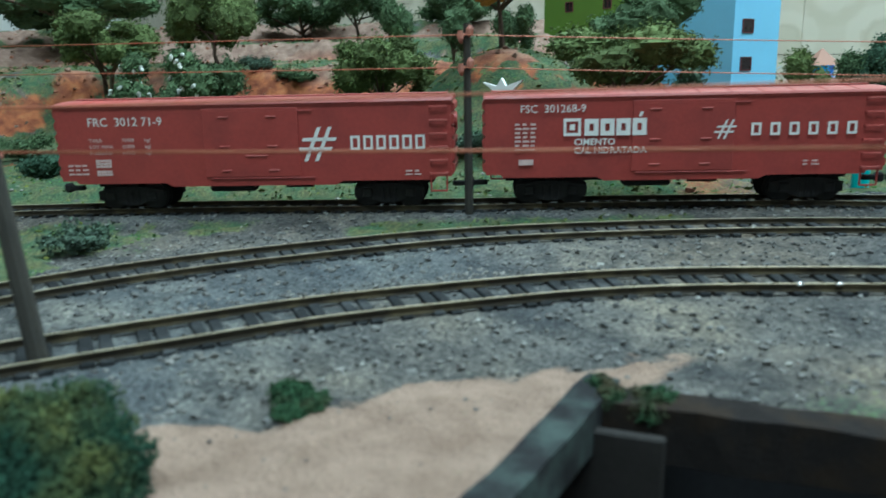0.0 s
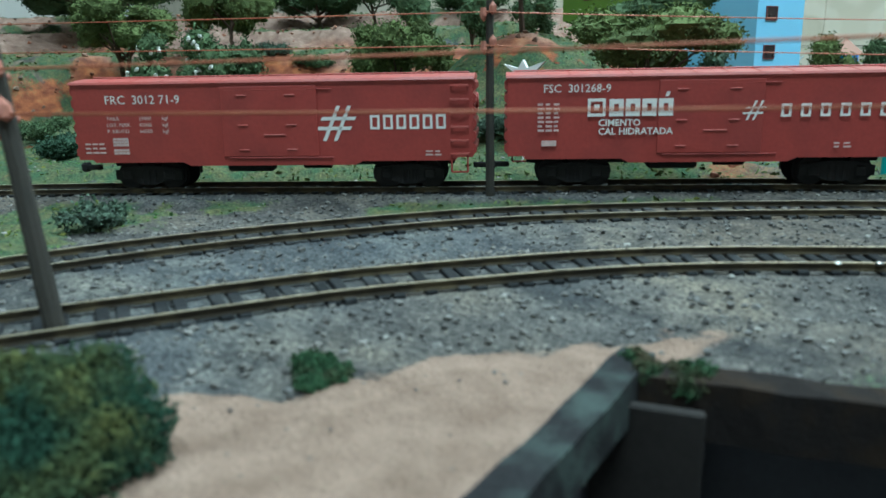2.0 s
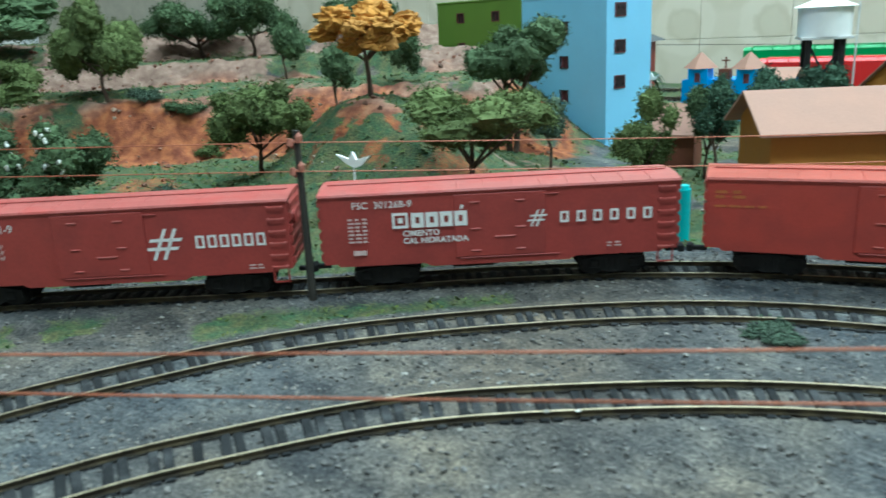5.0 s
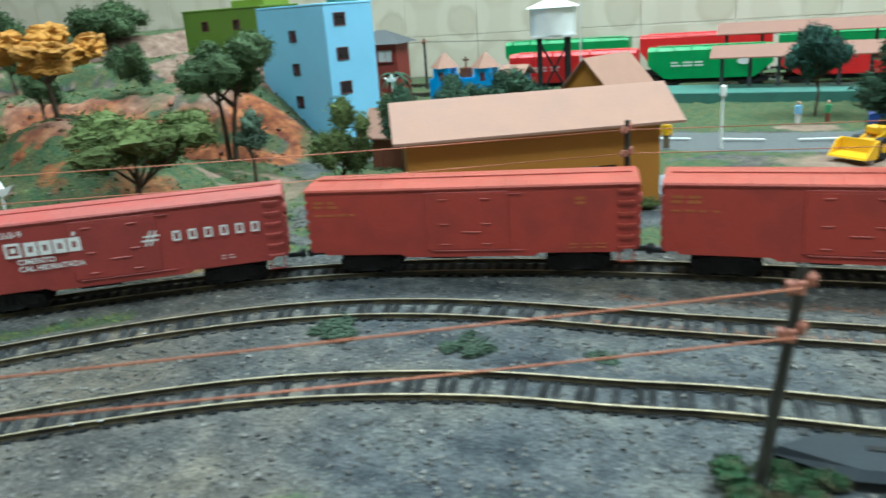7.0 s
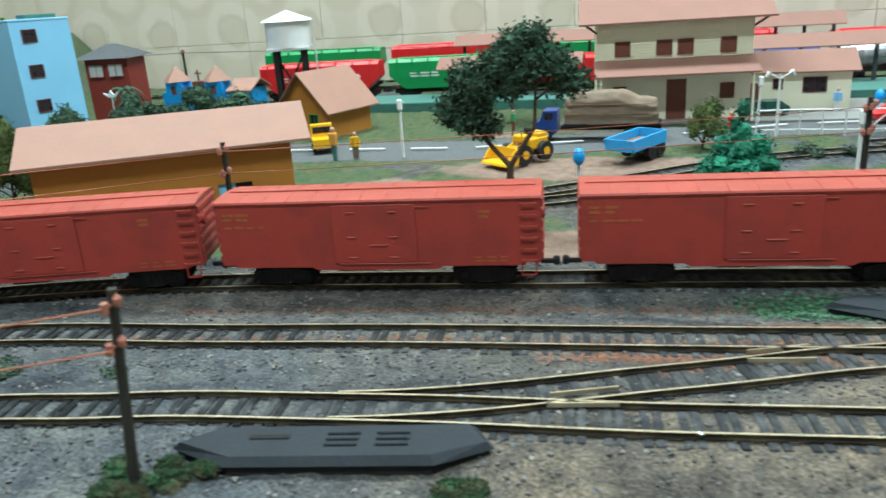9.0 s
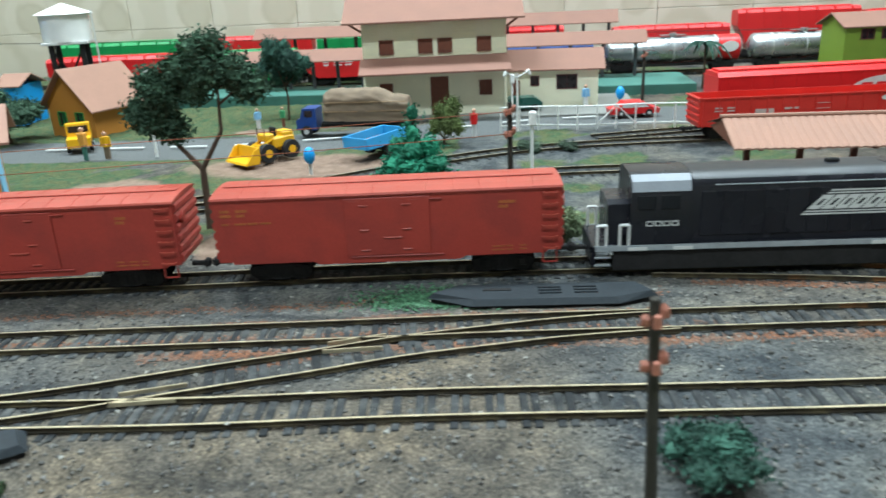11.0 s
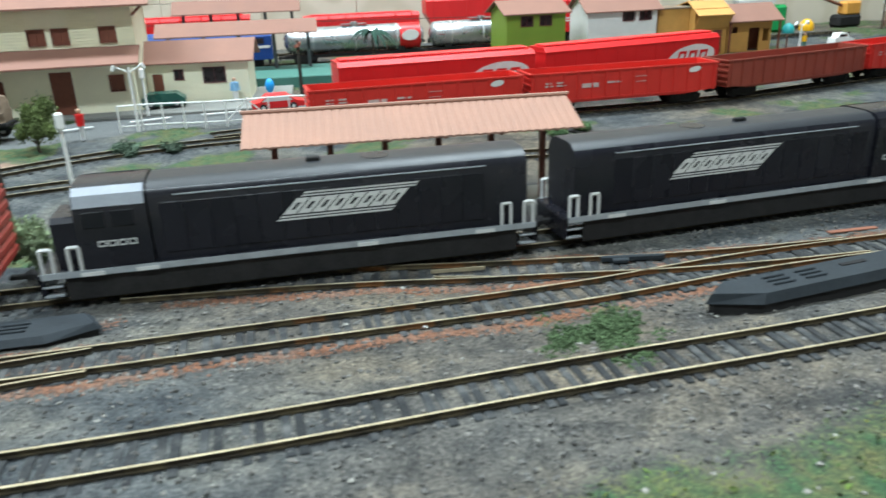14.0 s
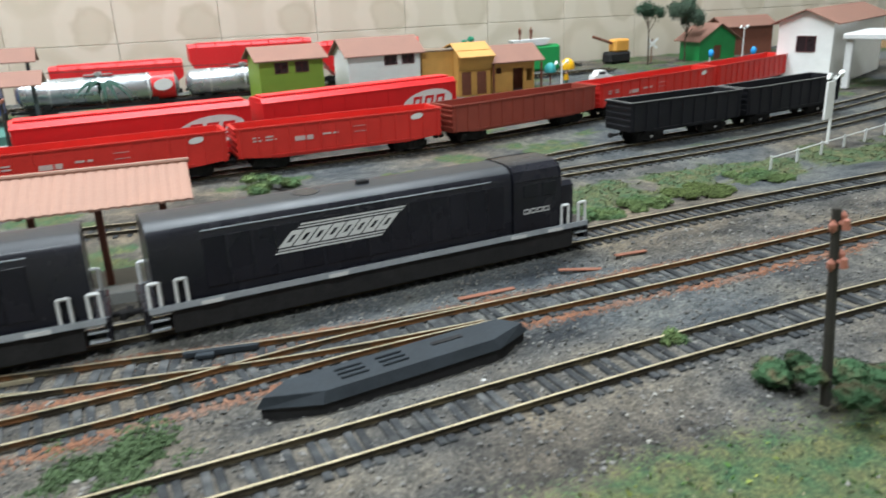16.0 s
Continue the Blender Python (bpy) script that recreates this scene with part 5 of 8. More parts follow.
def tank_wagon(C, s0, s1, label, band=False):
    t = thing("tank_wagon", label, "tank wagon", seat_on(C, s0, s1), "silver tank wagons")
    L = s1 - s0
    h, r, z = L / 2, .0165, .0335
    bm = bmesh.new()
    rings = [(-h, .004), (-h + .0015, .010), (-h + .0045, .0148), (-h + .008, r), (h - .008, r), (h - .0045, .0148), (h - .0015, .010), (h, .004)]
    seg, V = 24, []
    for x, rr in rings:
        V.append([bm.verts.new((x, rr * math.cos(2 * math.pi * i / seg), z + rr * math.sin(2 * math.pi * i / seg))) for i in range(seg)])
    for a, b in zip(V, V[1:]):
        for i in range(seg):
            bm.faces.new((a[i], a[(i + 1) % seg], b[(i + 1) % seg], b[i]))
    bm.faces.new(V[0])
    bm.faces.new(V[-1][::-1])
    part("tank", bm, SILVER, t, sm=40)
    bm = bmesh.new()
    cyl(bm, (0, 0, z + r - .001), (0, 0, z + r + .0045), .0050, .0046, 14)
    bx(bm, (0, 0, z + r + .0018), (.034, .012, .0008))
    part("dome", bm, SILVER, t)
    for x in (-.3, 0, .3):
        bm = bmesh.new()
        cyl(bm, (x * L - .0008, 0, z), (x * L + .0008, 0, z), r + .0003, seg=24)
        part("strap", bm, GREY_SHEET, t)
    if band:
        bm = bmesh.new()
        cyl(bm, (h - .034, 0, z), (h - .006, 0, z), r + .00025, seg=28)
        b = part("emblem_band", bm, BRIGHT_RED, t, "red painted band")
        bm = bmesh.new()
        for k in range(10):
            a = math.radians(200 - k * 13)
        ellipse(bm, h - .020, z + .002, .0115, .0070, -r - .0004, .1, t=.0006)
        part("emblem", bm, WHITE_INK, b, "white oval emblem")
    bm = bmesh.new()
    bx(bm, (0, 0, .0135), (L, .018, .0040), .0006)
    for x in (-.33, .33):
        bx(bm, (x * L, 0, .0180), (.010, .022, .008), .001)
    part("underframe", bm, BLACK_PART, t)
    for ex in (-1, 1):
        bogie(t, ex * (h - .026))
        coupler(t, ex * h, ex)
    return t


tank_wagon(LINE_H, 1.549, 1.735, "silver tank wagon with red emblem band", True)
tank_wagon(LINE_H, 1.744, 1.890, "silver tank wagon behind the green hut")


def hopper(C, s0, s1, material, label, top=.056):
    t = thing("hopper_wagon", label, "goods wagon", seat_on(C, s0, s1), "hopper wagons by the wall")
    L = s1 - s0
    h, w = L / 2, .0165
    bm = bmesh.new()
    prism(bm, [(-h, top - .022), (-h + .022, .016), (h - .022, .016), (h, top - .022), (h, top - .004), (-h, top - .004)], -w, w)
    prism(bm, [(-w, top - .0045), (w, top - .0045), (w - .005, top), (-w + .005, top)], -h, h, "x")
    part("body", bm, material, t)
    bm = bmesh.new()
    bx(bm, (0, 0, top + .0008), (L - .02, .008, .0016), .0004)
    part("roof_walk", bm, material, t)
    for i in range(7):
        bm = bmesh.new()
        x = -h + .012 + i * (L - .024) / 6
        bx(bm, (x, 0, (top + .018) / 2 + .004), (.0012, 2 * w + .0014, top - .026))
        part("side_rib", bm, material, t)
    bm = bmesh.new()
    rng = random.Random(int(s0 * 100))
    rows_of_bars(bm, -h + .030, -h + .075, .036, 2, .0018, .004, -w - .0008, rng, 3)
    ellipse(bm, h - .035, .036, .008, .004, -w - .0008)
    loose("data_panel", bm, WHITE_INK, t, "white marks")
    bm = bmesh.new()
    bx(bm, (0, 0, .0120), (L * .95, .010, .006), .0006)
    part("underframe", bm, BLACK_PART, t)
    for ex in (-1, 1):
        bogie(t, ex * (h - .026))
        coupler(t, ex * h, ex)
    return t


hopper(LINE_H, .780, .957, BRIGHT_RED, "bright red hopper wagon behind the water tower")
hopper(LINE_H, .970, 1.125, GREEN_PAINT, "green hopper wagon at the rear platform")
hopper(LINE_I, .723, .916, GREEN_PAINT, "green hopper wagon along the tiled wall", .066)
hopper(LINE_I, .932, 1.115, BRIGHT_RED, "red hopper wagon along the tiled wall", .066)
hopper(LINE_I, 1.125, 1.30, GREEN_PAINT, "green hopper wagon behind the station", .062)
hopper(LINE_I, 1.31, 1.50, BRIGHT_RED, "red hopper wagon behind the station", .062)
hopper(LINE_H, 1.135, 1.30, BRIGHT_RED, "red hopper wagon behind the platform canopy", .050)
hopper(LINE_I, 1.575, 1.745, BRIGHT_RED, "red hopper wagon behind the tank wagons", .056)
hopper(LINE_I, 1.755, 1.930, BRIGHT_RED, "tall red hopper wagon with white oval", .074)
hopper(LINE_I, 1.942, 2.10, BRIGHT_RED, "red hopper wagon at the end of the rear track", .066)

# ---- buildings ----


def box_walls(bm, x0, x1, y0, y1, z0, z1, t, openings=()):
    """Four walls; openings on the front (y0): (x0, x1, z0, z1) cut right through."""
    xs = sorted({x0, x1, *[o[0] for o in openings], *[o[1] for o in openings]})
    zs = sorted({z0, z1, *[o[2] for o in openings], *[o[3] for o in openings]})
    for a, b in zip(xs, xs[1:]):
        for c, d in zip(zs, zs[1:]):
            mx, mz = (a + b) / 2, (c + d) / 2
            if any(o[0] < mx < o[1] and o[2] < mz < o[3] for o in openings):
                continue
            bx(bm, (mx, y0 + t / 2, mz), (b - a, t, d - c))
    bx(bm, ((x0 + x1) / 2, y1 - t / 2, (z0 + z1) / 2), (x1 - x0, t, z1 - z0))
    for x in (x0 + t / 2, x1 - t / 2):
        bx(bm, (x, (y0 + y1) / 2, (z0 + z1) / 2), (t, y1 - y0 - 2 * t, z1 - z0))
    bmesh.ops.remove_doubles(bm, verts=bm.verts[:], dist=1e-6)


def window(parent, x0, x1, y, z0, z1, pane_mat, frame_mat, proud=.0004, bars=1):
    w = new("window")
    w.parent = parent
    w.empty_display_size = .01
    bm = bmesh.new()
    bx(bm, ((x0 + x1) / 2, y + .0012, (z0 + z1) / 2), (x1 - x0, .0008, z1 - z0))
    part("pane", bm, pane_mat, w)
    bm = bmesh.new()
    e = .0008
    bx(bm, ((x0 + x1) / 2, y - proud / 2, z1 + e / 2), (x1 - x0 + 2 * e, proud + .0014, e))
    bx(bm, ((x0 + x1) / 2, y - proud / 2, z0 - e / 2), (x1 - x0 + 2 * e, proud + .0014, e))
    for x in (x0 - e / 2, x1 + e / 2):
        bx(bm, (x, y - proud / 2, (z0 + z1) / 2), (e, proud + .0014, z1 - z0))
    for k in range(bars):
        bx(bm, (x0 + (x1 - x0) * (k + 1) / (bars + 1), y + .0004, (z0 + z1) / 2), (.0005, .0008, z1 - z0))
    part("window_frame", bm, frame_mat, w)
    return w


def gable_roof(bm, x0, x1, y0, y1, ze, zr, t=.0014, yr=None):
    """Two slopes with thickness; ridge along x."""
    yr = (y0 + y1) / 2 if yr is None else yr
    prism(bm, [(y0, ze), (yr, zr), (y1, ze), (y1, ze + t), (yr, zr + t), (y0, ze + t)], x0, x1, "x")


def house(name, label, category, m, sx, sy, ze, zr, wall_mat, roof_mat, wins=(), doors=(), over=.006, gable=True, grp="", frame_mat=None, along="x"):
    """Gabled building; front faces -y; local origin at the middle of the front foot."""
    t = thing(name, label, category, m, grp)
    h = sx / 2
    ops = [(a, b, c, d) for a, b, c, d in wins] + [(a, b, 0.0, d) for a, b, d in doors]
    bm = bmesh.new()
    box_walls(bm, -h, h, 0, sy, -.002, ze, .0018, ops)
    part("wall", bm, wall_mat, t)
    if gable:
        for ex in (-1, 1) if along == "x" else (0, 1):
            bm = bmesh.new()
            if along == "x":
                prism(bm, [(0, ze), (sy, ze), (sy / 2, zr - .0006)], ex * h - ex * .0018, ex * h, "x")
            else:
                y = 0 if ex == 0 else sy
                prism(bm, [(-h, ze), (h, ze), (0, zr - .0006)], y, y + (.0018 if ex == 0 else -.0018))
            part("gable", bm, wall_mat, t)
        bm = bmesh.new()
        if along == "x":
            gable_roof(bm, -h - over, h + over, -over, sy + over, ze - (zr - ze) * over / (sy / 2), zr)
        else:
            d = (zr - ze) * over / h
            prism(bm, [(-h - over, ze - d), (0, zr), (h + over, ze - d), (h + over, ze - d + .0014), (0, zr + .0014), (-h - over, ze - d + .0014)], -over, sy + over)
        part("roof", bm, roof_mat, t)
    else:
        bm = bmesh.new()
        bx(bm, (0, sy / 2, ze + .001), (sx + .002, sy + .002, .002), .0003)
        part("roof", bm, roof_mat, t)
    for a, b, c, d in wins:
        window(t, a, b, 0, c, d, DARK_GLASS, frame_mat or MAROON)
    for a, b, d in doors:
        bm = bmesh.new()
        bx(bm, ((a + b) / 2, .0010, d / 2), (b - a, .0010, d), .0002)
        part("door", bm, BROWN_WOOD, t)
    return t


def facing(x, y, ang, z=0.0):
    return pose(x, y, z, 0, 0, ang)


# light blue tower block: two visible faces meet at a corner
tb = thing("apartment_building", "tall light blue card apartment block with maroon windows", "building", pose(-.140, .757, -.001, 0, 0, -20), "apartment blocks")
FL = (.030, .062, .094, .126)
bm = bmesh.new()
box_walls(bm, -.119, 0, 0, .058, 0, .139, .0016, [(-.061, -.051, z - .019, z - .009) for z in FL])
part("wall", bm, LIGHT_BLUE, tb)
bm = bmesh.new()
bx(bm, (-.0595, .029, .1402), (.120, .059, .0020), .0004)
part("roof", bm, LIGHT_BLUE, tb)
bm = bmesh.new()
bx(bm, (-.012, .034, .1432), (.016, .030, .0035), .0004)
part("roof_box", bm, TEAL, tb)
for z in FL:
    window(tb, -.061, -.051, 0, z - .019, z - .009, MAROON, DARK_GLASS, .0002)
for z in FL[1:]:
    w = new("window")
    w.parent = tb
    bm = bmesh.new()
    bx(bm, (.0001, .017, z), (.0010, .0125, .0105), .0002)
    part("pane", bm, DARK_GLASS, w)
    bm = bmesh.new()
    for yy in (.0105, .0235):
        bx(bm, (.0004, yy, z), (.0012, .0008, .0120))
    for zz in (z - .0056, z + .0056):
        bx(bm, (.0004, .017, zz), (.0012, .0138, .0008))
    part("window_frame", bm, MAROON, w)
bm = bmesh.new()
bx(bm, (.0004, .028, .010), (.0010, .009, .020))
part("door", bm, MAROON, tb)

gb = thing("apartment_building", "olive green card apartment block behind the trees", "building", pose(-.382, .828, 0, 0, 0, -6), "apartment blocks")
GW = [(x - .0045, x + .0045, z - .0045, z + .0045) for x in (.035, .085) for z in (.062, .094, .126)]
bm = bmesh.new()
box_walls(bm, 0, .122, 0, .06, 0, .142, .0016, GW)
part("wall", bm, OLIVE, gb)
bm = bmesh.new()
bx(bm, (.061, .03, .143), (.124, .062, .002), .0004)
part("roof", bm, OLIVE, gb)
bm = bmesh.new()
bx(bm, (.095, .03, .1475), (.050, .04, .007), .0004)
part("roof_box", bm, HUT_GREEN, gb)
for a, b, c, d in GW:
    window(gb, a, b, 0, c, d, DARK_GLASS, MAROON, .0002)

# long goods shed
sh = thing("goods_shed", "long ochre goods shed with a terracotta card roof", "building", pose(.0634, .5285, 0, 0, 0, 31))
SL, SW = .1675, .076
bm = bmesh.new()
box_walls(bm, 0, SL - .010, .008, SW - .008, -.002, .0560, .0018, [(.108, .130, 0, .0285)])
part("wall", bm, OCHRE, sh)
for x in (0, SL - .0118):
    bm = bmesh.new()
    prism(bm, [(.008, .0560), (SW - .008, .0560), (SW / 2, .0722)], x, x + .0018, "x")
    part("gable", bm, OCHRE, sh)
bm = bmesh.new()
gable_roof(bm, -.008, SL + .003, 0, SW, .0525, .0725, .0016)
part("roof", bm, TILE_ROOF, sh)
bm = bmesh.new()
bx(bm, (.1135, .0100, .0142), (.011, .0010, .0284))
part("door", bm, LIGHT_BLUE, sh, "light blue sliding door")
bm = bmesh.new()
bx(bm, (.1245, .0105, .0142), (.011, .0008, .0284))
part("opening", bm, DARK_GLASS, sh)
bm = bmesh.new()
bx(bm, (SL - .0095, .038, .020), (.0010, .028, .040))
part("side_door", bm, LIGHT_BLUE, sh, "light blue end door")
bm = bmesh.new()
prism(bm, [(SL - .009, 0), (SL + .022, 0), (SL + .014, .006), (SL - .009, .006)], .012, .062)
solid("loading_ramp", bm, mat("blue_grey_concrete", (0.22, 0.30, 0.34), 0.8, scale=80), "blue-grey loading ramp beside the goods shed", "ramp", m=pose(.0634, .5285, 0, 0, 0, 31))

# station
st = thing("station_building", "two-storey cream station with terracotta roofs and brown shutters", "building", pose(.372, .966, .002, 0, 0, 5))
SW_, SD = .150, .10
F = lambda f: f * SW_
up = [(F(c) - .0068, F(c) + .0068, .0650, .0785) for c in (.167, .438, .574, .845)]
low = [(F(.15) - .006, F(.15) + .006, .020, .034), (F(.85) - .006, F(.85) + .006, .020, .034)]
bm = bmesh.new()
box_walls(bm, 0, SW_, 0, SD, -.002, .0985, .0018, up + low + [(F(.46), F(.59), .0, .040)])
part("wall", bm, CREAM, st)
BOARD_CREAM = mat("pale_cream_board", (0.82, 0.79, 0.58), 0.6, var=.06, scale=60)
for k in range(13):
    z = .0628 + k * .0028
    for a, b in ((0, F(.167) - .0080), (F(.167) + .0080, F(.438) - .0080), (F(.574) + .0080, F(.845) - .0080), (F(.845) + .0080, SW_)):
        bm = bmesh.new()
        bx(bm, ((a + b) / 2, -.0004, z), (b - a, .0012, .0020))
        part("board", bm, BOARD_CREAM, st)
for a, b, c, d in up + low:
    window(st, a, b, 0, c, d, BROWN_WOOD, BROWN_WOOD, .0010)
bm = bmesh.new()
bx(bm, (F(.525), .0012, .020), (F(.13), .0012, .040), .0003)
part("door", bm, BROWN_WOOD, st)
bm = bmesh.new()
gable_roof(bm, -.018, SW_ + .018, -.016, SD + .016, .0965, .1290, .0018)
part("roof", bm, TILE_DARK, st)
for x in (0, SW_ - .0018):
    bm = bmesh.new()
    prism(bm, [(0, .0985), (SD, .0985), (SD / 2, .1275)], x, x + .0018, "x")
    part("gable", bm, CREAM, st)
bm = bmesh.new()
prism(bm, [(-.030, .0465), (0, .0595), (0, .0612), (-.030, .0482)], -.003, SW_ + .003, "x")
part("porch_roof", bm, TILE_DARK, st)
for x in (0.0, SW_):
    for z, d in ((.088, .016),):
        bm = bmesh.new()
        cyl(bm, (x, .001, z), (x + (-.012 if x == 0 else .012), -.010, .0975), .0012, seg=6)
        part("roof_bracket", bm, BROWN_WOOD, st)
for f in (.02, .98):
    bm = bmesh.new()
    cyl(bm, (F(f), -.027, 0), (F(f), -.027, .048), .0012, seg=8)
    part("porch_post", bm, CREAM, st)

house("station_annex", "low cream station annex with a terracotta roof", "building", facing(.569, 1.008, -2, .001), .100, .060, .0430, .0580, CREAM, TILE_DARK, [(-.022, -.014, .024, .033), (.006, .027, .020, .034)], [(-.044, -.034, .030)], .007)

# signal-box style red hut, blue chapel, orange house, kiosk
rh = thing("watch_hut", "dark red hut with a dark grey hipped roof", "building", pose(-.225, 1.005, 0, 0, 0, 10))
bm = bmesh.new()
box_walls(bm, -.027, .027, -.024, .024, 0, .091, .0016)
part("wall", bm, RED_CARD, rh)
bm = bmesh.new()
b = [bm.verts.new(p) for p in ((-.037, -.034, .0895), (.037, -.034, .0895), (.037, .034, .0895), (-.037, .034, .0895))]
tp = [bm.verts.new(p) for p in ((-.006, 0, .1060), (.006, 0, .1060))]
for fc in ((b[0], b[1], tp[1], tp[0]), (b[1], b[2], tp[1]), (b[2], b[3], tp[0], tp[1]), (b[3], b[0], tp[0]), tuple(b[::-1])):
    bm.faces.new(fc)
part("roof", bm, DARK_ROOF, rh)
for x in (-.013, .012):
    window(rh, x - .009, x + .009, -.0262, .068, .082, GREY_SHEET, RED_CARD)

ch = thing("chapel", "bright blue toy chapel with terracotta turret roofs", "building", pose(-.085, .985, 0))
bm = bmesh.new()
box_walls(bm, -.066, .048, 0, .05, 0, .045, .0016)
bx(bm, (-.009, .025, .045), (.112, .048, .001))
part("wall", bm, MID_BLUE, ch)
for x, zt_ in ((-.047, .058), (.007, .057)):
    bm = bmesh.new()
    box_walls(bm, x - .011, x + .011, -.004, .018, 0, zt_, .0014)
    tw = part("turret", bm, MID_BLUE, ch)
    bm = bmesh.new()
    cyl(bm, (x, .007, zt_), (x, .007, zt_ + .018), .0205, .0008, 4)
    part("turret_roof", bm, TILE_ROOF, tw)
    bm = bmesh.new()
    bx(bm, (x, -.0042, zt_ - .010), (.006, .0008, .010))
    part("window", bm, MAROON, tw)
bm = bmesh.new()
gable_roof(bm, .022, .056, -.004, .05, .044, .056)
part("side_roof", bm, TILE_ROOF, ch)
bm = bmesh.new()
bx(bm, (-.020, .01, .063), (.0016, .0016, .014))
bx(bm, (-.020, .01, .066), (.0090, .0016, .0016))
bx(bm, (-.020, .01, .051), (.012, .012, .012))
part("cross", bm, BROWN_WOOD, ch)

house("orange_house", "ochre house with a terracotta roof behind the goods shed", "building", facing(.066, .918, -20), .066, .069, .034, .068, OCHRE, TILE_ROOF, [(-.019, -.008, .010, .024), (.007, .018, .010, .024)], [], .008, along="y", frame_mat=GREEN_PAINT)
house("kiosk", "small brown kiosk with a terracotta roof by the trees", "building", facing(-.052, .700, 5), .028, .026, .032, .048, BROWN_WOOD, TILE_ROOF, [], [(-.005, .005, .016)], .006)

# huts on the far side
house("green_hut", "lime green boarded hut with a terracotta roof", "building", facing(.961, 1.150, 6), .078, .060, .064, .0765, HUT_GREEN, TILE_DARK, [(-.020, -.005, .048, .059), (.005, .020, .048, .059)], [], .006)
house("white_hut", "white boarded hut with two dark windows", "building", facing(1.082, 1.170, 6), .098, .055, .0620, .0790, WHITE_PAINT, TILE_DARK, [(.000, .016, .047, .060), (.024, .040, .047, .060)], [], .006)
# market row: low ochre shed, tall stall with an awning, brown-roofed open hut
house("ochre_shed", "low ochre boarded shed with a pale flat roof", "building", facing(1.156, 1.178, 2), .044, .040, .058, .060, OCHRE_BOARD, CANVAS, [], [], .003, False)
oh = thing("market_stall", "orange-yellow market stall with a sloping awning and red-brown doors", "building", facing(1.2025, 1.166, 2))
bm = bmesh.new()
box_walls(bm, -.0235, .0235, 0, .046, -.002, .058, .0018, [(-.0185, -.0045, 0.0, .030), (.0035, .0175, 0.0, .030)])
part("wall", bm, OCHRE_BOARD, oh)
bm = bmesh.new()
prism(bm, [(-.0130, .0490), (.020, .0655), (.047, .0590), (.047, .0602), (.020, .0670), (-.0134, .0503)], -.0255, .0255, "x")
part("awning", bm, AWNING, oh, "orange-yellow sloping awning board")
bm = bmesh.new()
prism(bm, [(-.0005, .0330), (-.0105, .0495), (-.0115, .0490), (-.0020, .0325)], -.0240, .0240, "x")
part("front_board", bm, OCHRE_BOARD, oh)
for x in (-.0115, .0105):
    bm = bmesh.new()
    bx(bm, (x, .0012, .015), (.0138, .0012, .0298), .0002)
    for k in (-1, 0, 1):
        bx(bm, (x + k * .0043, .0004, .015), (.0006, .0006, .0285))
    part("door", bm, BROWN_WOOD, oh)
hu = thing("open_hut", "ochre market hut with a broad brown roof and dark doorway", "building", facing(1.264, 1.172, 2))
bm = bmesh.new()
box_walls(bm, -.034, .030, 0, .044, -.002, .040, .0018, [(-.003, .013, 0.0, .030), (.018, .027, .012, .028), (-.028, -.020, .024, .032)])
part("wall", bm, OCHRE_BOARD, hu)
bm = bmesh.new()
gable_roof(bm, -.040, .040, -.012, .056, .0385, .0590)
part("roof", bm, TILE_DARK, hu)
bm = bmesh.new()
bx(bm, (.005, .022, .0180), (.060, .0016, .036))
part("inner_wall", bm, BROWN_WOOD, hu)
for x in (-.036, .036):
    bm = bmesh.new()
    bx(bm, (x, -.009, .0195), (.0022, .0022, .0390))
    part("post", bm, BROWN_WOOD, hu)


def parasol(x, y, h, r, material, label):
    t = thing("parasol", label, "parasol", pose(x, y, 0))
    bm = bmesh.new()
    cyl(bm, (0, 0, 0), (0, 0, h), .0011, .0009, 8)
    part("pole", bm, BROWN_WOOD, t)
    bm = bmesh.new()
    rings = [(r * .96, h - r * .85), (r, h - r * .45), (r * .80, h + r * .2), (r * .45, h + r * .55), (r * .05, h + r * .68)]
    for (r0, z0), (r1, z1) in zip(rings, rings[1:]):
        cyl(bm, (0, 0, z0), (0, 0, z1), r0, r1, 14, False)
    bmesh.ops.remove_doubles(bm, verts=bm.verts[:], dist=.0001)
    part("canopy", bm, material, t, sm=40)


parasol(1.318, 1.172, .028, .0085, TEAL_PLASTIC, "small turquoise parasol beside the market hut")
parasol(1.347, 1.176, .031, .0100, YELLOW, "small yellow parasol beside the market hut")
cw = thing("toy_car", "tiny white car parked behind the red wagons", "car", pose(1.397, 1.17, 0, 0, 0, 8))
bm = bmesh.new()
prism(bm, [(-.016, .004), (.016, .004), (.0165, .010), (.009, .012), (-.0155, .012)], -.007, .007)
part("body", bm, WHITE_PAINT, cw)
bm = bmesh.new()
prism(bm, [(-.011, .012), (.008, .012), (.004, .018), (-.008, .018)], -.0062, .0062)
part("cabin", bm, WHITE_PAINT, cw)
bm = bmesh.new()
bx(bm, (-.002, 0, .0145), (.011, .0130, .0030))
part("window", bm, DARK_GLASS, cw)
for x in (-.010, .010):
    for y in (-.0068, .0068):
        bm = bmesh.new()
        cyl(bm, (x, y - .0010, .0035), (x, y + .0010, .0035), .0035, seg=12)
        part("wheel", bm, BLACK_PART, cw)

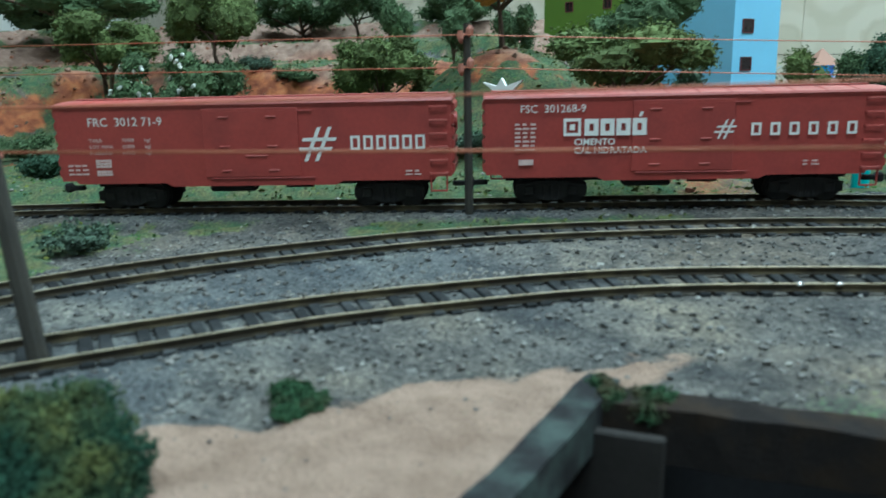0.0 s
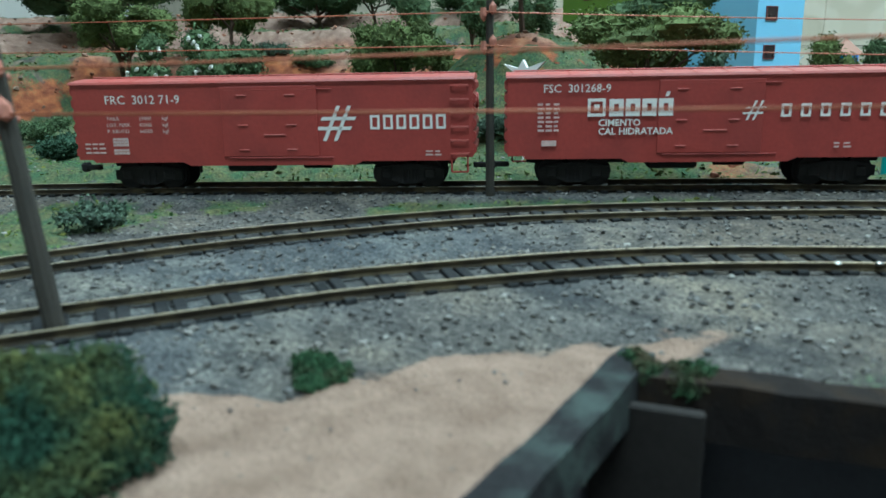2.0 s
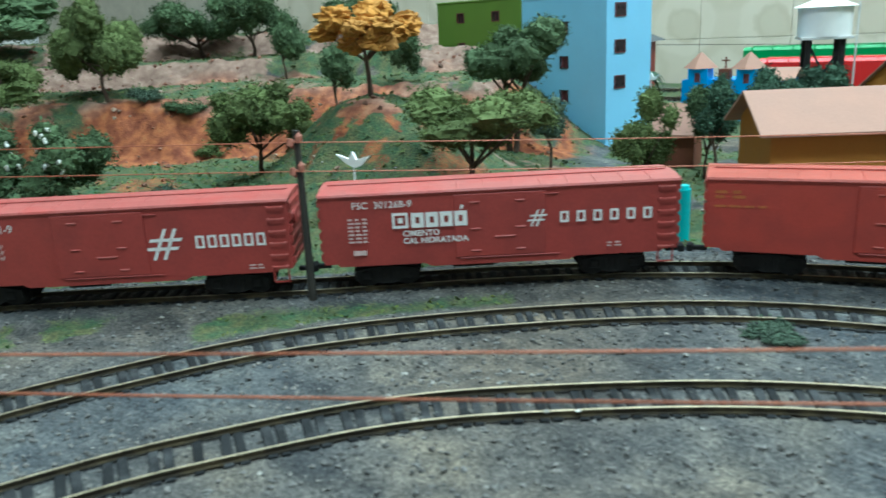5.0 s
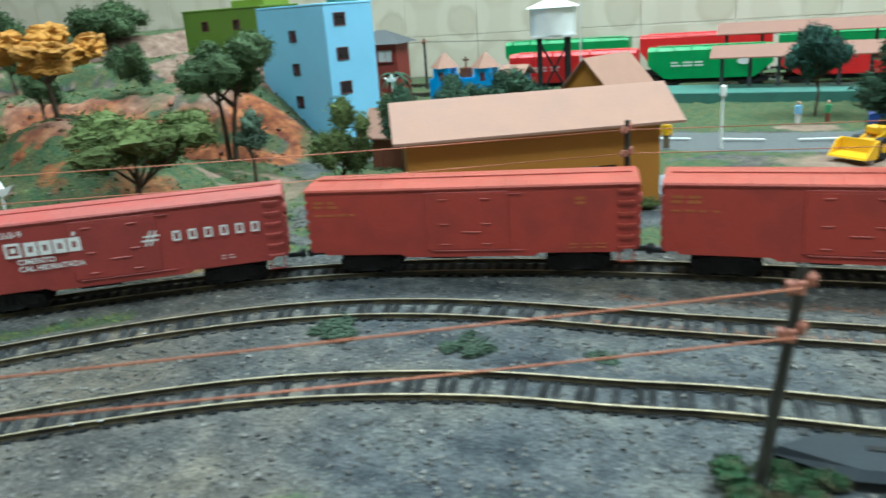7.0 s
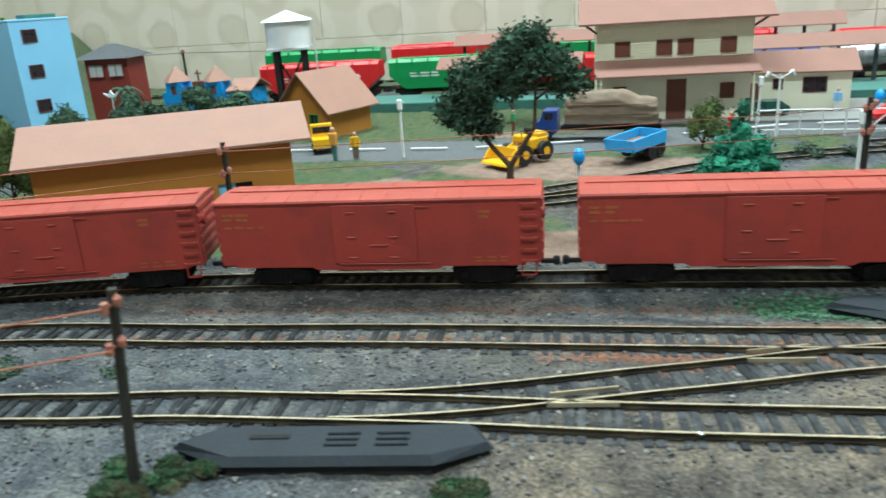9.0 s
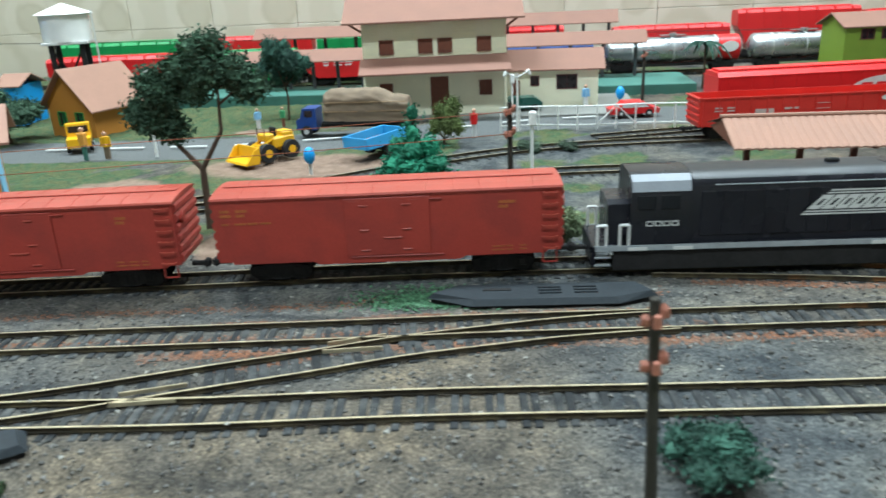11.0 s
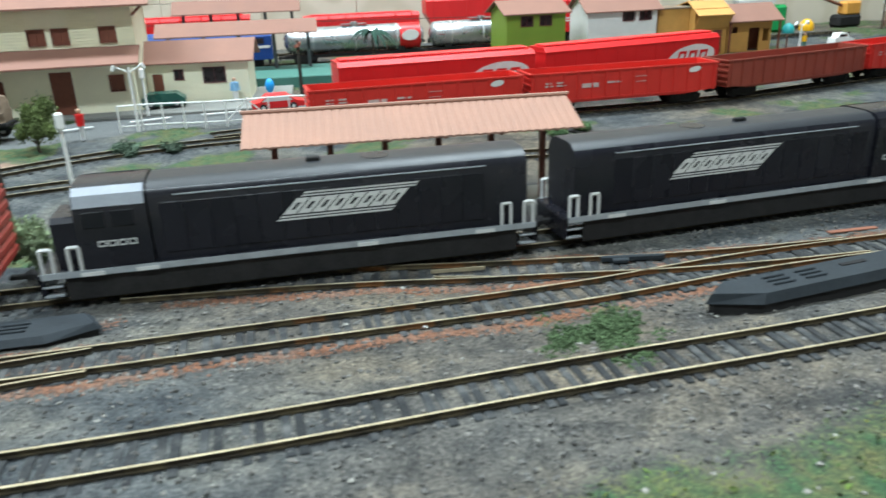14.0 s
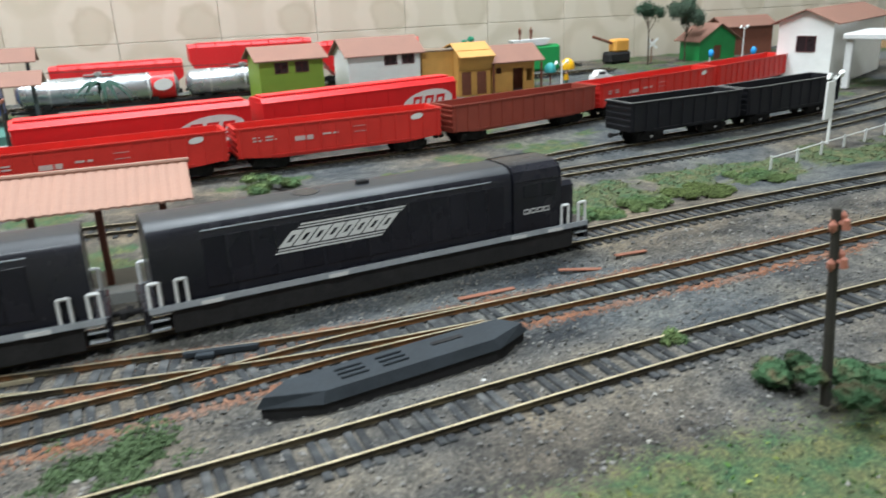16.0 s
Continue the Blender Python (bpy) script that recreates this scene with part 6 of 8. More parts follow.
house("white_depot", "white depot house with a dark blue window and pale roof", "building", facing(1.5815, .991, -62, -.001), .066, .24, .080, .094, WHITE_PAINT, TILE_DARK, [(-.009, .013, .044, .062)], [], .008, along="y", frame_mat=MAROON)
pd = thing("depot_porch", "pale concrete canopy on two pillars beside the depot", "canopy", pose(1.632, .925, 0, 0, 0, -62))
bm = bmesh.new()
bx(bm, (0, .03, .062), (.07, .11, .007), .001)
part("canopy_slab", bm, GREY_SHEET, pd)
for x, y in ((-.028, -.016), (.028, -.016)):
    bm = bmesh.new()
    bx(bm, (x, y, .0293), (.008, .008, .0586), .0006)
    part("pillar", bm, GREY_SHEET, pd)
house("green_house", "small green house with a brown roof in the far corner", "building", facing(1.735, 1.34, 4), .080, .05, .036, .060, GREEN_PAINT, TILE_DARK, [], [(-.008, .008, .024)], .008, along="y")
house("brown_house", "small brown house in the far corner", "building", facing(1.845, 1.39, 0), .11, .05, .052, .066, BROWN_WOOD, TILE_DARK, [], [], .006)

# water tower
wt = thing("water_tower", "white water tank with a peaked roof on black legs", "water tower", pose(-.025, 1.09, 0, 0, 0, 20))
bm = bmesh.new()
cyl(bm, (0, 0, .086), (0, 0, .118), .0285, .0290, 24)
part("tank", bm, WHITE_PAINT, wt, sm=40)
bm = bmesh.new()
cyl(bm, (0, 0, .1185), (0, 0, .1310), .0345, .0015, 16)
part("roof", bm, BRIGHT_WHITE, wt)
bm = bmesh.new()
bx(bm, (0, 0, .0845), (.054, .054, .003), .0004)
part("platform", bm, GREY_SHEET, wt)
for sx in (-1, 1):
    for sy in (-1, 1):
        bm = bmesh.new()
        bx(bm, (sx * .0175, sy * .0175, .0415), (.0060, .0060, .083), .0006)
        part("leg", bm, BLACK_PART, wt)
bm = bmesh.new()
for a, b in ((-.0175, .0175), (.0175, -.0175)):
    cyl(bm, (a, -.0175, .012), (b, -.0175, .078), .0014, seg=5)
    cyl(bm, (-.0175, a, .012), (-.0175, b, .078), .0014, seg=5)
part("brace", bm, BLACK_PART, wt)
bm = bmesh.new()
cyl(bm, (.033, -.008, 0), (.033, -.008, .122), .0010, seg=6)
part("pipe", bm, GREY_SHEET, wt)


def canopy(name, label, x0, x1, y0, y1, zlo, zhi, material, posts=5):
    t = thing(name, label, "platform canopy", pose(0, 0, 0), "platform canopies")
    ym = (y0 + y1) / 2
    bm = bmesh.new()
    prism(bm, [(y0, zlo), (ym, zhi), (y1, zlo), (y1, zlo + .0014), (ym, zhi + .0014), (y0, zlo + .0014)], x0, x1, "x")
    part("roof", bm, material, t)
    for k in range(posts):
        x = x0 + .012 + (x1 - x0 - .024) * k / (posts - 1)
        bm = bmesh.new()
        bx(bm, (x, ym, zhi / 2), (.004, .004, zhi - .001))
        part("post", bm, DARK_ROOF, t)
    return t


canopy("platform_canopy", "terracotta roofed platform shelter before the rear track", .160, .345, 1.120, 1.165, .0460, .0590, TILE_DARK, 6)
canopy("platform_canopy", "terracotta roofed rear platform shelter along the wall", .150, .40, 1.262, 1.300, .0650, .0790, TILE_DARK, 6)
canopy("platform_canopy", "terracotta roofed shelter beside the station annex", .505, .692, 1.148, 1.190, .0525, .0665, TILE_DARK, 5)
canopy("platform_canopy", "terracotta roofed shelter behind the blue coach", .505, .672, 1.285, 1.320, .0690, .0850, TILE_DARK, 5)
for nm, x0, x1, y0, y1, z, mt in (("platform", .06, .36, 1.085, 1.165, .011, TEAL), ("platform", .49, .74, 1.085, 1.19, .011, TEAL), ("station_platform", .34, .66, .955, 1.085, .0020, CONCRETE)):
    bm = bmesh.new()
    bx(bm, ((x0 + x1) / 2, (y0 + y1) / 2, z / 2 - .002), (x1 - x0, y1 - y0, z + .004), .0008)
    solid(nm, bm, mt, "painted raised platform with a plain edge", "platform", kind="structure")
bm = bmesh.new()
prism(bm, [(.01, -.002), (.06, -.002), (.06, .011)], 1.085, 1.165)
solid("platform_ramp", bm, TEAL, "teal painted platform ramp", "ramp", kind="structure")

# blue passenger coach beside the rear platform
cc = thing("passenger_coach", "dark blue passenger coach with a white stripe", "coach", seat_on(LINE_H, 1.335, 1.535))
bm = bmesh.new()
prism(bm, [(-.016, .014), (.016, .014), (.016, .043), (.012, .049), (.006, .051), (-.006, .051), (-.012, .049), (-.016, .043)], -.098, .098, "x")
part("body", bm, NAVY, cc)
bm = bmesh.new()
bx(bm, (0, -.0162, .030), (.190, .0006, .003))
part("stripe", bm, WHITE_INK, cc)
for k in range(9):
    bm = bmesh.new()
    bx(bm, (-.082 + k * .0205, -.0162, .0375), (.012, .0006, .007))
    part("window", bm, DARK_GLASS, cc)
for ex in (-1, 1):
    bogie(cc, ex * .07)

# near platform with its corrugated tile roof
pc = thing("tiled_canopy", "long corrugated terracotta canopy over the island platform", "platform canopy", pose(0, 0, 0))
CX0, CX1, CYN, CYR, CYF, CZE, CZR = .649, .820, .571, .602, .634, .0495, .0605
bm = bmesh.new()
n = 38 * 6
rows = []
for (yy, zz) in ((CYN, CZE), (CYR, CZR), (CYF, CZE + .003)):
    r = []
    for i in range(n + 1):
        x = CX0 + (CX1 - CX0) * i / n
        r.append(Vector((x, yy, zz + .0005 * abs(math.sin(math.pi * i / 6)))))
    rows.append(r)
top = [[bm.verts.new(p) for p in r] for r in rows]
bot = [[bm.verts.new(p - Vector((0, 0, .0009))) for p in r] for r in rows]
for a, b, s in ((top[0], top[1], 1), (top[1], top[2], 1), (bot[1], bot[0], 1), (bot[2], bot[1], 1), (bot[0], top[0], 1), (top[2], bot[2], 1)):
    for i in range(n):
        bm.faces.new((a[i], a[i + 1], b[i + 1], b[i]))
part("roof", bm, TILE_ROOF, pc)
bm = bmesh.new()
cyl(bm, (CX0 - .001, CYR, CZR + .0008), (CX1 + .001, CYR, CZR + .0008), .0012, seg=8)
part("ridge_tile", bm, TILE_ROOF, pc)
for ex in (CX0 + .001, CX1 - .003):
    bm = bmesh.new()
    prism(bm, [(CYN + .003, CZE - .001), (CYF - .002, CZE + .001), (CYR, CZR - .0012)], ex, ex + .002, "x")
    part("gable_board", bm, BROWN_WOOD, pc)
for k in range(6):
    x = CX0 + .014 + (CX1 - CX0 - .028) * k / 5
    bm = bmesh.new()
    bx(bm, (x, CYR - .004, (CZR - .003 + .005) / 2), (.0032, .0032, CZR - .008), .0003)
    bx(bm, (x, CYR - .004, CZE - .0005), (.0022, CYF - CYN - .012, .0022))
    part("post", bm, BROWN_WOOD, pc)
bm = bmesh.new()
bx(bm, (.735, .603, .0015), (.180, .036, .008), .0006)
solid("island_platform", bm, CONCRETE, "pale concrete island platform under the canopy", "platform", kind="structure")

# ---- road vehicles and yard clutter ----


def wheel_at(parent, x, y, z, r, w, hub=None):
    bm = bmesh.new()
    cyl(bm, (x, y - w / 2, z), (x, y + w / 2, z), r, seg=16)
    wh_ = part("wheel", bm, TYRE, parent)
    bm = bmesh.new()
    cyl(bm, (x, y - w / 2 - .0003, z), (x, y + w / 2 + .0003, z), r * .45, seg=10)
    part("hub", bm, hub or GREY_SHEET, wh_)


ld = thing("wheel_loader", "yellow toy wheel loader with a lowered bucket", "loader", pose(.318, .778, .0005, 0, 0, 52) @ Matrix.Scale(.88, 4))
bm = bmesh.new()
bx(bm, (.021, 0, .0165), (.026, .017, .011), .0015)
bx(bm, (.003, 0, .0125), (.014, .013, .007), .001)
bx(bm, (.027, 0, .0235), (.013, .015, .005), .0012)
part("chassis", bm, YELLOW, ld)
bm = bmesh.new()
bx(bm, (.006, 0, .0225), (.011, .014, .0065), .001)
cb2 = part("cab", bm, YELLOW, ld)
bm = bmesh.new()
bx(bm, (.0145, 0, .0265), (.0035, .009, .009), .0010)
part("seat", bm, BLACK_PART, cb2)
for yy in (-.0062, .0062):
    bm = bmesh.new()
    cyl(bm, (.001, yy, .025), (.001, yy, .031), .0006, seg=6)
    part("lever", bm, BLACK_PART, cb2)
bm = bmesh.new()
prism(bm, [(-.030, .0030), (-.016, .0022), (-.0135, .0055), (-.0135, .0175), (-.0152, .0175), (-.0165, .0068), (-.029, .0048)], -.0175, .0175)
for yy in (-.0170, .0170):
    prism(bm, [(-.029, .0035), (-.015, .0028), (-.0140, .0175), (-.019, .0160)], yy - .0009, yy + .0009)
part("bucket", bm, YELLOW, ld)
for yy in (-.0065, .0065):
    bm = bmesh.new()
    cyl(bm, (-.015, yy, .010), (.007, yy, .020), .0015, seg=6)
    part("arm", bm, YELLOW, ld)
for x in (-.001, .026):
    for yy in (-.0105, .0105):
        wheel_at(ld, x, yy, .0090, .0090, .0065, YELLOW)

td = thing("dump_trailer", "light blue toy dump trailer on black wheels", "trailer", pose(.414, .792, .0005, 0, 0, 60))
bm = bmesh.new()
prism(bm, [(-.022, .009), (.022, .009), (.024, .0115), (-.026, .0115)], -.010, .010)
for yy in (-1, 1):
    prism(bm, [(-.025, .0105), (.024, .0105), (.025, .0205), (-.028, .0195)], yy * .0125 - .0009, yy * .0125 + .0009)
bx(bm, (.0245, 0, .0155), (.0014, .025, .010))
bx(bm, (-.0265, 0, .0150), (.0014, .025, .009))
part("tub", bm, mat("sky_blue_plastic", (0.05, 0.35, 0.72), 0.35, var=.06, scale=100, bump=.05), td)
bm = bmesh.new()
bx(bm, (.0, 0, .0125), (.046, .022, .002), .0006)
part("load", bm, mat("red_earth_load", (.26, .13, .08), .9, scale=200, bump=.6), td)
bm = bmesh.new()
bx(bm, (.012, 0, .0075), (.026, .012, .004), .0008)
part("chassis", bm, BLACK_PART, td)
for x in (.004, .018):
    for yy in (-.0105, .0105):
        wheel_at(td, x, yy, .0064, .0064, .005, BLACK_PART)

tk = thing("lorry", "blue lorry loaded with a brown tarpaulin bale", "lorry", pose(.377, .884, .0005, 0, 0, -2))
bm = bmesh.new()
prism(bm, [(-.056, .007), (-.036, .007), (-.036, .0275), (-.049, .0275), (-.052, .0180), (-.056, .0165)], -.011, .011)
cb_ = part("cab", bm, NAVY, tk)
bm = bmesh.new()
prism(bm, [(-.0503, .0185), (-.0480, .0265), (-.0485, .0268), (-.0512, .0187)], -.0095, .0095)
part("windscreen", bm, DARK_GLASS, cb_)
bm = bmesh.new()
bx(bm, (-.0435, -.0111, .0225), (.008, .0006, .006))
part("side_window", bm, DARK_GLASS, cb_)
bm = bmesh.new()
bx(bm, (.012, 0, .0100), (.092, .008, .004), .0006)
part("chassis", bm, BLACK_PART, tk)
bm = bmesh.new()
bx(bm, (.014, 0, .0138), (.088, .026, .003), .0006)
part("bed", bm, BLACK_PART, tk)
rng = random.Random(8)
bm = bmesh.new()
bmesh.ops.create_cube(bm, size=1)
bmesh.ops.subdivide_edges(bm, edges=bm.edges[:], cuts=15, use_grid_fill=True)
for v in bm.verts:
    c = v.co * 2
    rx, ry = max(0, 1 - abs(c.x) ** 10 * .10), max(0, 1 - abs(c.y) ** 8 * .12)
    drop = .0065 / (1 + math.exp(-(c.x - .45) * 14))
    z = .0150 + (c.z + 1) / 2 * (.0295 - drop) * (1 - .12 * abs(c.y) ** 4) * (1 - .10 * abs(c.x) ** 8)
    bulge = 1 - .16 * max(0, c.z) ** 3 - .05 * math.sin(c.z * 7 + .6)
    fold = .0007 * math.sin(c.x * 9 + c.z * 5) * math.cos(c.z * 11 + c.x * 3) + .0005 * math.sin(c.x * 23 + c.z * 9)
    v.co = Vector((.013 + c.x * .0425 * ry * (1 - .05 * max(0, c.z)), c.y * (.0135 * rx * bulge + fold), z + fold * .8)) + Vector((rng.random() - .5, rng.random() - .5, rng.random() - .5)) * .0004
part("bale", bm, CANVAS, tk, "creased brown tarpaulin bale", sm=70)
for zz in (.0245, .0330):
    bm = bmesh.new()
    bx(bm, (.012, -.0140, zz), (.082, .0008, .0005))
    part("rope", bm, FRAME_WOOD, tk)
for x in (-.046, .030, .044):
    for yy in (-.0110, .0110):
        wheel_at(tk, x, yy, .0056, .0056, .004, GREY_SHEET)

yt = thing("small_truck", "small yellow truck parked by the goods shed", "truck", pose(.117, .842, .0005, 0, 0, -62))
bm = bmesh.new()
prism(bm, [(-.016, .005), (.016, .005), (.016, .013), (-.002, .013), (-.004, .0245), (-.014, .0245), (-.016, .014)], -.0105, .0105)
part("body", bm, YELLOW, yt)
bm = bmesh.new()
bx(bm, (-.0095, 0, .0195), (.0145, .0175, .006))
part("window", bm, DARK_GLASS, yt)
for x in (-.010, .010):
    for yy in (-.0098, .0098):
        wheel_at(yt, x, yy, .0045, .0045, .003)

rc = thing("parked_car", "small red saloon car parked on the road", "car", pose(.648, .945, .0008, 0, 0, 8))
bm = bmesh.new()
prism(bm, [(-.024, .003), (.024, .003), (.025, .0075), (.017, .0090), (.009, .0145), (-.010, .0145), (-.017, .0090), (-.025, .0080)], -.0095, .0095)
part("body", bm, BRIGHT_RED, rc)
bm = bmesh.new()
prism(bm, [(-.0150, .0092), (.0145, .0092), (.0082, .0138), (-.0092, .0138)], -.0097, .0097)
part("window", bm, GREY_SHEET, rc)
for x in (-.014, .014):
    for yy in (-.0086, .0086):
        wheel_at(rc, x, yy, .0036, .0036, .0024)

gc = thing("parked_car", "small dark green car beside the station annex", "car", pose(.538, .985, .0030, 0, 0, 5))
bm = bmesh.new()
prism(bm, [(-.020, .002), (.020, .002), (.020, .008), (.012, .0135), (-.014, .0135), (-.020, .009)], -.0095, .0095)
part("body", bm, mat("dark_green_car_paint", (.02, .09, .07), .3, var=.1, scale=80, bump=.05), gc)
for x in (-.012, .012):
    for yy in (-.0086, .0086):
        wheel_at(gc, x, yy, .0034, .0034, .0024)


def figure(x, y, z, top, legs, label, hgt=.021):
    """Plain toy figure as one mesh."""
    bm = bmesh.new()
    s = hgt / .021
    cyl(bm, (-.0011, 0, 0), (-.0011, 0, .0098), .0012, .0015, 8)
    cyl(bm, (.0011, 0, 0), (.0011, 0, .0098), .0012, .0015, 8)
    nlo = len(bm.faces)
    cyl(bm, (0, 0, .0095), (0, 0, .0170), .0025, .0029, 10)
    cyl(bm, (-.0031, 0, .0165), (-.0036, -.0004, .0095), .0008, .0007, 6)
    cyl(bm, (.0031, 0, .0165), (.0036, -.0004, .0095), .0008, .0007, 6)
    nmid = len(bm.faces)
    g = bmesh.ops.create_icosphere(bm, subdivisions=1, radius=.0019)["verts"]
    for v in g:
        v.co.z += .0192
    bm.faces.ensure_lookup_table()
    for i, f in enumerate(bm.faces):
        f.material_index = 0 if i < nlo else (1 if i < nmid else 2)
    for v in bm.verts:
        v.co *= s
    return solid("toy_figure", bm, [legs, top, SKIN_SHAPE], label, "toy figure", "toy figures", m=pose(x, y, z, 0, 0, random.Random(int(x * 999)).random() * 360))


figure(.146, .800, 0, ORANGE_CARD, TEAL, "plain toy figure in orange standing by the road", .030)
figure(.166, .802, 0, YELLOW, CANVAS, "plain toy figure in yellow standing by the road", .025)
figure(.265, .925, .001, BLUE_CLOTH, GREY_SHEET, "plain toy figure in blue behind the road")
figure(.290, .930, .001, GREEN_CLOTH, BROWN_WOOD, "plain toy figure in green behind the road")
figure(.493, .862, 0, BRIGHT_RED, GREY_SHEET, "plain toy figure in red beside the fence", .026)
figure(.605, .995, .002, BLUE_CLOTH, WHITE_PAINT, "plain toy figure in light blue before the annex", .024)
figure(1.338, 1.163, 0, YELLOW, TEAL, "plain toy figure by the market stall")
figure(1.372, 1.38, .0505, BROWN_WOOD, BROWN_WOOD, "plain toy figure on the small boat")
figure(1.392, 1.38, .0505, BROWN_WOOD, BROWN_WOOD, "plain brown toy figure standing on the boat")


def phone_shell(x, y, z, label):
    t = thing("phone_booth", label, "phone booth", pose(x, y, z, 0, 0, 15), "blue phone shells")
    bm = bmesh.new()
    cyl(bm, (0, .002, 0), (0, .002, .019), .0014, seg=8)
    part("post", bm, GREY_SHEET, t)
    bm = bmesh.new()
    g = bmesh.ops.create_icosphere(bm, subdivisions=2, radius=1)["verts"]
    for v in g:
        v.co = Vector((v.co.x * .0046, v.co.y * .0050, .0155 + v.co.z * .0070))
    part("shell", bm, MID_BLUE, t, sm=60)


phone_shell(.373, .729, 0, "bright blue egg-shaped phone booth on a grey post")
phone_shell(.640, .985, .002, "bright blue egg-shaped phone booth by the annex")
phone_shell(1.69, 1.30, 0, "bright blue phone booth beside the green house")
phone_shell(1.77, 1.29, 0, "bright blue phone booth at the far corner")

# white fence with a gate by the station road
fn = thing("white_fence", "white wire fence with a braced gate by the road", "fence", pose(0, 0, 0))
FX = [.517 + .0180 * k for k in range(14)]
for k, x in enumerate(FX):
    bm = bmesh.new()
    bx(bm, (x, .8870 + .003 * math.sin(k), .0105), (.0013, .0013, .024))
    part("post", bm, WHITE_PAINT, fn)
for z in (.0215, .0040):
    for k in range(13):
        bm = bmesh.new()
        cyl(bm, (FX[k], .8870 + .003 * math.sin(k), z), (FX[k + 1], .8870 + .003 * math.sin(k + 1), z), .00075, seg=6)
        part("rail", bm, WHITE_PAINT, fn)
for k in (5, 6, 11):
    bm = bmesh.new()
    a, b = (.0040, .0215) if k != 6 else (.0215, .0040)
    cyl(bm, (FX[k], .8870 + .003 * math.sin(k), a), (FX[k + 1], .8870 + .003 * math.sin(k + 1), b), .0007, seg=6)
    part("brace", bm, WHITE_PAINT, fn)


def lamp_post(x, y, hgt, label, heads=2, panel=False, z=0.0):
    t = thing("lamp_post", label, "lamp post", pose(x, y, z, 0, 0, 20), "white lamp posts")
    bm = bmesh.new()
    cyl(bm, (0, 0, 0), (0, 0, hgt), .0013, .0009, 8)
    part("post", bm, WHITE_PAINT, t)
    for s in ((-1, 1) if heads == 2 else (0,)):
        bm = bmesh.new()
        if s:
            cyl(bm, (0, 0, hgt - .004), (s * .010, 0, hgt + .001), .0006, seg=6)
        if s:
            cyl(bm, (s * .010, 0, hgt + .002), (s * .013, 0, hgt - .002), .0022, .0012, 8)
        else:
            bx(bm, (0, -.0012, hgt - .0025), (.0046, .0040, .0095), .0010)
        part("lamp_head", bm, BRIGHT_WHITE, t)
    if panel:
        bm = bmesh.new()
        bx(bm, (-.0065, 0, hgt * .66), (.013, .002, hgt * .55), .0003)
        part("panel", bm, WHITE_PAINT, t)
    return t


lamp_post(.210, .806, .050, "white signal lamp post beside the road", 1)
lamp_post(.544, .655, .056, "white signal post with a lamp box by the siding", 1)
lamp_post(.527, .955, .042, "white lamp post at the station corner", 1)
lamp_post(.533, .882, .054, "white twin-headed lamp post by the station road")
lamp_post(1.328, .700, .056, "white twin-headed lamp post with a white panel", 2, True)
lamp_post(1.328, 1.158, .034, "white twin-headed lamp post by the market stall")
lamp_post(1.79, 1.34, .052, "white twin-headed lamp post in the far corner")

cs = thing("crossing_sign", "white crossed level-crossing sign on a post", "sign", pose(1.62, 1.37, 0))
bm = bmesh.new()
cyl(bm, (0, 0, 0), (0, 0, .040), .0012, seg=6)
part("post", bm, BROWN_WOOD, cs)
for a in (-40, 40):
    bm = bmesh.new()
    bx(bm, (0, 0, 0), (.026, .001, .004), 0, pose(0, -.0016 if a > 0 else -.0028, .032, 0, a, 0))
    part("arm", bm, BRIGHT_WHITE, cs)

bt = thing("toy_boat", "small grey boat on a green stand near the tiled wall", "boat", pose(1.388, 1.38, 0))
bm = bmesh.new()
prism(bm, [(-.030, .042), (.026, .042), (.036, .052), (-.033, .051)], -.010, .010)
part("hull", bm, GREY_SHEET, bt)
bm = bmesh.new()
bx(bm, (.012, 0, .021), (.085, .022, .042), .004)
part("stand", bm, GREEN_PAINT, bt)
ex_ = thing("excavator", "ochre toy excavator with a raised arm", "excavator", pose(1.56, 1.40, 0, 0, 0, 10))
bm = bmesh.new()
bx(bm, (.015, 0, .030), (.034, .02, .022), .003)
part("cab", bm, ORANGE_CARD, ex_)
bm = bmesh.new()
cyl(bm, (0, 0, .034), (-.045, 0, .048), .0025, seg=6)
part("arm", bm, BROWN_WOOD, ex_)
bm = bmesh.new()
bx(bm, (.01, 0, .010), (.05, .024, .020), .004)
part("crawler", bm, BLACK_PART, ex_)

# low roadside rail on the right
gr = thing("guard_rail", "low pale guard rail beside the siding", "fence", pose(0, 0, 0))
for k in range(6):
    x, y = 1.225 + .035 * k, .652 + .011 * k
    bm = bmesh.new()
    bx(bm, (x, y, .0045), (.0012, .0012, .011))
    part("post", bm, GREY_SHEET, gr)
bm = bmesh.new()
cyl(bm, (1.225, .652, .0085), (1.40, .707, .0085), .0004, seg=6)
part("rail", bm, GREY_SHEET, gr)

# white lines on the road
rd = thing("road_marking", "white dashes painted on the road", "road marking", pose(0, 0, 0), kind="structure")
for k in range(9):
    x = .10 + k * .062
    bm = bmesh.new()
    bx(bm, (0, 0, 0), (.036, .003, .0006), 0, pose(x, float(road_y(x)), .0012, 0, 0, math.degrees(math.atan2(float(road_y(x + .02) - road_y(x - .02)), .04))))
    part("dash", bm, WHITE_PAINT, rd)

# turnout motor covers


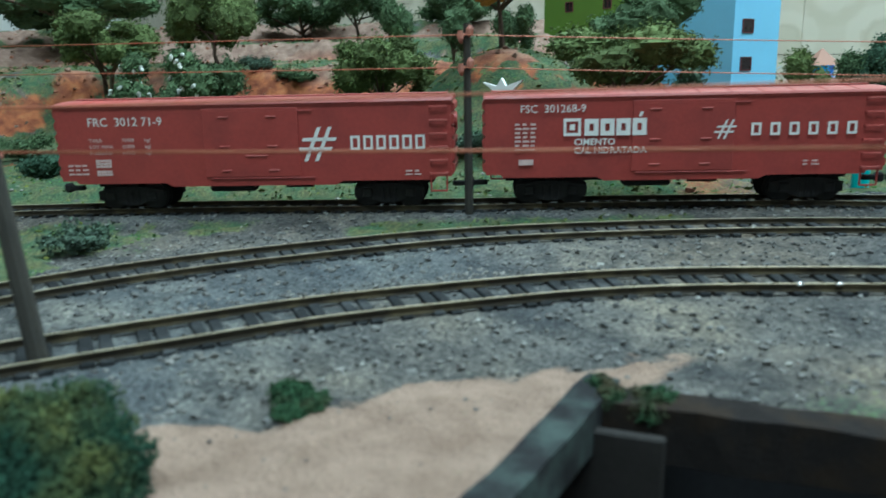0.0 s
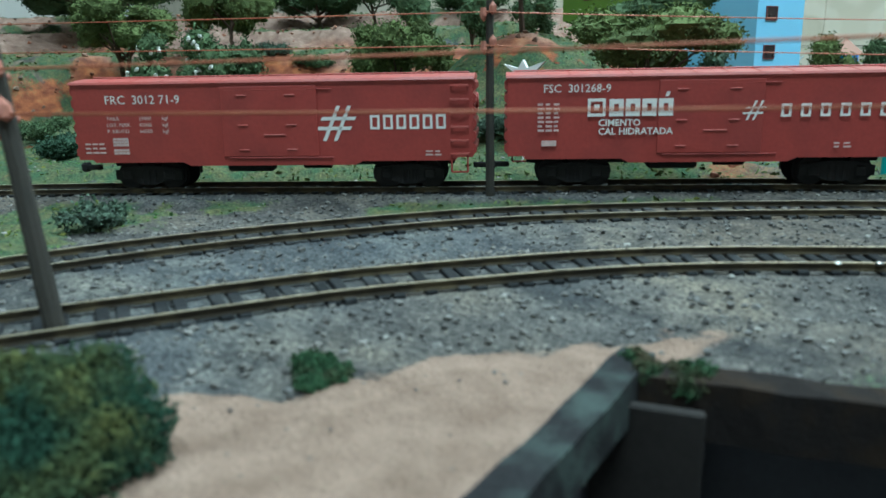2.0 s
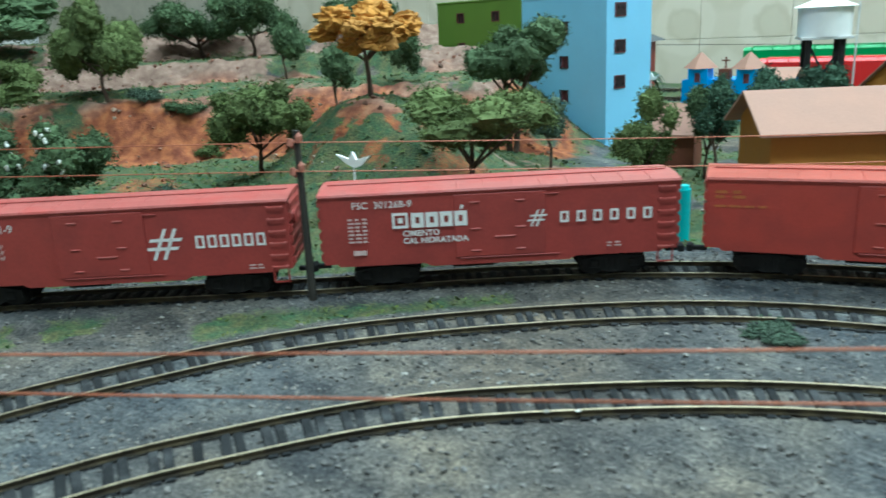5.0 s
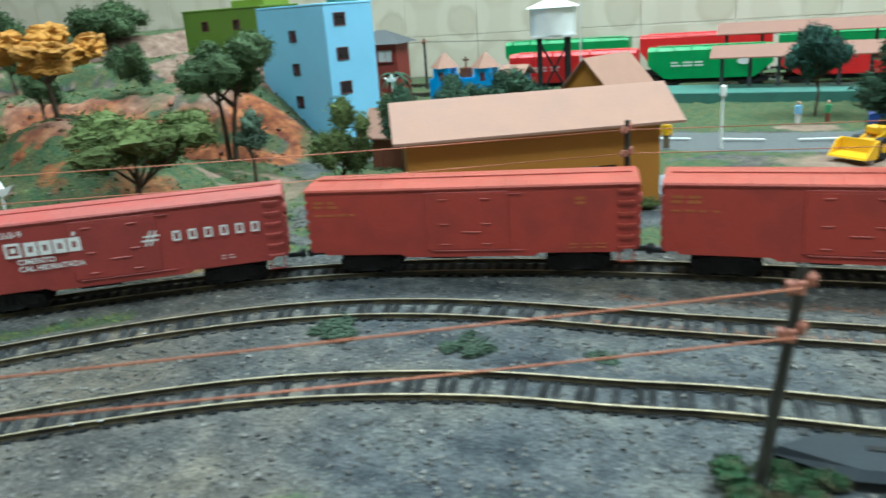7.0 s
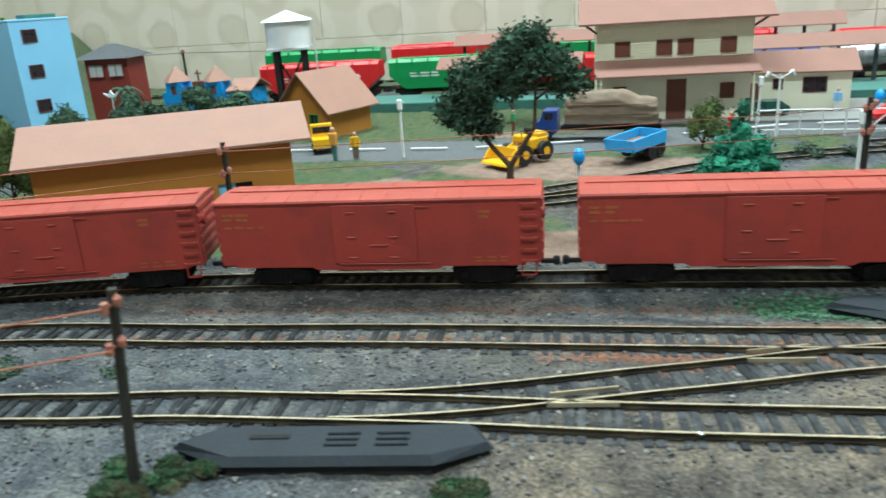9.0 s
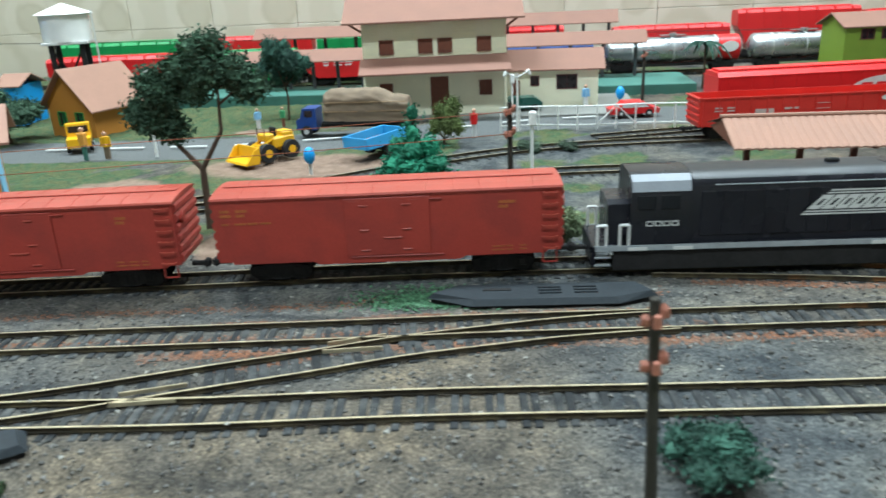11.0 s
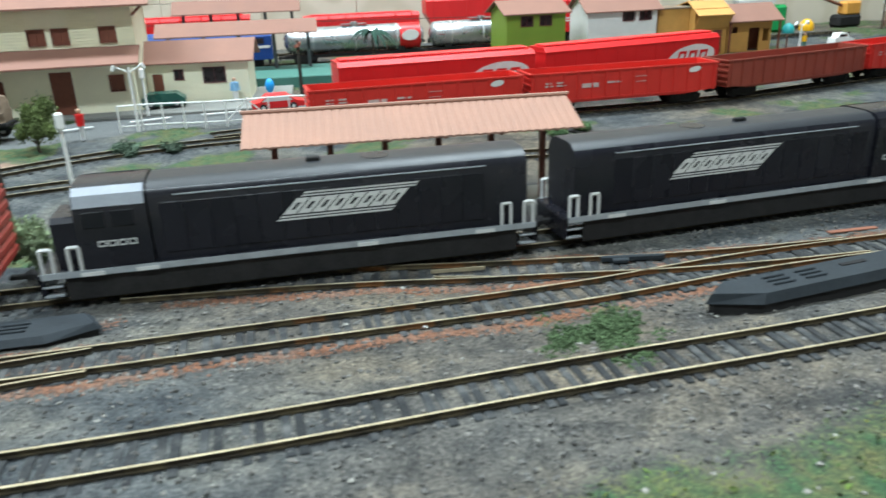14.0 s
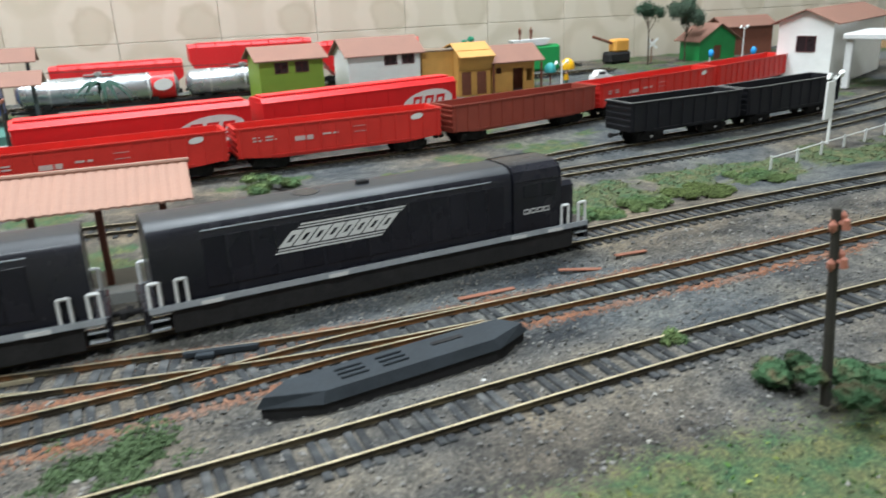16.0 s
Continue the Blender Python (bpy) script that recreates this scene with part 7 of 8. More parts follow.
def motor_cover(x, y, ang, label, L=.104, W=.021, H=.0055, flip=1):
    t = thing("point_motor_cover", label, "point motor cover", pose(x, y, 0, 0, 0, ang), "point motor covers")
    bm = bmesh.new()
    o = [(-L / 2, 0), (-L / 2 + .020, -W / 2), (L / 2 - .018, -W / 2), (L / 2, -W * .1), (L / 2 - .006, W / 2), (-L / 2 + .012, W / 2)]
    md = [bm.verts.new((a, b, H * .55)) for a, b in o]
    hi = [bm.verts.new((a * .95, b * .80, H)) for a, b in o]
    for i in range(6):
        bm.faces.new((md[i], md[(i + 1) % 6], hi[(i + 1) % 6], hi[i]))
    # Black lower wall paints the shadow on the cover's side.
    b2 = bmesh.new()
    prism(b2, [(a * .97, b * .90) for a, b in o], -.002, H * .56, "z")
    part("skirt", b2, BLACK_PART, t)
    bm.faces.new(hi)
    part("cover", bm, COVER, t)
    bm = bmesh.new()
    bx(bm, (-.020 * flip, .002, H + .0001), (.013, .0022, .0006))
    part("slot", bm, BLACK_PART, t)
    for xx in (.004 * flip, .020 * flip):
        for yy in (-.0028, .0004, .0036):
            bm = bmesh.new()
            bx(bm, (xx, yy, H + .0003), (.0105, .0012, .0012), .0003)
            part("rib", bm, COVER, t)


motor_cover(.326, .3535, 10, "dark grey flat point motor cover beside the front track")
motor_cover(.882, .4608, 10.5, "dark grey point motor cover between two tracks", .110, .019, .0085, -1)
motor_cover(.546, .4860, 3, "dark grey point motor cover on green ground")

# ---- loose scatter, vegetation and line poles ----
OCTA_V = np.array([(1, 0, 0), (-1, 0, 0), (0, 1, 0), (0, -1, 0), (0, 0, 1), (0, 0, -1)], float)
OCTA_F = np.array([(0, 2, 4), (2, 1, 4), (1, 3, 4), (3, 0, 4), (2, 0, 5), (1, 2, 5), (3, 1, 5), (0, 3, 5)])
LEAF_V = np.array([(-1, 0, 0), (0, -0.55, 0.18), (1, 0, 0), (0, 0.55, 0.18), (0, 0, -0.1)], float)
LEAF_F = np.array([(0, 1, 4), (1, 2, 4), (2, 3, 4), (3, 0, 4)])


def turns(n, r):
    """n random rotation matrices."""
    q = r.randn(n, 4)
    q /= np.linalg.norm(q, axis=1)[:, None]
    a, b, c, d = q.T
    return np.stack([np.stack([1 - 2 * (c * c + d * d), 2 * (b * c - a * d), 2 * (b * d + a * c)], -1), np.stack([2 * (b * c + a * d), 1 - 2 * (b * b + d * d), 2 * (c * d - a * b)], -1), np.stack([2 * (b * d - a * c), 2 * (c * d + a * b), 1 - 2 * (b * b + c * c)], -1)], 1)


def crumbs(name, P, S, material, seed, leafy=False, squash=1.0):
    """One mesh of many small irregular pieces at P with sizes S."""
    r = np.random.RandomState(seed)
    BV, BF = (LEAF_V, LEAF_F) if leafy else (OCTA_V, OCTA_F)
    n = len(P)
    k = BV[None] * (0.65 + 0.7 * r.rand(n, len(BV), 1))
    V = np.einsum("nij,nkj->nki", turns(n, r), k) * S[:, None, None]
    V[:, :, 2] *= squash
    V += P[:, None]
    F = BF[None] + (np.arange(n) * len(BV))[:, None, None]
    me = bpy.data.meshes.new(name)
    me.from_pydata(V.reshape(-1, 3).tolist(), [], F.reshape(-1, 3).tolist())
    me.materials.append(material)
    return me


def crown_points(lobes, count, r):
    """Points thick at the skin of several lobes (x, y, z, rx, rz)."""
    w = np.array([l[3] ** 2 for l in lobes])
    pick = r.choice(len(lobes), count, p=w / w.sum())
    Lb = np.array(lobes)[pick]
    d = r.randn(count, 3)
    d /= np.linalg.norm(d, axis=1)[:, None]
    rad = 0.62 + 0.5 * r.rand(count) ** 0.8
    rad *= 1 + 0.16 * np.sin(d[:, 0] * 5 + pick * 2.1) * np.cos(d[:, 2] * 6 + pick)
    return np.stack([Lb[:, 0] + d[:, 0] * rad * Lb[:, 3], Lb[:, 1] + d[:, 1] * rad * Lb[:, 3], Lb[:, 2] + d[:, 2] * rad * Lb[:, 4]], -1)


def unit_ball(sub):
    bm = bmesh.new()
    bmesh.ops.create_icosphere(bm, subdivisions=sub, radius=1)
    bm.verts.index_update()
    V = np.array([v.co[:] for v in bm.verts])
    F = np.array([[v.index for v in f.verts] for f in bm.faces])
    bm.free()
    return V, F


BALL = {k: unit_ball(k) for k in (3, 4)}


def billow(D, r, coarse=2.4):
    """Uneven foam swelling over directions D, about 0 to 1."""
    out, amp = np.zeros(len(D)), 1.0
    for k in range(4):
        A = r.randn(3, 3) * coarse * 1.9 ** k
        ph = r.rand(3) * 6.3
        out += amp * (1 - np.abs(np.sin(D @ A + ph)).mean(1))
        amp *= 0.55
    return (out - 0.35) / 1.3


def foam_crown(name, lobes, material, seed, grain, count, low=0.0008, swell=0.75, sub=3, leafy=True):
    """Clumps of foam, each lobe swollen unevenly, under a coat of fine flock."""
    r = np.random.RandomState(seed)
    D, F = BALL[sub]
    VV, FF, skin, n = [], [], [], 0
    for l in lobes:
        k = 0.62 + swell * billow(D, r)
        V = np.array(l[:3]) + D * k[:, None] * np.array((l[3], l[3], l[4]))
        V[:, 2] = np.maximum(V[:, 2], low)
        VV.append(V)
        FF.append(F + n)
        n += len(V)
        skin.append((V, D))
    w = np.array([l[3] ** 2 for l in lobes])
    pick = r.choice(len(lobes), count, p=w / w.sum())
    if count:
        vi = r.randint(0, len(D), count)
        S = np.stack([skin[a][0][b] for a, b in zip(pick, vi)]) + D[vi] * grain * (0.2 + 3.0 * r.rand(count, 1) ** 2.5) + r.randn(count, 3) * grain * 0.9
        S[:, 2] = np.maximum(S[:, 2], low)
        BV, BF = (LEAF_V, LEAF_F) if leafy else (OCTA_V, OCTA_F)
        sz = grain * (0.6 + 0.8 * r.rand(count))
        W = np.einsum("nij,nkj->nki", turns(count, r), BV[None] * (0.65 + 0.7 * r.rand(count, len(BV), 1))) * sz[:, None, None] + S[:, None]
        VV.append(W.reshape(-1, 3))
        FF.append((BF[None] + (np.arange(count) * len(BV))[:, None, None]).reshape(-1, 3) + n)
    me = bpy.data.meshes.new(name)
    me.from_pydata(np.concatenate(VV).tolist(), [], np.concatenate(FF).tolist())
    me.materials.append(material)
    return new(name, me)


def tree(x, y, z, w, h, material, label, seed, name="tree", category="tree", trunks=1, lobes=8, grain=0.0011, dense=1.0, flowers=None, leafy=True, group="", low=None, smooth=False):
    """Crown of width w and height h centred at height z on a forked trunk."""
    g = ground_z(x, y)
    r = np.random.RandomState(seed)
    t = thing(name, label, category, pose(x, y, g - 0.001), group)
    cz = z - g
    LB = []
    if lobes > 4:
        lobes = int(lobes * 1.5)
    for i in range(lobes):
        a = 2.4 * i + r.rand()
        q = 0.84 * math.sqrt((i + 0.3) / lobes)
        lift = (r.rand() - 0.5) * 0.66 * (1 - 0.35 * q) + 0.10 * (1 - q)
        k = (0.235 if lobes > 4 else 0.50) * (0.7 + 0.6 * r.rand())
        LB.append((math.cos(a) * q * w / 2, math.sin(a) * q * w / 2, cz + lift * h, k * w / 2 * 1.22, k * h / 2 * 1.55))
    if cz - h / 2 > 0.004 and w > 0.018:
        bm = bmesh.new()
        rt = max(0.0011, w * 0.020)
        for k in range(trunks):
            ox = (k - (trunks - 1) / 2) * w * 0.16
            mid = Vector((ox * 0.7 + (r.rand() - 0.5) * 0.008, (r.rand() - 0.5) * 0.006, (cz - h / 2) * 0.75))
            top = Vector((ox * 1.4 + (r.rand() - 0.5) * 0.012, (r.rand() - 0.5) * 0.008, cz - h * 0.1))
            cyl(bm, (ox * 0.4, 0, 0), mid, rt * 1.35, rt, 7)
            cyl(bm, mid, top, rt, rt * 0.5, 7)
            for l in LB[k::trunks][-5:]:
                cyl(bm, mid.lerp(top, 0.15 + 0.4 * r.rand()), (l[0], l[1], l[2]), rt * 0.6, rt * 0.25, 5)
        part("trunk", bm, BARK, t)
    n = int(dense * min(8000, 150 + 1.5 * (w * h + w * w * 0.6) / grain ** 2))
    ob = foam_crown("crown", LB, material, seed, grain, 0 if smooth else n, 0.0008 if low is None else low, 0.80 if smooth else 0.45 if w > .12 else 0.75, 4 if smooth or w > .12 else 3, leafy)
    ob.parent = t
    if flowers:
        Q = crown_points(LB, flowers, r)
        Q = Q[(Q[:, 1] < 0.004) & (Q[:, 2] > cz - .006)]
        for p in Q:
            bm = bmesh.new()
            for q in range(4):
                lump(bm, (p[0] + (r.rand() - .5) * .0026, p[1] - 0.001, p[2] + (r.rand() - .5) * .0026), 0.0011, random.Random(seed + q), 1, 1)
            part("blossom", bm, BLOSSOM, t, "white blossom cluster")
    return t


def palm(x, y, h, w, material, label, seed):
    """Thin leaning trunk under a head of arching fronds."""
    g = ground_z(x, y)
    r = random.Random(seed)
    t = thing("palm_tree", label, "tree", pose(x, y, g - 0.001))
    bm = bmesh.new()
    cyl(bm, (0, 0, 0), (.001, 0, h * .5), .0016, .0012, 7)
    cyl(bm, (.001, 0, h * .5), (0, 0, h * .82), .0012, .0009, 7)
    part("trunk", bm, BARK, t)
    for k in range(13):
        a, up, ln = k * 2.4, 0.25 + 0.75 * r.random(), w / 2 * (0.8 + 0.4 * r.random())
        bm = bmesh.new()
        prev = None
        for i in range(8):
            u = i / 7
            px, pz = ln * u, h * .82 + ln * (up * u - 1.15 * u * u)
            wd = .0026 * math.sin(math.pi * min(1, u * .9 + .12)) + .0003
            c = Vector((math.cos(a) * px, math.sin(a) * px, max(.001, pz)))
            sd = Vector((-math.sin(a), math.cos(a), 0)) * wd
            cur = [bm.verts.new(c - sd - Vector((0, 0, wd * .5))), bm.verts.new(c + Vector((0, 0, .0004))), bm.verts.new(c + sd - Vector((0, 0, wd * .5)))]
            if prev:
                bm.faces.new((prev[0], prev[1], cur[1], cur[0]))
                bm.faces.new((prev[1], prev[2], cur[2], cur[1]))
            prev = cur
        part("frond", bm, material, t)
    return t


def conifer(x, y, rad, h, material, label, seed, g=None, grain=.0021):
    g = ground_z(x, y) if g is None else g
    r = np.random.RandomState(seed)
    t = thing("conifer", label, "tree", pose(x, y, g - 0.001))
    bm = bmesh.new()
    cyl(bm, (0, 0, 0), (0, 0, h * 0.85), rad * 0.09, rad * 0.03, 7)
    part("trunk", bm, BARK, t)
    LB = []
    for k in range(7):
        u = k / 6
        rr = rad * (1 - 0.90 * u ** 1.7) * (0.92 + 0.16 * r.rand())
        z = h * (0.12 + 0.80 * u)
        n = max(1, int(9 * (1 - u) + 1.5))
        for q in range(n):
            a = 2 * math.pi * (q + 0.5 * (k % 2) + 0.3 * r.rand()) / n
            d = rr * 0.62 if n > 1 else 0
            LB.append((math.cos(a) * d, math.sin(a) * d, z - 0.10 * rr + (r.rand() - .5) * h * 0.05, max(rr * 0.56, rad * 0.16), h * 0.088))
    ob = foam_crown("foliage", LB, material, seed, grain * .8, 8500, 0.001, 0.45)
    ob.parent = t
    return t


# trees of the hill
tree(-.514, .382, .093, .097, .050, FOL_MID, "mid green tree on thin trunks on the red slope", 11, trunks=2)
tree(-.293, .318, .053, .078, .062, FOL_DARK, "dark green bush covered with white blossoms", 12, "flowering_bush", "bush", flowers=90, lobes=7)
tree(-.512, .488, .123, .084, .073, FOL_MID, "light green tree on the hill terrace", 13)
tree(-.75, .467, .146, .228, .078, FOL_DARK, "wide dark green tree on the hill", 14, trunks=3, lobes=14, grain=.0016)
tree(-.621, .679, .136, .128, .057, FOL_DARK, "dark green spreading tree on the hilltop", 15, lobes=9, grain=.0016)
tree(-.544, .691, .144, .10, .074, FOL_DARK, "dark green round tree on the hilltop", 16, grain=.0016)
tree(-.269, .458, .060, .085, .060, FOL_MID, "olive green bushy tree above the goods train", 17)
tree(-.446, .649, .107, .030, .036, FOL_DARK, "small dark tree on the hilltop", 18, lobes=4)
tree(-.283, .555, .090, .028, .030, FOL_DARK, "small dark shrub on the red slope", 19, lobes=4)
tree(-.194, .498, .118, .080, .038, FOL_AUTUMN, "ochre foam autumn tree on the mound", 20, smooth=True)
tree(-.165, .634, .096, .100, .066, FOL_DARK, "dark green tree before the olive building", 21, trunks=2)
tree(-.085, .461, .064, .098, .042, FOL_MID, "olive green spreading tree on the slope", 22)
tree(-.050, .627, .036, .056, .060, FOL_MID, "dusty green bush beside the blue building", 23, "bush", "bush", lobes=6)
tree(-.017, .667, .042, .036, .060, FOL_DARK, "dark green bush at the corner of the blue building", 24, "bush", "bush", lobes=5)
tree(-.552, .500, .112, .076, .094, FOL_MID, "tall light green tree on the slope", 25)
tree(-.311, .673, .094, .045, .051, FOL_DARK, "dark green tree beside the olive building", 26, lobes=5)
tree(-.509, .832, .135, .11, .055, FOL_DARK, "flat-topped dark tree on the hilltop", 27, grain=.0016)
tree(-.174, .840, .050, .047, .045, FOL_DARK, "dark bush behind the olive building", 29, "bush", "bush", lobes=5, grain=.0016)
tree(.015, .885, .034, .085, .040, FOL_FAR, "dusty green hedge behind the goods shed", 30, "bush", "bush", grain=.0016)
tree(-.004, .646, .050, .036, .046, FOL_FAR, "dark green tree close behind the goods shed", 42, lobes=6)
tree(.016, .692, .060, .044, .044, FOL_FAR, "dark green bushy tree behind the goods shed", 43, lobes=6)
tree(.034, .745, .054, .052, .046, FOL_FAR, "low dark green bush behind the goods shed", 44, "bush", "bush", lobes=6)
tree(-.106, .590, .048, .024, .022, FOL_GREY, "small dusty green shrub on the sandy slope", 31, "bush", "bush", lobes=4)
# trees of the town
FORK = thing("tree", "dark green tree with a forked brown trunk by the loading yard", "tree", pose(.342, .602, ground_z(.342, .602) - .001))
bm = bmesh.new()
cyl(bm, (.000, 0, 0), (.001, 0, .040), .0026, .0021, 8)
cyl(bm, (.001, 0, .039), (-.014, 0, .056), .0018, .0012, 7)
cyl(bm, (-.014, 0, .056), (-.022, 0, .072), .0012, .0006, 6)
cyl(bm, (-.014, 0, .056), (-.016, .003, .088), .0011, .0005, 6)
cyl(bm, (.001, 0, .039), (.016, 0, .062), .0017, .0012, 7)
cyl(bm, (.016, 0, .062), (.018, 0, .098), .0012, .0005, 6)
cyl(bm, (.017, 0, .078), (.036, 0, .092), .0009, .0005, 6)
part("trunk", bm, BARK, FORK)
for k, lb in enumerate((((-.024, 0, .071, .013, .011), (-.035, .003, .073, .010, .009), (-.018, -.003, .084, .012, .011), (-.013, 0, .064, .008, .007), (-.026, .002, .092, .009, .008)),
                        ((-.006, 0, .098, .012, .010), (.008, .002, .110, .011, .010), (.018, 0, .113, .009, .007), (.016, -.002, .097, .012, .009), (.030, 0, .098, .011, .009), (.042, .001, .088, .008, .007), (.001, .003, .086, .010, .008), (.034, 0, .086, .008, .006)))):
    ob = foam_crown("crown", [(a * .96, b, c, d * .9, e * .9) for a, b, c, d, e in lb], FOL_FAR, 32 + k, .0015, 4200)
    ob.parent = FORK
palm(.754, 1.12, .064, .058, FOL_PINE_DARK, "small dark palm before the tank wagons", 33)
palm(-.185, .960, .066, .050, FOL_FAR, "dark spiky palm beside the blue chapel", 41)
tree(.279, .985, .063, .060, .060, FOL_PINE_DARK, "round dark green tree near the station platform", 34, lobes=10)
conifer(.473, .612, .027, .074, FOL_PINE, "bright blue-green little conifer by the loading yard", 35, None, .0018)
tree(.470, .83, .022, .036, .038, FOL_MID, "sparse fresh green shrub beside the level crossing", 36, "shrub", "shrub", lobes=5)
tree(1.25, 1.30, .052, .034, .028, FOL_PINE, "round bright green ball tree behind the market row", 47, lobes=5, smooth=True)
tree(1.60, 1.35, .082, .045, .040, FOL_FAR, "dark tree in the far corner of the layout", 37, lobes=5, grain=.0016)
tree(1.675, 1.35, .075, .060, .060, FOL_GREY, "bushy dark tree by the far corner houses", 38, lobes=6, grain=.0016)
tree(.594, .361, .0065, .033, .013, FOL_PINE_DARK, "low dark green dome-shaped bush beside the front track", 39, "bush", "bush", lobes=9, grain=.0009)

# bushes and weeds near the front
NEAR = (
    (.008, .165, .0016, .013, .0034, FOL_SCRUB, "tiny dusty bush on the ballast"),
    (-.157, .194, .005, .024, .010, FOL_GREY, "low dry grey-green bush beside the track"), (1.009, .387, .009, .048, .020, FOL_SCRUB, "dark green bush round the foot of a pole"),
    (.277, .325, .006, .030, .013, FOL_SCRUB, "brownish bush round the foot of a pole"), (.100, .385, .0010, .024, .0028, FOL_GREY, "low weeds between the tracks"),
    (.162, .388, .0010, .022, .0028, FOL_GREY, "low weeds between the tracks"), (.215, .395, .0010, .010, .0028, FOL_GREY, "low weeds between the tracks"),
    (.783, .441, .0010, .062, .0030, FOL_DARK, "low green weeds between the tracks"), (.0520, .2005, .0030, .0070, .0034, FOL_SCRUB, "green tuft on the pit timber corner"),
    (.0605, .2035, .0030, .0080, .0034, FOL_SCRUB, "green tuft on the pit timber corner"),
    (.985, .442, .002, .008, .005, FOL_LIME, "small yellow-green weed on the ballast"),
    (1.05, .605, .0018, .040, .005, FOL_LIME, "bright yellow-green scrub beside the train track"), (1.09, .612, .0018, .034, .006, FOL_LIME, "bright yellow-green scrub beside the train track"),
    (1.14, .622, .0018, .046, .005, FOL_MID, "green scrub beside the train track"), (1.20, .635, .0018, .050, .005, FOL_LIME, "bright yellow-green scrub beside the train track"),
    (1.01, .598, .003, .030, .007, FOL_GREY, "dry scrub beside the train track"), (.878, .775, .005, .046, .012, FOL_LIME, "yellow-green clump between the sidings by the platform"), (.873, .705, .005, .040, .011, FOL_LIME, "yellow-green clump before the platform"),
    (.64, .672, .003, .045, .006, FOL_LIME, "yellow-green grass clump between sidings"), (.70, .668, .003, .040, .006, FOL_MID, "green clump between sidings"),
    (.545, .79, .004, .020, .009, FOL_GREY, "dry bush at the crossing fence"), (.575, .79, .004, .016, .008, FOL_GREY, "dry bush at the crossing fence"),
    (.185, .60, .003, .024, .008, FOL_MID, "weeds before the goods shed"), (.10, .53, .003, .03, .008, FOL_BRIGHT, "fresh green weeds behind the train"),
    (.283, .338, .0022, .022, .006, FOL_SCRUB, "dusty tuft at the end of the point motor cover"), (.372, .343, .0022, .018, .006, FOL_SCRUB, "dusty tuft at the end of the point motor cover"),
    (-.430, .515, .006, .040, .014, FOL_DARK, "low green undergrowth below the orange bank"), (-.395, .505, .006, .030, .013, FOL_MID, "low green undergrowth below the orange bank"),
    (-.470, .498, .006, .036, .012, FOL_GREY, "dusty undergrowth below the orange bank"), (-.425, .275, .008, .050, .018, FOL_DARK, "dark bush behind the end of the train"),
    (-.352, .262, .008, .036, .018, FOL_FAR, "dark bush behind the end of the train"), (-.300, .390, .006, .030, .013, FOL_GREY, "dusty bush on the lower terrace"),
    (-.225, .415, .006, .028, .012, FOL_DARK, "green bush at the foot of the mound"), (-.150, .418, .006, .034, .013, FOL_GREY, "dusty bush at the foot of the mound"),
    (1.17, .345, .003, .04, .007, FOL_MID, "low green weeds at the front strip"), (.556, .549, .018, .030, .036, FOL_PALE, "pale grey-green foam bush behind the goods train"),
)
for i, (x, y, z, w, h, mt, lb) in enumerate(NEAR):
    tree(x, y, z + ground_z(x, y), w, h, mt, lb, 60 + i, "bush" if h > .0075 else "weed_clump", "bush" if h > .0075 else "weeds", lobes=5 if w > .02 else 3, grain=.00032 if mt is FOL_SCRUB else .0005 if mt is FOL_LIME else .0006 if h < .006 else .0009, leafy=h > .006, group="" if h > .0075 else "weed clumps")

FB = thing("bush", "blue-green foam bush with yellow tips at the front edge", "bush", pose(.004, .121, ground_z(.004, .121) - .001))
FLB = ((0, 0, .006, .013, .009), (.009, .005, .007, .009, .008), (-.009, -.004, .008, .009, .009), (.006, -.011, .005, .010, .007), (-.005, .009, .009, .008, .008), (-.014, -.010, .006, .009, .008), (.013, -.004, .004, .007, .006), (-.006, .000, .013, .006, .005))
FLB = [(a * .9 - .001, b * .9 - .001, c * .9, d * .9, e * .88) for a, b, c, d, e in FLB]
rk = np.random.RandomState(77)
P = crown_points(FLB, 30000, rk)
P[:, 2] = np.maximum(P[:, 2], .0006)
ob = new("crown", crumbs("crown", P, .00033 * (.5 + .9 * rk.rand(len(P))), FOL_BLUE, 77))
ob.parent = FB
P = np.concatenate([np.array(l[:3]) + rk.randn(40, 3) * np.array((l[3], l[3], l[4])) * .15 for l in FLB])
P[:, 2] = np.maximum(P[:, 2], .001)
ob = new("inner_foliage", crumbs("inner_foliage", P, np.full(len(P), .0020), FOL_BLUE, 78))
ob.parent = FB

# ---- line poles and wires ----


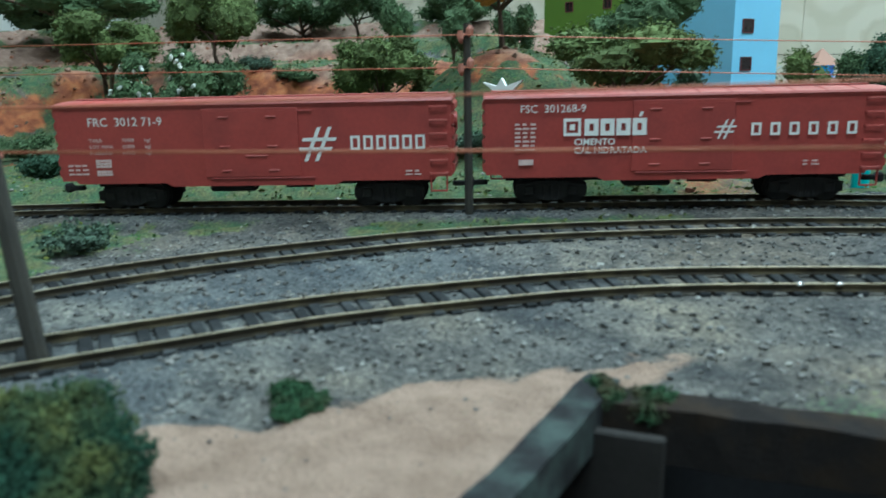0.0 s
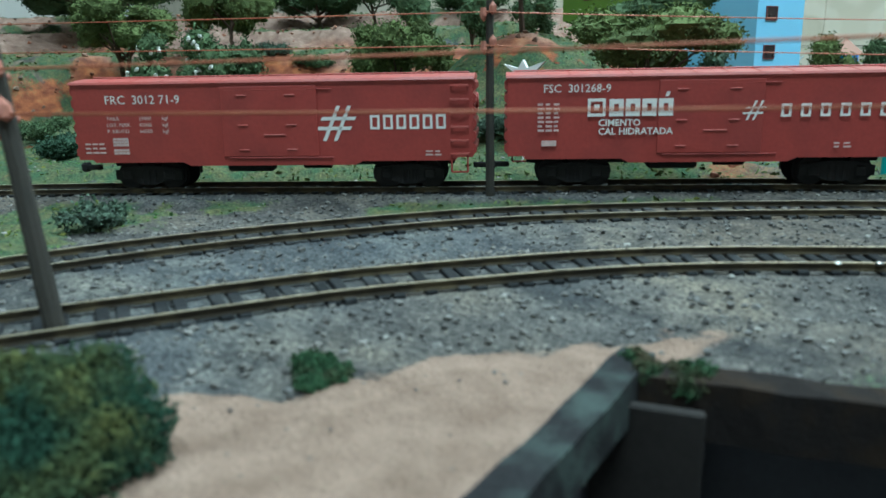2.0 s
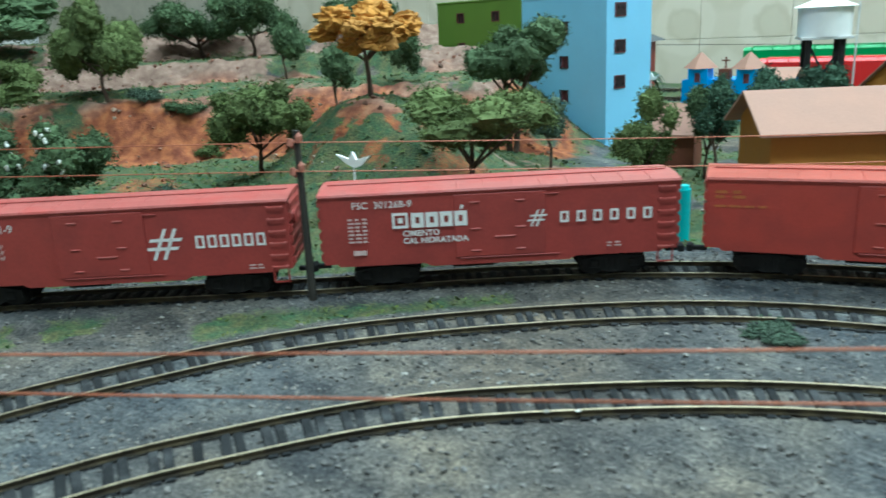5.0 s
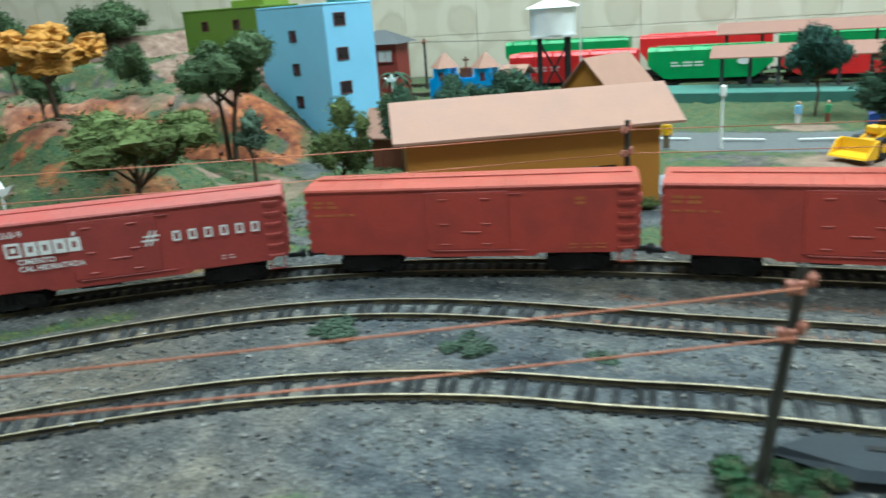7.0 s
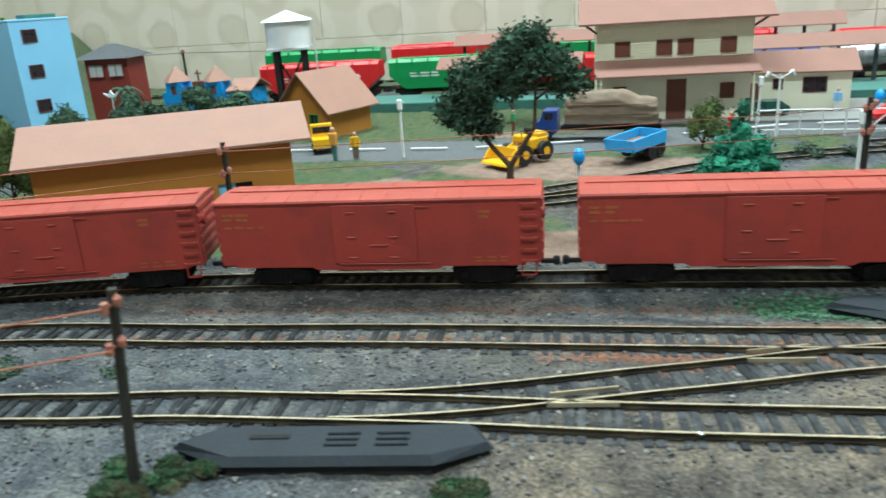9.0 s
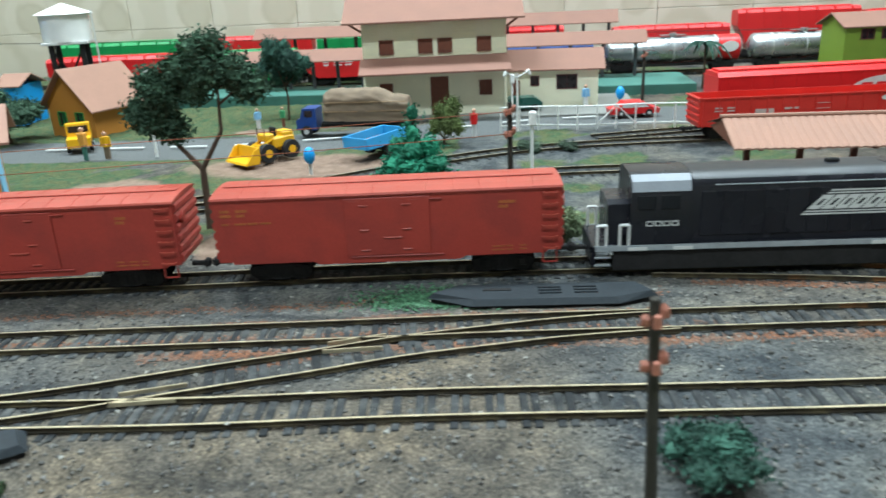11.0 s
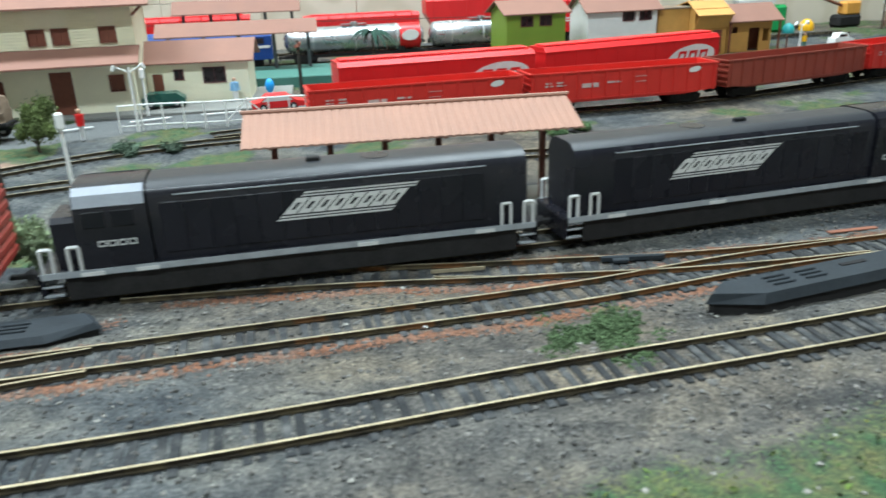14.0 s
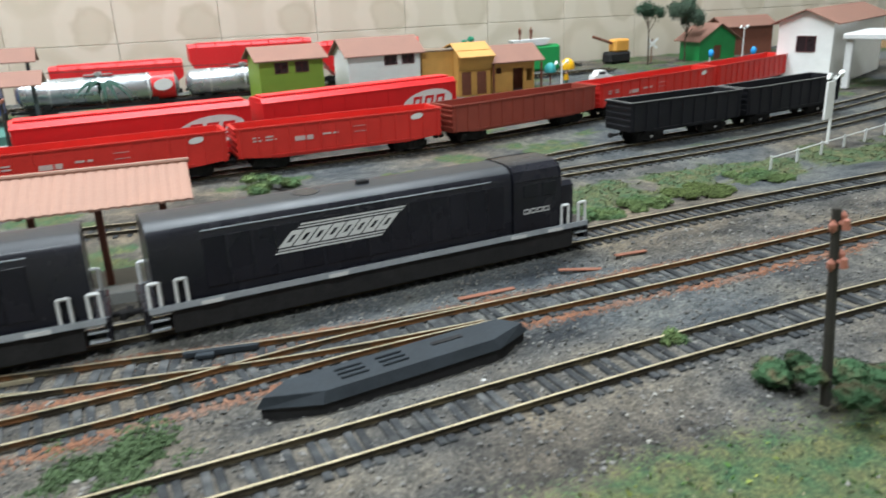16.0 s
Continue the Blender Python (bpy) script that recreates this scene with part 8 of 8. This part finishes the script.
def line_pole(x, y, top, lean, label, drops=(.0045, .017), r=0.0017):
    g = ground_z(x, y)
    t = thing("line_pole", label, "pole", pose(x, y, g - 0.002, 0, lean, 0), "line poles")
    h = top - g + 0.002
    bm = bmesh.new()
    cyl(bm, (0, 0, 0), (0, 0, h * .5), r * 1.12, r, 9)
    cyl(bm, (0, 0, h * .5), (0, 0, h), r, r * .86, 9)
    part("post", bm, POLE_WOOD, t)
    for drop in drops:
        z = h - drop
        bm = bmesh.new()
        cyl(bm, (0, -r * 2.2, z), (0, r * 1.2, z), r * .38, None, 7)
        cyl(bm, (0, -r * 2.4, z - .0014), (0, -r * 2.4, z + .0016), r * .8, r * .6, 8)
        part("insulator", bm, INSULATOR, t, "salmon coloured insulator")
        for k, side in enumerate((-1, 1)):
            bm = bmesh.new()
            lump(bm, (side * r * 1.25, -r * .5, z + .0012 * side), r * .95, random.Random(int(x * 997) + k), 1.5)
            part("insulator", bm, INSULATOR, t, "salmon lump of binding wire")
    return t


def wire(P, Q, label, sag=0.0015, rad=0.00030, material=None, name="overhead_wire"):
    P, Q = Vector(P), Vector(Q)
    bm = bmesh.new()
    n = 10
    pts = [P.lerp(Q, i / n) - Vector((0, 0, sag * 4 * (i / n) * (1 - i / n))) for i in range(n + 1)]
    u = (Q - P).normalized()
    v = u.cross(Vector((0, 0, 1))).normalized()
    w = v.cross(u)
    rings = [[bm.verts.new(p + (v * math.cos(k * 1.0472) + w * math.sin(k * 1.0472)) * rad) for k in range(6)] for p in pts]
    for a, b in zip(rings, rings[1:]):
        for k in range(6):
            bm.faces.new((a[k], a[(k + 1) % 6], b[(k + 1) % 6], b[k]))
    return solid(name, bm, material or COPPER, label, "wire", "overhead wires", sm=60)


FRONT = ((-.045, .139, .066, -13), (.273, .3265, .0665, 6), (.572, .338, .0670, -1.6), (1.006, .387, .068, -5.5))
for x, y, top, lean in FRONT:
    line_pole(x, y, top, lean, "dark leaning wooden line pole beside the front track", (.0120, .0205) if x < 0 else (.0045, .017), .0019 if x < 0 else .0016)
tops = [(x + math.tan(radians(lean)) * top, y - .005, top) for x, y, top, lean in FRONT]
tops = [(-.40, -.06, .058)] + tops[:2]
for a, b in zip(tops, tops[1:]):
    for da_, db_ in ((.0120 if a[0] < 0 else .0045, .0120 if b[0] < 0 else .0045), (.0205 if a[0] < 0 else .017, .0205 if b[0] < 0 else .017)):
        wire((a[0], a[1], a[2] - da_), (b[0], b[1], b[2] - db_), "orange copper wire strung between the front poles", .001)
BACK = ((-.082, .325, .078), (.191, .54, .066), (.531, .593, .074))
for x, y, top in BACK:
    line_pole(x, y, top, 0, "grey-green wooden line pole behind the middle track" if x < 0 else "wooden line pole beside the train", r=.0017)
tops = [(-.62, .02, .085)] + [(x, y - .004, top) for x, y, top in BACK]
for a, b in zip(tops, tops[1:]):
    for dz in (.0045, .017):
        wire((a[0], a[1], a[2] - dz), (b[0], b[1], b[2] - dz), "thin copper wire strung behind the train", .001, .00024)
line_pole(-.306, 1.28, .080, 0, "dark far pole along the rear track", (.0045,), .0022)
line_pole(.67, 1.03, .055, 0, "grey far pole behind the station", (.0045,), .0018)
line_pole(1.02, 1.325, .052, 0, "dark far pole along the rear track", (.0045,), .0016)
wire((-.9, 1.27, .073), (-.306, 1.276, .0755), "thin dark wire along the tiled wall", .002, .0005, POLE_WOOD)
wire((-.306, 1.276, .0755), (1.02, 1.32, .0475), "thin dark wire along the tiled wall", .002, .0005, POLE_WOOD)

# ---- small clutter ----
bm = bmesh.new()
prism(bm, [(-.012, .0105), (-.003, .0085), (.0, .0125), (.0025, .0085), (.013, .0115), (.006, .0055), (.001, .004), (-.004, .0055)], -.0008, .0008)
cyl(bm, (0, 0, ground_z(-.117, .395) - .0435), (0, 0, .005), .0005, None, 6)
solid("bird_ornament", bm, BRIGHT_WHITE, "small white winged ornament on a thin stick on the slope", "ornament", m=pose(-.117, .395, .0435))
bm = bmesh.new()
prism(bm, [(-.010, .006), (-.003, .004), (.0, .009), (.003, .004), (.010, .007), (.004, .001), (-.004, .001)], -.0008, .0008)
cyl(bm, (0, 0, -.052), (0, 0, .002), .0005, None, 6)
solid("bird_ornament", bm, BRIGHT_WHITE, "small white winged ornament over the bushes", "ornament", m=pose(-.150, .890, .052))
bm = bmesh.new()
for a in range(5):
    cyl(bm, (0, 0, .008), (math.cos(a * 1.257) * .006, 0, .008 + math.sin(a * 1.257) * .005), .0016, .0006, 6)
cyl(bm, (0, 0, 0), (0, 0, .008), .0007, None, 6)
solid("bird_ornament", bm, BRIGHT_WHITE, "small white star-shaped ornament on a stick", "ornament", m=pose(1.03, 1.15, .002))
bm = bmesh.new()
cyl(bm, (0, 0, 0), (0, 0, .029), .0040, None, 16)
cyl(bm, (0, 0, .029), (0, 0, .031), .0034, .0028, 16)
solid("oil_drum", bm, mat("turquoise_plastic", (.04, .42, .42), .45), "turquoise drum behind the goods train", "drum", m=pose(.026, .497, ground_z(.026, .497) - .001))
BOARD = mat("terracotta_board", (.22, .085, .050), .8, var=.2, scale=150)
for x, y, a, l in ((.940, .518, 9, .030), (.995, .529, -14, .022), (1.03, .538, 6, .020)):
    bm = bmesh.new()
    bx(bm, (0, 0, .0008), (l, .0026, .0008), .0002)
    solid("plank", bm, BOARD, "loose terracotta plank lying on the ballast", "plank", "loose planks", m=pose(x, y, ground_z(x, y) + .0003, 4, 3, a))

# ---- ballast, chips and scatter ----
rs = np.random.RandomState(8)


def scatter(n, x0, x1, y0, y1, keep):
    X, Y = rs.uniform(x0, x1, n), rs.uniform(y0, y1, n)
    Z, gr, sa, rd, ro = relief(X[None], Y[None])
    k = keep(X, Y, gr[0], sa[0], rd[0], ro[0]) & ~in_pit(X, Y, .006)
    return np.stack([X, Y, Z[0]], -1)[k]


def off_rails(X, Y):
    out = np.ones(X.shape, bool)
    for C in (LINE_A, LINE_B, LINE_C):
        d = np.abs(np.abs(distance(X, Y, C)) - GAUGE / 2)
        out &= d > .0022
    return out


def stuff(name, P, lo, hi, material, label, seed, squash=.7, leafy=False):
    S = lo + (hi - lo) * rs.rand(len(P)) ** 2.2
    Q = P.copy()
    Q[:, 2] += S * .25
    return tagged(new(name, crumbs(name, Q, S, material, seed, leafy, squash)), label, "ground cover", kind="stuff")


P = scatter(90000, -.35, 1.25, .10, .56, lambda X, Y, g, s, r, o: (g < .35) & (s < .4) & (r < .4) & off_rails(X, Y))
stuff("ballast_stones", P[:54000], .0003, .0013, STONE, "grey crushed ballast stones round the tracks", 91)
P = scatter(2600, -.35, 1.25, .10, .60, lambda X, Y, g, s, r, o: (s < .3) & off_rails(X, Y))
stuff("pale_chips", P, .0004, .0015, LIGHT_STONE, "pale stone chips lying on the ballast", 92, .5)
P = scatter(40000, -.4, 1.3, .06, .50, lambda X, Y, g, s, r, o: (g > .45) & off_rails(X, Y))
stuff("scatter_grass", P[:16000], .0005, .0016, GRASS_BLADE, "green and yellow scatter grass on the ballast", 93, 1.0, True)
P = scatter(16000, -.9, .02, .30, .80, lambda X, Y, g, s, r, o: g > .35)
stuff("hill_grass", P, .0008, .0030, FOL_MID, "green scatter on the hill terraces", 94, .8, True)
P = scatter(3000, -.9, .05, .30, .80, lambda X, Y, g, s, r, o: r > .4)
stuff("red_rubble", P, .0008, .0034, RED_RUBBLE, "red and orange rubble on the cliffs", 95, .8)
P = scatter(30000, .98, 1.55, .57, .74, lambda X, Y, g, s, r, o: (g > .3) & (Y > .605 + (X - 1.0) * .07))
stuff("dry_scrub", P[:12000], .0004, .0017, SCRUB, "yellow-green dry scrub between the tracks", 97, .8, True)
P = scatter(24000, .52, 1.3, .20, .43, lambda X, Y, g, s, r, o: (g > .3) & off_rails(X, Y))
stuff("strip_grass", P[:9000], .0004, .0015, SCRUB, "sparse yellow-green scatter along the front strip", 98, .8, True)
rows = []
BANDS = ((LINE_B, -.0138, .38, 1.15, .0023, 22000), (LINE_B, .0, .20, .62, .0016, 3000), (LINE_B, .0135, .40, .60, .0016, 3500), (LINE_C, -.030, .20, .60, .0018, 3500),
         (LINE_B, .0135, .80, 1.15, .0026, 9000), (LINE_Y, .0125, .76, .925, .0022, 7000), (LINE_Y, -.0135, .62, .82, .0018, 4500), (LINE_X, .0095, .42, .53, .0018, 2500))
for C, off, a, b, spread, count in BANDS:
    T, Nn = normals(C)
    inside = np.nonzero((C[:, 0] > a) & (C[:, 0] < b))[0]
    k = inside[rs.randint(0, len(inside), count)]
    wander = .0015 * np.sin(C[k, :1] * 61) * np.sin(C[k, :1] * 23)
    rows.append(C[k] + Nn[k] * (off + wander + rs.randn(count, 1) * spread) + T[k] * rs.uniform(-.003, .003, (count, 1)))
q = np.concatenate(rows)
P = np.c_[q, relief(q[None, :, 0], q[None, :, 1])[0][0]]
P = P[off_rails(P[:, 0], P[:, 1])]
stuff("rust_powder", P, .00025, .0008, RUST, "reddish rust powder along the rails", 99, .3)
k = rs.randn(5000, 2)
q = np.array((.497, .487)) + k * np.array((.015, .0055))
P = np.c_[q, relief(q[None, :, 0], q[None, :, 1])[0][0] + .0004]
stuff("green_scatter", P[off_rails(P[:, 0], P[:, 1])], .0006, .0016, FOL_BRIGHT, "green scatter round the point motor cover", 100, .5, True)
P = scatter(500, -.15, .15, .06, .24, lambda X, Y, g, s, r, o: s > .5)
stuff("path_grit", P[:200], .0003, .0008, STONE, "dark grit on the sandy path", 96)

# ---- wall tiles, each one its own piece ----
PT = 0.152
bm = bmesh.new()
bx(bm, (0, 0, 0), (PT - .0007, .006, PT - .0007), .0005)
TILE_MESH = finish(bm, "wall_tile", TILE_WALL)
for i in range(-9, 17):
    for k in range(0, 6):
        ob = new("wall_tile", TILE_MESH)
        ob.parent = wall_north
        ob.matrix_local = pose(-.305 + PT / 2 + i * PT, WALL_Y + .0025, .075 - PT / 2 + k * PT)
